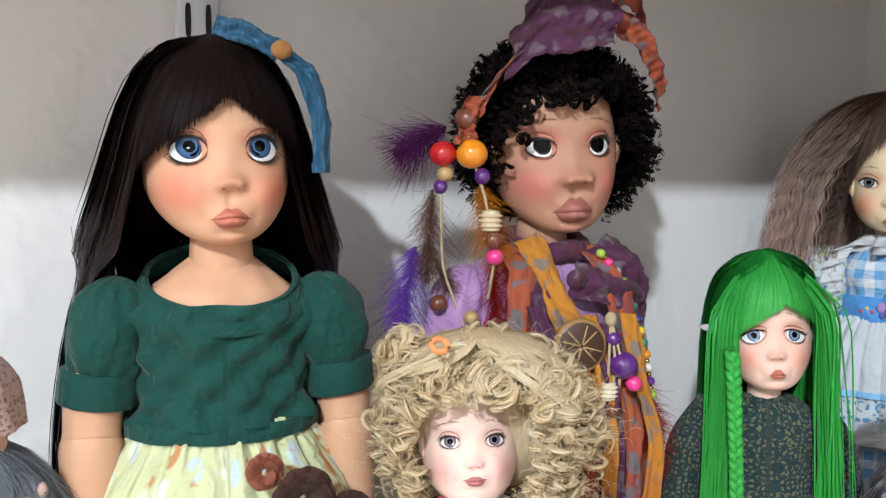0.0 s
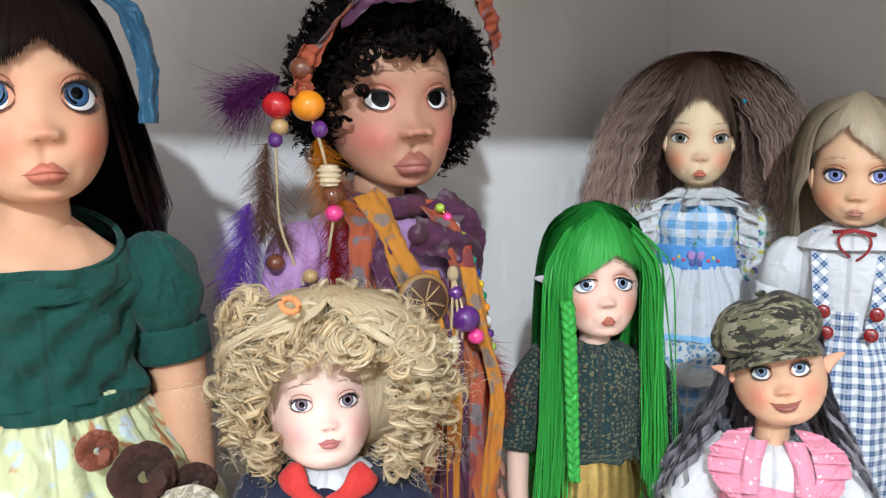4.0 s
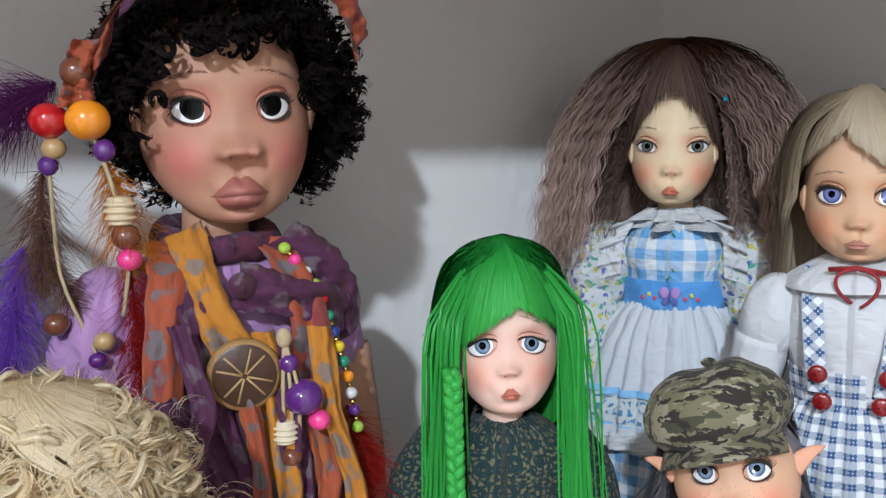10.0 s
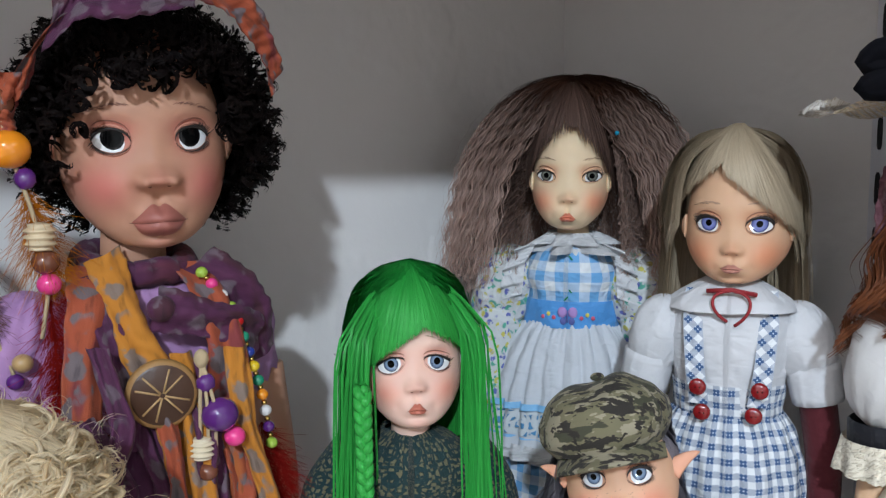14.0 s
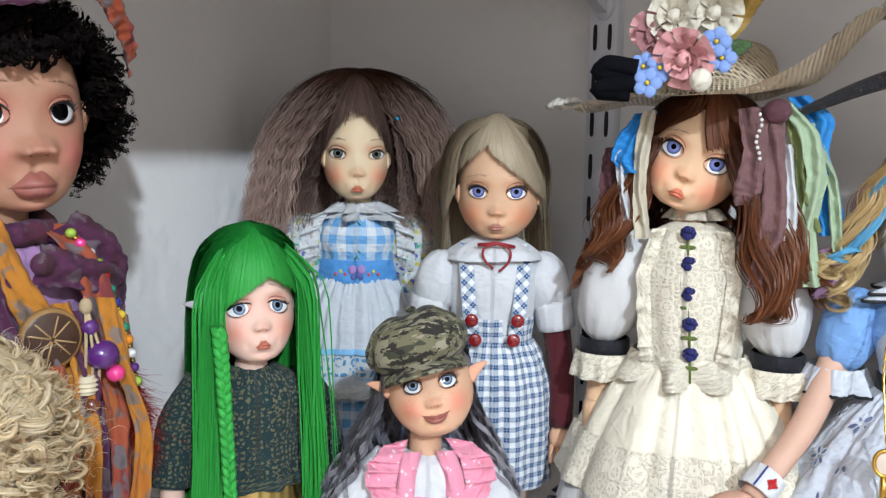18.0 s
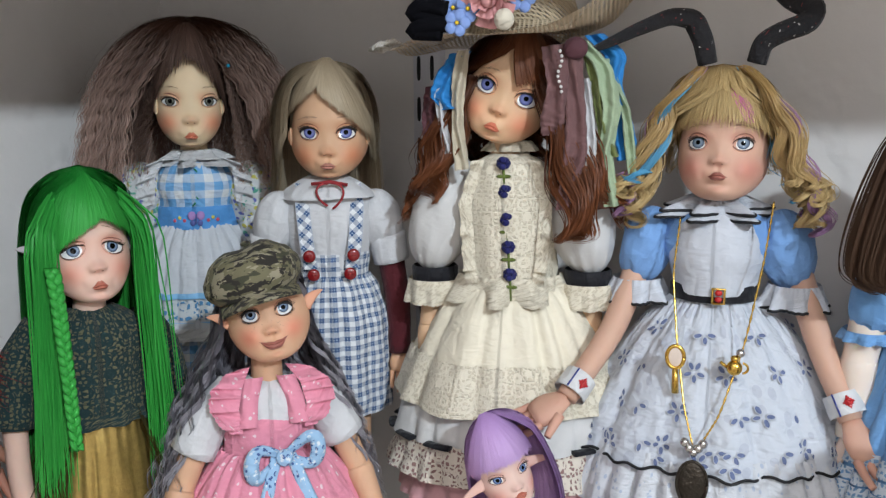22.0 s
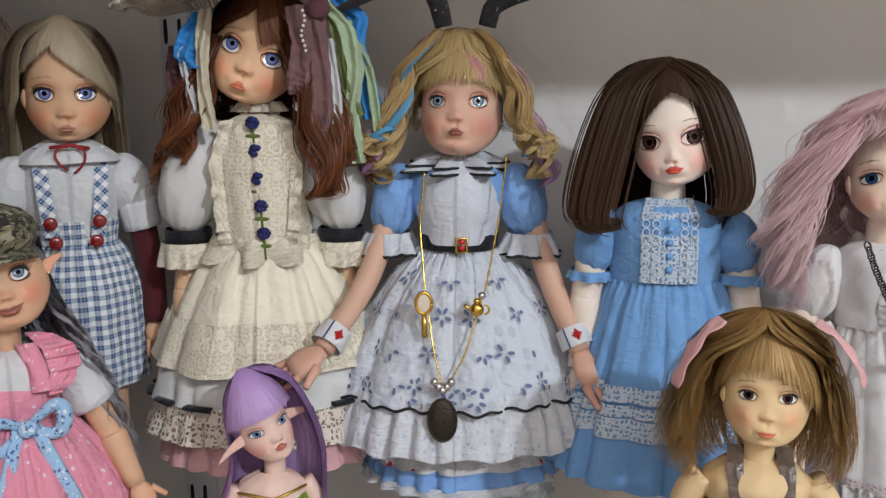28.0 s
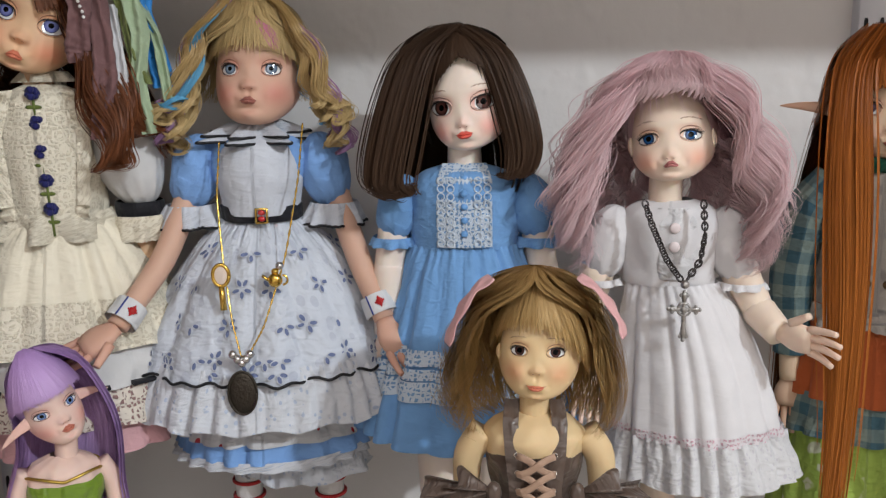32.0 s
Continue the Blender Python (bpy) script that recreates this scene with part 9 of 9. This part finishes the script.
part("button", s_, cp)

# straw hat with flowers and ribbons


def burlap(name, c):
    t = Tree(name)
    sep = t.t.nodes.new("ShaderNodeSeparateXYZ")
    wob = t.mix(0.0012, t.uv(), t.noise(t.uv(), 60.0), "ADD")
    t.put(sep.inputs[0], wob)
    a = t.math("ABSOLUTE", t.math("SINE", t.math("MULTIPLY", sep.outputs[0], 1150.0)))
    b = t.math("ABSOLUTE", t.math("SINE", t.math("MULTIPLY", sep.outputs[1], 1150.0)))
    th = t.math("MAXIMUM", a, b)
    n = t.noise(t.uv(), 120.0, 3.0)
    al = t.ramp(th, 0.74, 0.82)
    dense = t.ramp(t.noise(t.uv(), 35.0, 2.0), 0.52, 0.36)
    t.bump(th, 0.8, 0.0012)
    return t.set(Base_Color=t.mix(n, shade(c, 0.75), shade(c, 1.15)), Roughness=0.9, Alpha=t.math("MAXIMUM", al, t.math("MULTIPLY", dense, 0.85)))


BURLAP = burlap("straw_burlap", (0.66, 0.53, 0.36))
HATM = place(0.373, -0.128, 13)
ht = holder("straw_hat", HATM, "open-weave straw hat with roses, velvet bow and crinkled ribbons", "hat")


def hat_point(a, r):
    """Brim point: angle from the front, radius in metres; the right side turns up."""
    x = 0.008 + r * np.sin(a) * 1.02
    y = 0.030 - r * np.cos(a) * 0.88
    up = smooth(0.02, 0.10, x) * smooth(0.03, 0.10, r)
    z = 0.4445 + 0.052 * up - 0.10 * np.maximum(0, -x - 0.02) * smooth(0.03, 0.09, r) + 0.012 * smooth(0.06, 0.03, r) + 0.002 * np.sin(a * 7) * smooth(0.05, 0.09, r)
    return np.stack([x, y, z], -1)


a_ = np.linspace(-np.pi, np.pi, 96, endpoint=False)[None]
r_ = np.concatenate([np.linspace(0.030, 0.088, 18)])[:, None]
s_ = MB()
pp = hat_point(a_ + 0 * r_, r_ + 0 * a_)
uvp = np.stack([pp[..., 0], pp[..., 1] + pp[..., 2] * 0.5], 2)
s_.grid(pp, BURLAP, wrap=True, uv=uvp)
part("brim", s_, ht, "loosely woven straw brim")
s_ = MB()
t_ = np.linspace(0, 1, 10)[:, None]
cr = np.stack([0.008 + (0.036 - 0.030 * t_ ** 3) * np.sin(a_), 0.030 - (0.034 - 0.030 * t_ ** 3) * np.cos(a_), 0.450 + 0.030 * np.sin(t_ * 1.57) + 0 * a_], 2)
s_.grid(cr, BURLAP, wrap=True, uv=np.stack([cr[..., 0] + cr[..., 2], cr[..., 1] + cr[..., 2]], 2))
part("crown", s_, ht, "straw crown")
LACE_W = lace("white_hat_lace", (0.76, 0.72, 0.66), (0.55, 0.48, 0.38), 260.0)
for a0, a1, wide in ((1.25, 3.0, 0.012), (-1.75, -0.95, 0.015)):
    s_ = MB()
    aa = np.linspace(a0, a1, 140)
    ed = hat_point(aa, np.full_like(aa, 0.086))
    far = hat_point(aa, 0.086 + wide * (0.75 + 0.25 * np.abs(np.sin(aa * 16))))
    lift = np.stack([0 * aa, 0 * aa, 0.004 * np.sin(aa * 32) ** 2 + 0.002], 1)
    s_.grid(np.stack([ed + np.array([0, 0, 0.0014]), (ed + far) / 2 + lift, far + lift * 0.3, (ed + far) / 2 - np.array([0, 0, 0.0012])]), LACE_W)
    part("lace_edge", s_, ht, "scalloped white lace edging")


def rose(c, r, mat, parent, label, seed=0):
    """Fabric rose: a rolled heart with petals round it."""
    rng = np.random.default_rng(seed)
    m = Matrix.Translation(c) @ Matrix.Rotation(rng.uniform(-0.3, 0.3), 4, "Z") @ Matrix.Rotation(rng.uniform(-0.1, 0.4), 4, "X")
    heart = MB()
    heart.ball((0, -r * 0.35, 0), (r * 0.32, r * 0.45, r * 0.32), mat)
    heart.turned(0, m)
    h_ = part("rose", heart, parent, label)
    for ring, (n_, rr, open_) in enumerate(((3, 0.30, 0.10), (5, 0.55, 0.35), (6, 0.85, 0.75))):
        for k in range(n_):
            mb = MB()
            a = k * 6.283 / n_ + ring * 0.7
            u = np.linspace(-0.75, 0.75, 9)[None]
            v = np.linspace(0, 1, 7)[:, None]
            wd = 0.55 + 0.35 * ring / 2
            ang = a + u * wd * (1.4 - 0.35 * ring)
            rad = r * (rr * (0.35 + 0.65 * v) + open_ * 0.35 * v ** 3)
            dep = r * (-0.75 * v * (1 - 0.35 * open_) + 0.25 * open_ * v ** 2 + 0.05 * np.sin(u * 6 + seed + k)) - r * 0.1
            mb.grid(np.stack([rad * np.cos(ang), dep + 0 * u, rad * np.sin(ang)], 2), mat)
            mb.turned(0, m)
            part("petal", mb, h_)


PETAL = dict(pink=cloth("rose_pink", (0.66, 0.32, 0.32), 0.7, weave=0.05), white=cloth("rose_white", (0.7, 0.64, 0.52), 0.7, weave=0.05), mauve=cloth("rose_mauve", (0.34, 0.15, 0.16), 0.7), blue=cloth("petal_blue", (0.24, 0.36, 0.72), 0.7), gold=cloth("gold_ribbon", (0.42, 0.26, 0.05), 0.3), leaf=cloth("leaf_green", (0.05, 0.1, 0.03), 0.6))
for c, r, mt in (((-0.004, -0.046, 0.4635), 0.0150, "pink"), ((-0.012, -0.038, 0.4840), 0.0130, "white"), ((0.008, -0.036, 0.4860), 0.0135, "white"), ((-0.020, -0.036, 0.4745), 0.0120, "mauve"), ((-0.026, -0.032, 0.4790), 0.0100, "pink")):
    rose(c, r, PETAL[mt], ht, mt + " fabric rose", seed=int(r * 1e4))
for c in ((-0.024, -0.049, 0.4490), (-0.018, -0.047, 0.4570), (-0.027, -0.044, 0.4580), (0.010, -0.048, 0.4700), (0.013, -0.045, 0.4620)):
    s_ = MB()
    for k in range(5):
        a = k * 1.2566
        s_.ball(np.array(c) + np.array([0.0045 * np.cos(a), 0, 0.0045 * np.sin(a)]), (0.0036, 0.0012, 0.0036), PETAL["blue"], 10, 6)
    s_.ball(np.array(c) + np.array([0, -0.0015, 0]), 0.0013, BEAD["yellow"], 8, 6)
    part("blue_flower", s_, ht, "small blue fabric flower")
for k, c in enumerate(((-0.032, -0.044, 0.447), (0.017, -0.043, 0.466))):
    s_ = MB()
    for q in range(4):
        s_.ball(np.array(c) + np.array([0.003 * q - 0.004, 0.001 * q, 0.003 * (q % 2)]), (0.006, 0.0012, 0.003), PETAL["leaf"], 10, 6)
    part("leaf", s_, ht, "dark green fabric leaf")
s_ = MB()
s_.ball((0.0035, -0.054, 0.4500), (0.0058, 0.005, 0.0062), PETAL["white"])
part("bud", s_, ht, "cream fabric bud")
for k in range(2):
    s_ = MB()
    s_.tube(spline([(-0.030, -0.046, 0.457 - 0.008 * k), (-0.046, -0.045, 0.460 - 0.012 * k), (-0.052, -0.043, 0.455 - 0.010 * k), (-0.034, -0.044, 0.452 - 0.008 * k)], 20), 0.0048, cloth("black_velvet", (0.004, 0.004, 0.006), 0.95, sheen=0.0, spec=0.1) if k == 0 else bpy.data.materials["black_velvet"], sides=10, flat=0.8)
    part("velvet_loop", s_, ht, "black velvet ribbon loop")
s_ = MB()
strip(s_, [(0.012, -0.034, 0.476), (0.024, -0.030, 0.492), (0.030, -0.024, 0.505)], 0.016, PETAL["gold"], (0.8, 0, -0.4))
part("gold_ribbon", s_, ht, "golden satin ribbon")
RIB = dict(blue=cloth("ribbon_blue", (0.02, 0.22, 0.58), 0.5), white=cloth("ribbon_white", (0.602, 0.602, 0.619), 0.6), cream=cloth("ribbon_cream", (0.56, 0.5, 0.38), 0.6), mauve=cloth("ribbon_mauve", (0.17, 0.085, 0.085), 0.7), mint=cloth("ribbon_mint", (0.36, 0.46, 0.3), 0.6), olive=cloth("ribbon_olive", (0.16, 0.19, 0.06), 0.6), plum=cloth("ribbon_plum", (0.1, 0.035, 0.045), 0.6))
for k, (c, wd, pts) in enumerate((
        ("blue", 0.013, [(-0.028, -0.006, 0.435), (-0.036, -0.008, 0.424), (-0.041, -0.008, 0.408), (-0.034, -0.009, 0.400)]),
        ("white", 0.006, [(-0.034, -0.004, 0.420), (-0.042, -0.006, 0.410), (-0.040, -0.006, 0.390), (-0.036, -0.007, 0.372)]),
        ("cream", 0.008, [(-0.026, -0.010, 0.436), (-0.029, -0.012, 0.415), (-0.030, -0.010, 0.390), (-0.027, -0.010, 0.362)]),
        ("plum", 0.012, [(-0.046, 0.004, 0.415), (-0.050, 0.004, 0.395), (-0.046, 0.004, 0.370)]),
        ("mauve", 0.014, [(0.030, -0.012, 0.438), (0.033, -0.018, 0.415), (0.030, -0.017, 0.395), (0.030, -0.014, 0.384)]),
        ("mauve", 0.013, [(0.040, -0.010, 0.436), (0.044, -0.016, 0.40), (0.044, -0.018, 0.37), (0.038, -0.016, 0.338)]),
        ("white", 0.007, [(0.049, -0.008, 0.418), (0.052, -0.014, 0.39), (0.055, -0.015, 0.355), (0.054, -0.014, 0.342)]),
        ("mint", 0.010, [(0.046, -0.008, 0.440), (0.060, -0.010, 0.425), (0.066, -0.013, 0.40), (0.062, -0.013, 0.37), (0.067, -0.012, 0.340)]),
        ("olive", 0.008, [(0.050, -0.005, 0.436), (0.057, -0.008, 0.415), (0.060, -0.010, 0.39), (0.066, -0.010, 0.37)]),
        ("blue", 0.012, [(0.054, 0.002, 0.445), (0.068, 0.002, 0.432), (0.066, 0.0, 0.415), (0.074, 0.0, 0.385), (0.076, 0.0, 0.368)]),
        ("mint", 0.006, [(0.060, 0.0, 0.43), (0.074, -0.004, 0.40), (0.079, -0.006, 0.360)]))):
    s_ = MB()
    strip(s_, pts, wd, RIB[c], (1, 0.05, 0.1), seed=60 + k, crinkle=0.0020)
    part("ribbon", s_, ht, c + " crinkled silk ribbon")
s_ = MB()
rng_ = np.random.default_rng(5)
s_.ball((0.043, -0.014, 0.436), (0.0075, 0.004, 0.0068), RIB["plum"], 20, 14, rough=0.25)
part("rosette", s_, ht, "gathered plum ribbon rosette")
for k in range(9):
    s_ = MB()
    s_.ball((0.034 + 0.0012 * np.sin(k), -0.0215, 0.434 - 0.0030 * k), 0.0011, BEAD["white"], 8, 6)
    part("bead", s_, ht, "pearl bead")

# wired black headband above the blonde ringlets
hb_ = holder("wired_headband", APRON_AT, "black printed wired ribbon headband with two bent ends", "headband")
BLACKP = printed("black_card_print", (0.01, 0.009, 0.011), [(0.55, 0.52, 0.50), (0.30, 0.03, 0.03)], 150.0, 0.16)
s_ = MB()
s_.tube(spline([(-0.009, 0.012, 0.426), (-0.012, 0.010, 0.440), (-0.018, 0.008, 0.4525), (-0.031, 0.004, 0.4545), (-0.050, 0.0, 0.4470), (-0.066, -0.004, 0.4395), (-0.076, -0.006, 0.4350)], 40), np.interp(np.linspace(0, 1, 40), [0, 0.3, 0.5, 1], [0.0058, 0.0066, 0.0050, 0.0020]), BLACKP, sides=10, flat=0.75)
part("ear", s_, hb_)
s_ = MB()
s_.tube(spline([(0.019, 0.012, 0.426), (0.022, 0.010, 0.438), (0.032, 0.008, 0.4435), (0.046, 0.006, 0.4480), (0.049, 0.006, 0.4560), (0.038, 0.008, 0.4640), (0.031, 0.008, 0.4760), (0.030, 0.008, 0.488)], 40), np.interp(np.linspace(0, 1, 40), [0, 0.35, 0.6, 0.8, 1], [0.0058, 0.0062, 0.0075, 0.0105, 0.0090]), BLACKP, sides=10, flat=0.55)
part("ear", s_, hb_)
s_ = MB()
p_ = np.stack([0.036 * np.sin(np.linspace(-1.5, 1.5, 30)), np.full(30, 0.020), 0.388 + 0.040 * np.cos(np.linspace(-1.5, 1.5, 30))], 1)
s_.tube(p_ - np.array([0, 0, 0.0045]), 0.0012, BLACKP, sides=8)
part("band", s_, hb_)

# belt buckle
GOLD = plain("gold_metal", (0.72, 0.46, 0.10), 0.22, metal=1.0, vary=0.15, scale=300)
bk = holder("belt_buckle", APRON_AT @ pose(0.003, -0.0045, 0.286), "small gold buckle with red stones on the black belt", "buckle")
s_ = MB()
s_.tube(np.array([(x, 0, z) for x, z in ((-0.0035, -0.0045), (0.0035, -0.0045), (0.0035, 0.0045), (-0.0035, 0.0045), (-0.0035, -0.0045))]), 0.0009, GOLD, sides=6)
part("frame", s_, bk)
s_ = MB()
for zz in (-0.002, 0.002):
    s_.ball((0, -0.0003, zz), (0.0024, 0.0014, 0.0018), BEAD["red"], 10, 6)
part("stone", s_, bk, "red faceted stone")

# long chain with charms
nk = holder("charm_necklace", APRON_AT, "fine gold chain necklace with mirror, teapot and dark medallion", "necklace")
for pts in ([(-0.021, -0.004, 0.334), (-0.024, -0.008, 0.30), (-0.020, -0.022, 0.262), (-0.014, -0.036, 0.225), (-0.008, -0.046, 0.205)], [(0.032, -0.006, 0.345), (0.028, -0.010, 0.31), (0.019, -0.022, 0.262), (0.006, -0.040, 0.222), (-0.004, -0.046, 0.205)]):
    p_ = spline(pts, 60)
    s_ = MB()
    rad = np.where(np.arange(60) % 2, 0.0008, 0.00035)
    s_.tube(p_, rad, GOLD, sides=6)
    part("chain", s_, nk)
s_ = MB()
a_ = np.linspace(0, 6.2832, 24)
c = np.array([-0.020, -0.0315, 0.2535])
s_.tube(c + np.stack([0.0050 * np.cos(a_), 0 * a_, 0.0068 * np.sin(a_)], 1), 0.0012, GOLD, sides=7)
s_.tube([c + np.array([0, 0, -0.007]), c + np.array([0.0005, 0, -0.022])], [0.0017, 0.0022], GOLD, sides=8)
s_.ball(c, (0.0046, 0.0006, 0.0062), plain("mirror_enamel", (0.70, 0.58, 0.50), 0.2))
part("mirror_charm", s_, nk, "gold hand-mirror charm")
s_ = MB()
c = np.array([0.0135, -0.033, 0.250])
s_.ball(c, (0.0046, 0.004, 0.0046), GOLD)
s_.ball(c + np.array([0, 0, 0.0055]), (0.0024, 0.0024, 0.0020), GOLD)
s_.tube([c + np.array([-0.004, 0, 0]), c + np.array([-0.008, 0, 0.003])], 0.0010, GOLD, sides=6)
s_.tube(c + np.stack([0.0045 + 0.003 * np.cos(a_ * 0.5 - 1.57), 0 * a_, 0.003 * np.sin(a_ * 0.5 - 1.57)], 1), 0.0007, GOLD, sides=6)
s_.ball(c + np.array([0.003, 0, 0.009]), 0.0026, plain("silver_bead", (0.6, 0.58, 0.56), 0.25, metal=1.0))
part("teapot_charm", s_, nk, "gold teapot charm")
s_ = MB()
BRONZE = plain("dark_bronze", (0.055, 0.045, 0.035), 0.4, metal=0.8, vary=0.4, scale=500, bump=0.8)
c = np.array([-0.0075, -0.0500, 0.1835])
s_.ball(c, (0.0088, 0.0026, 0.0140), BRONZE, 24, 14)
s_.tube(c + np.stack([0.0086 * np.cos(a_), -0.001 + 0 * a_, 0.0138 * np.sin(a_)], 1), 0.0009, BRONZE, sides=6)
part("medallion", s_, nk, "dark embossed oval medallion")
s_ = MB()
for k in range(5):
    s_.ball(c + np.array([-0.005 + 0.0026 * k, 0.0015, 0.0185 + 0.003 * abs(k - 2) ** 1.2 * 0.8]), 0.0028, bpy.data.materials["silver_bead"], 10, 8)
part("bell_beads", s_, nk, "cluster of silver bells")

# playing-card cuffs
CUFF = cloth("card_cuff_white", (0.636, 0.636, 0.645), 0.5, weave=0.05)
for x0, x1, lab in (((-0.0767, -0.0252, 0.2348), (-0.0827, -0.0341, 0.2259), "white wrist cuff with red diamond and blue line"), ((0.0741, -0.0073, 0.2313), (0.0789, -0.0128, 0.2205), "white wrist cuff with red diamond and blue line")):
    cf = holder("wrist_cuff", APRON_AT, lab, "wrist cuff")
    x0, x1 = np.array(x0), np.array(x1)
    s_ = MB()
    s_.tube([x0, x0 * 0.66 + x1 * 0.34, x0 * 0.33 + x1 * 0.67, x1], [0.0102, 0.0104, 0.0106, 0.0106], CUFF, sides=24, caps=False)
    s_.tube([x0, x0 * 0.5 + x1 * 0.5, x1], [0.0094, 0.0096, 0.0098], CUFF, sides=24, caps=False)
    part("band", s_, cf)
    d_ = (x1 - x0) / np.linalg.norm(x1 - x0)
    n_ = np.array([0, -1.0, 0]) + d_ * d_[1]
    n_ /= np.linalg.norm(n_)
    sd = np.cross(d_, n_)
    c = (x0 + x1) / 2
    s_ = MB()
    for k in np.linspace(-1, 1, 7):
        w_ = 0.0032 * (1 - abs(k))
        s_.tube([c + d_ * 0.0034 * k - sd * (w_ + 0.00005) + n_ * 0.0103 - sd * 0.003, c + d_ * 0.0034 * k + sd * (w_ + 0.00005) + n_ * 0.0105 - sd * 0.003], 0.0007, BEAD["red"], sides=5)
    part("red_diamond", s_, cf, "red painted diamond")
    s_ = MB()
    s_.tube([c - d_ * 0.0068 + n_ * 0.0096 + sd * 0.0042, c + d_ * 0.0068 + n_ * 0.0100 + sd * 0.0042], 0.0006, BEAD["blue"], sides=5)
    part("blue_line", s_, cf, "thin blue line")

# chain and cross
SILVER = plain("antique_silver", (0.42, 0.41, 0.40), 0.3, metal=1.0, vary=0.35, scale=600, bump=0.5)
GUN = plain("gunmetal", (0.085, 0.075, 0.075), 0.35, metal=1.0, vary=0.2, scale=300)
cn = holder("cross_necklace", WHITE_AT, "gunmetal curb chain with an ornate silver cross", "necklace")
a_ = np.linspace(0, 6.2832, 14)
s_ = MB()
s_.tube(np.stack([0.0017 * np.cos(a_), 0 * a_, 0.0026 * np.sin(a_)], 1), 0.00062, GUN, sides=6)
link = s_.mesh("link")
for pts in ([(-0.013, -0.008, 0.297), (-0.0085, -0.0115, 0.284), (0.000, -0.0145, 0.265), (0.0085, -0.0165, 0.2535)], [(0.0205, -0.006, 0.297), (0.0215, -0.0110, 0.280), (0.0190, -0.0145, 0.265), (0.0115, -0.0165, 0.2535)]):
    p_ = spline(pts, 60)
    dist = np.concatenate([[0], np.cumsum(np.linalg.norm(np.diff(p_, axis=0), axis=1))])
    k = 0
    for sdist in np.arange(0, dist[-1], 0.0032):
        q_ = Vector([np.interp(sdist, dist, p_[:, j]) for j in range(3)])
        q2 = Vector([np.interp(sdist + 0.001, dist, p_[:, j]) for j in range(3)])
        ob = new("link", link)
        ob.parent = cn
        ob.matrix_local = Matrix.Translation(q_) @ (q2 - q_).to_track_quat("Z", "Y").to_matrix().to_4x4() @ Matrix.Rotation(0.6 + 1.2 * (k % 2), 4, "Z")
        k += 1
s_ = MB()
c = np.array([0.0105, -0.0185, 0.2365])
for d_, ln in (((0, 0, 1), 0.0105), ((0, 0, -1), 0.0185), ((1, 0, 0), 0.0088), ((-1, 0, 0), 0.0088)):
    d_ = np.array(d_, float)
    s_.tube(c + d_ * np.linspace(0, ln, 8)[:, None], np.array([1.5, 1.4, 1.3, 1.3, 1.5, 1.9, 2.2, 1.0]) * 0.001, SILVER, sides=8, flat=0.6)
    for q in (-1, 1):
        pr = np.array([d_[2], 0, d_[0]]) * q
        s_.ball(c + d_ * (ln - 0.002) + pr * 0.0018, (0.0013, 0.0011, 0.0013), SILVER, 8, 6)
    s_.ball(c + d_ * ln, (0.0014, 0.0011, 0.0014), SILVER, 8, 6)
s_.tube(c + np.stack([0.0038 * np.cos(a_), 0 * a_, 0.0038 * np.sin(a_)], 1), 0.0008, SILVER, sides=6)
s_.ball(c + np.array([0, -0.001, 0]), (0.002, 0.0016, 0.002), SILVER)
part("cross", s_, cn, "ornate antique-silver cross")
s_ = MB()
s_.ball(c + np.array([0, 0, 0.0150]), 0.0026, SILVER)
part("bail", s_, cn)
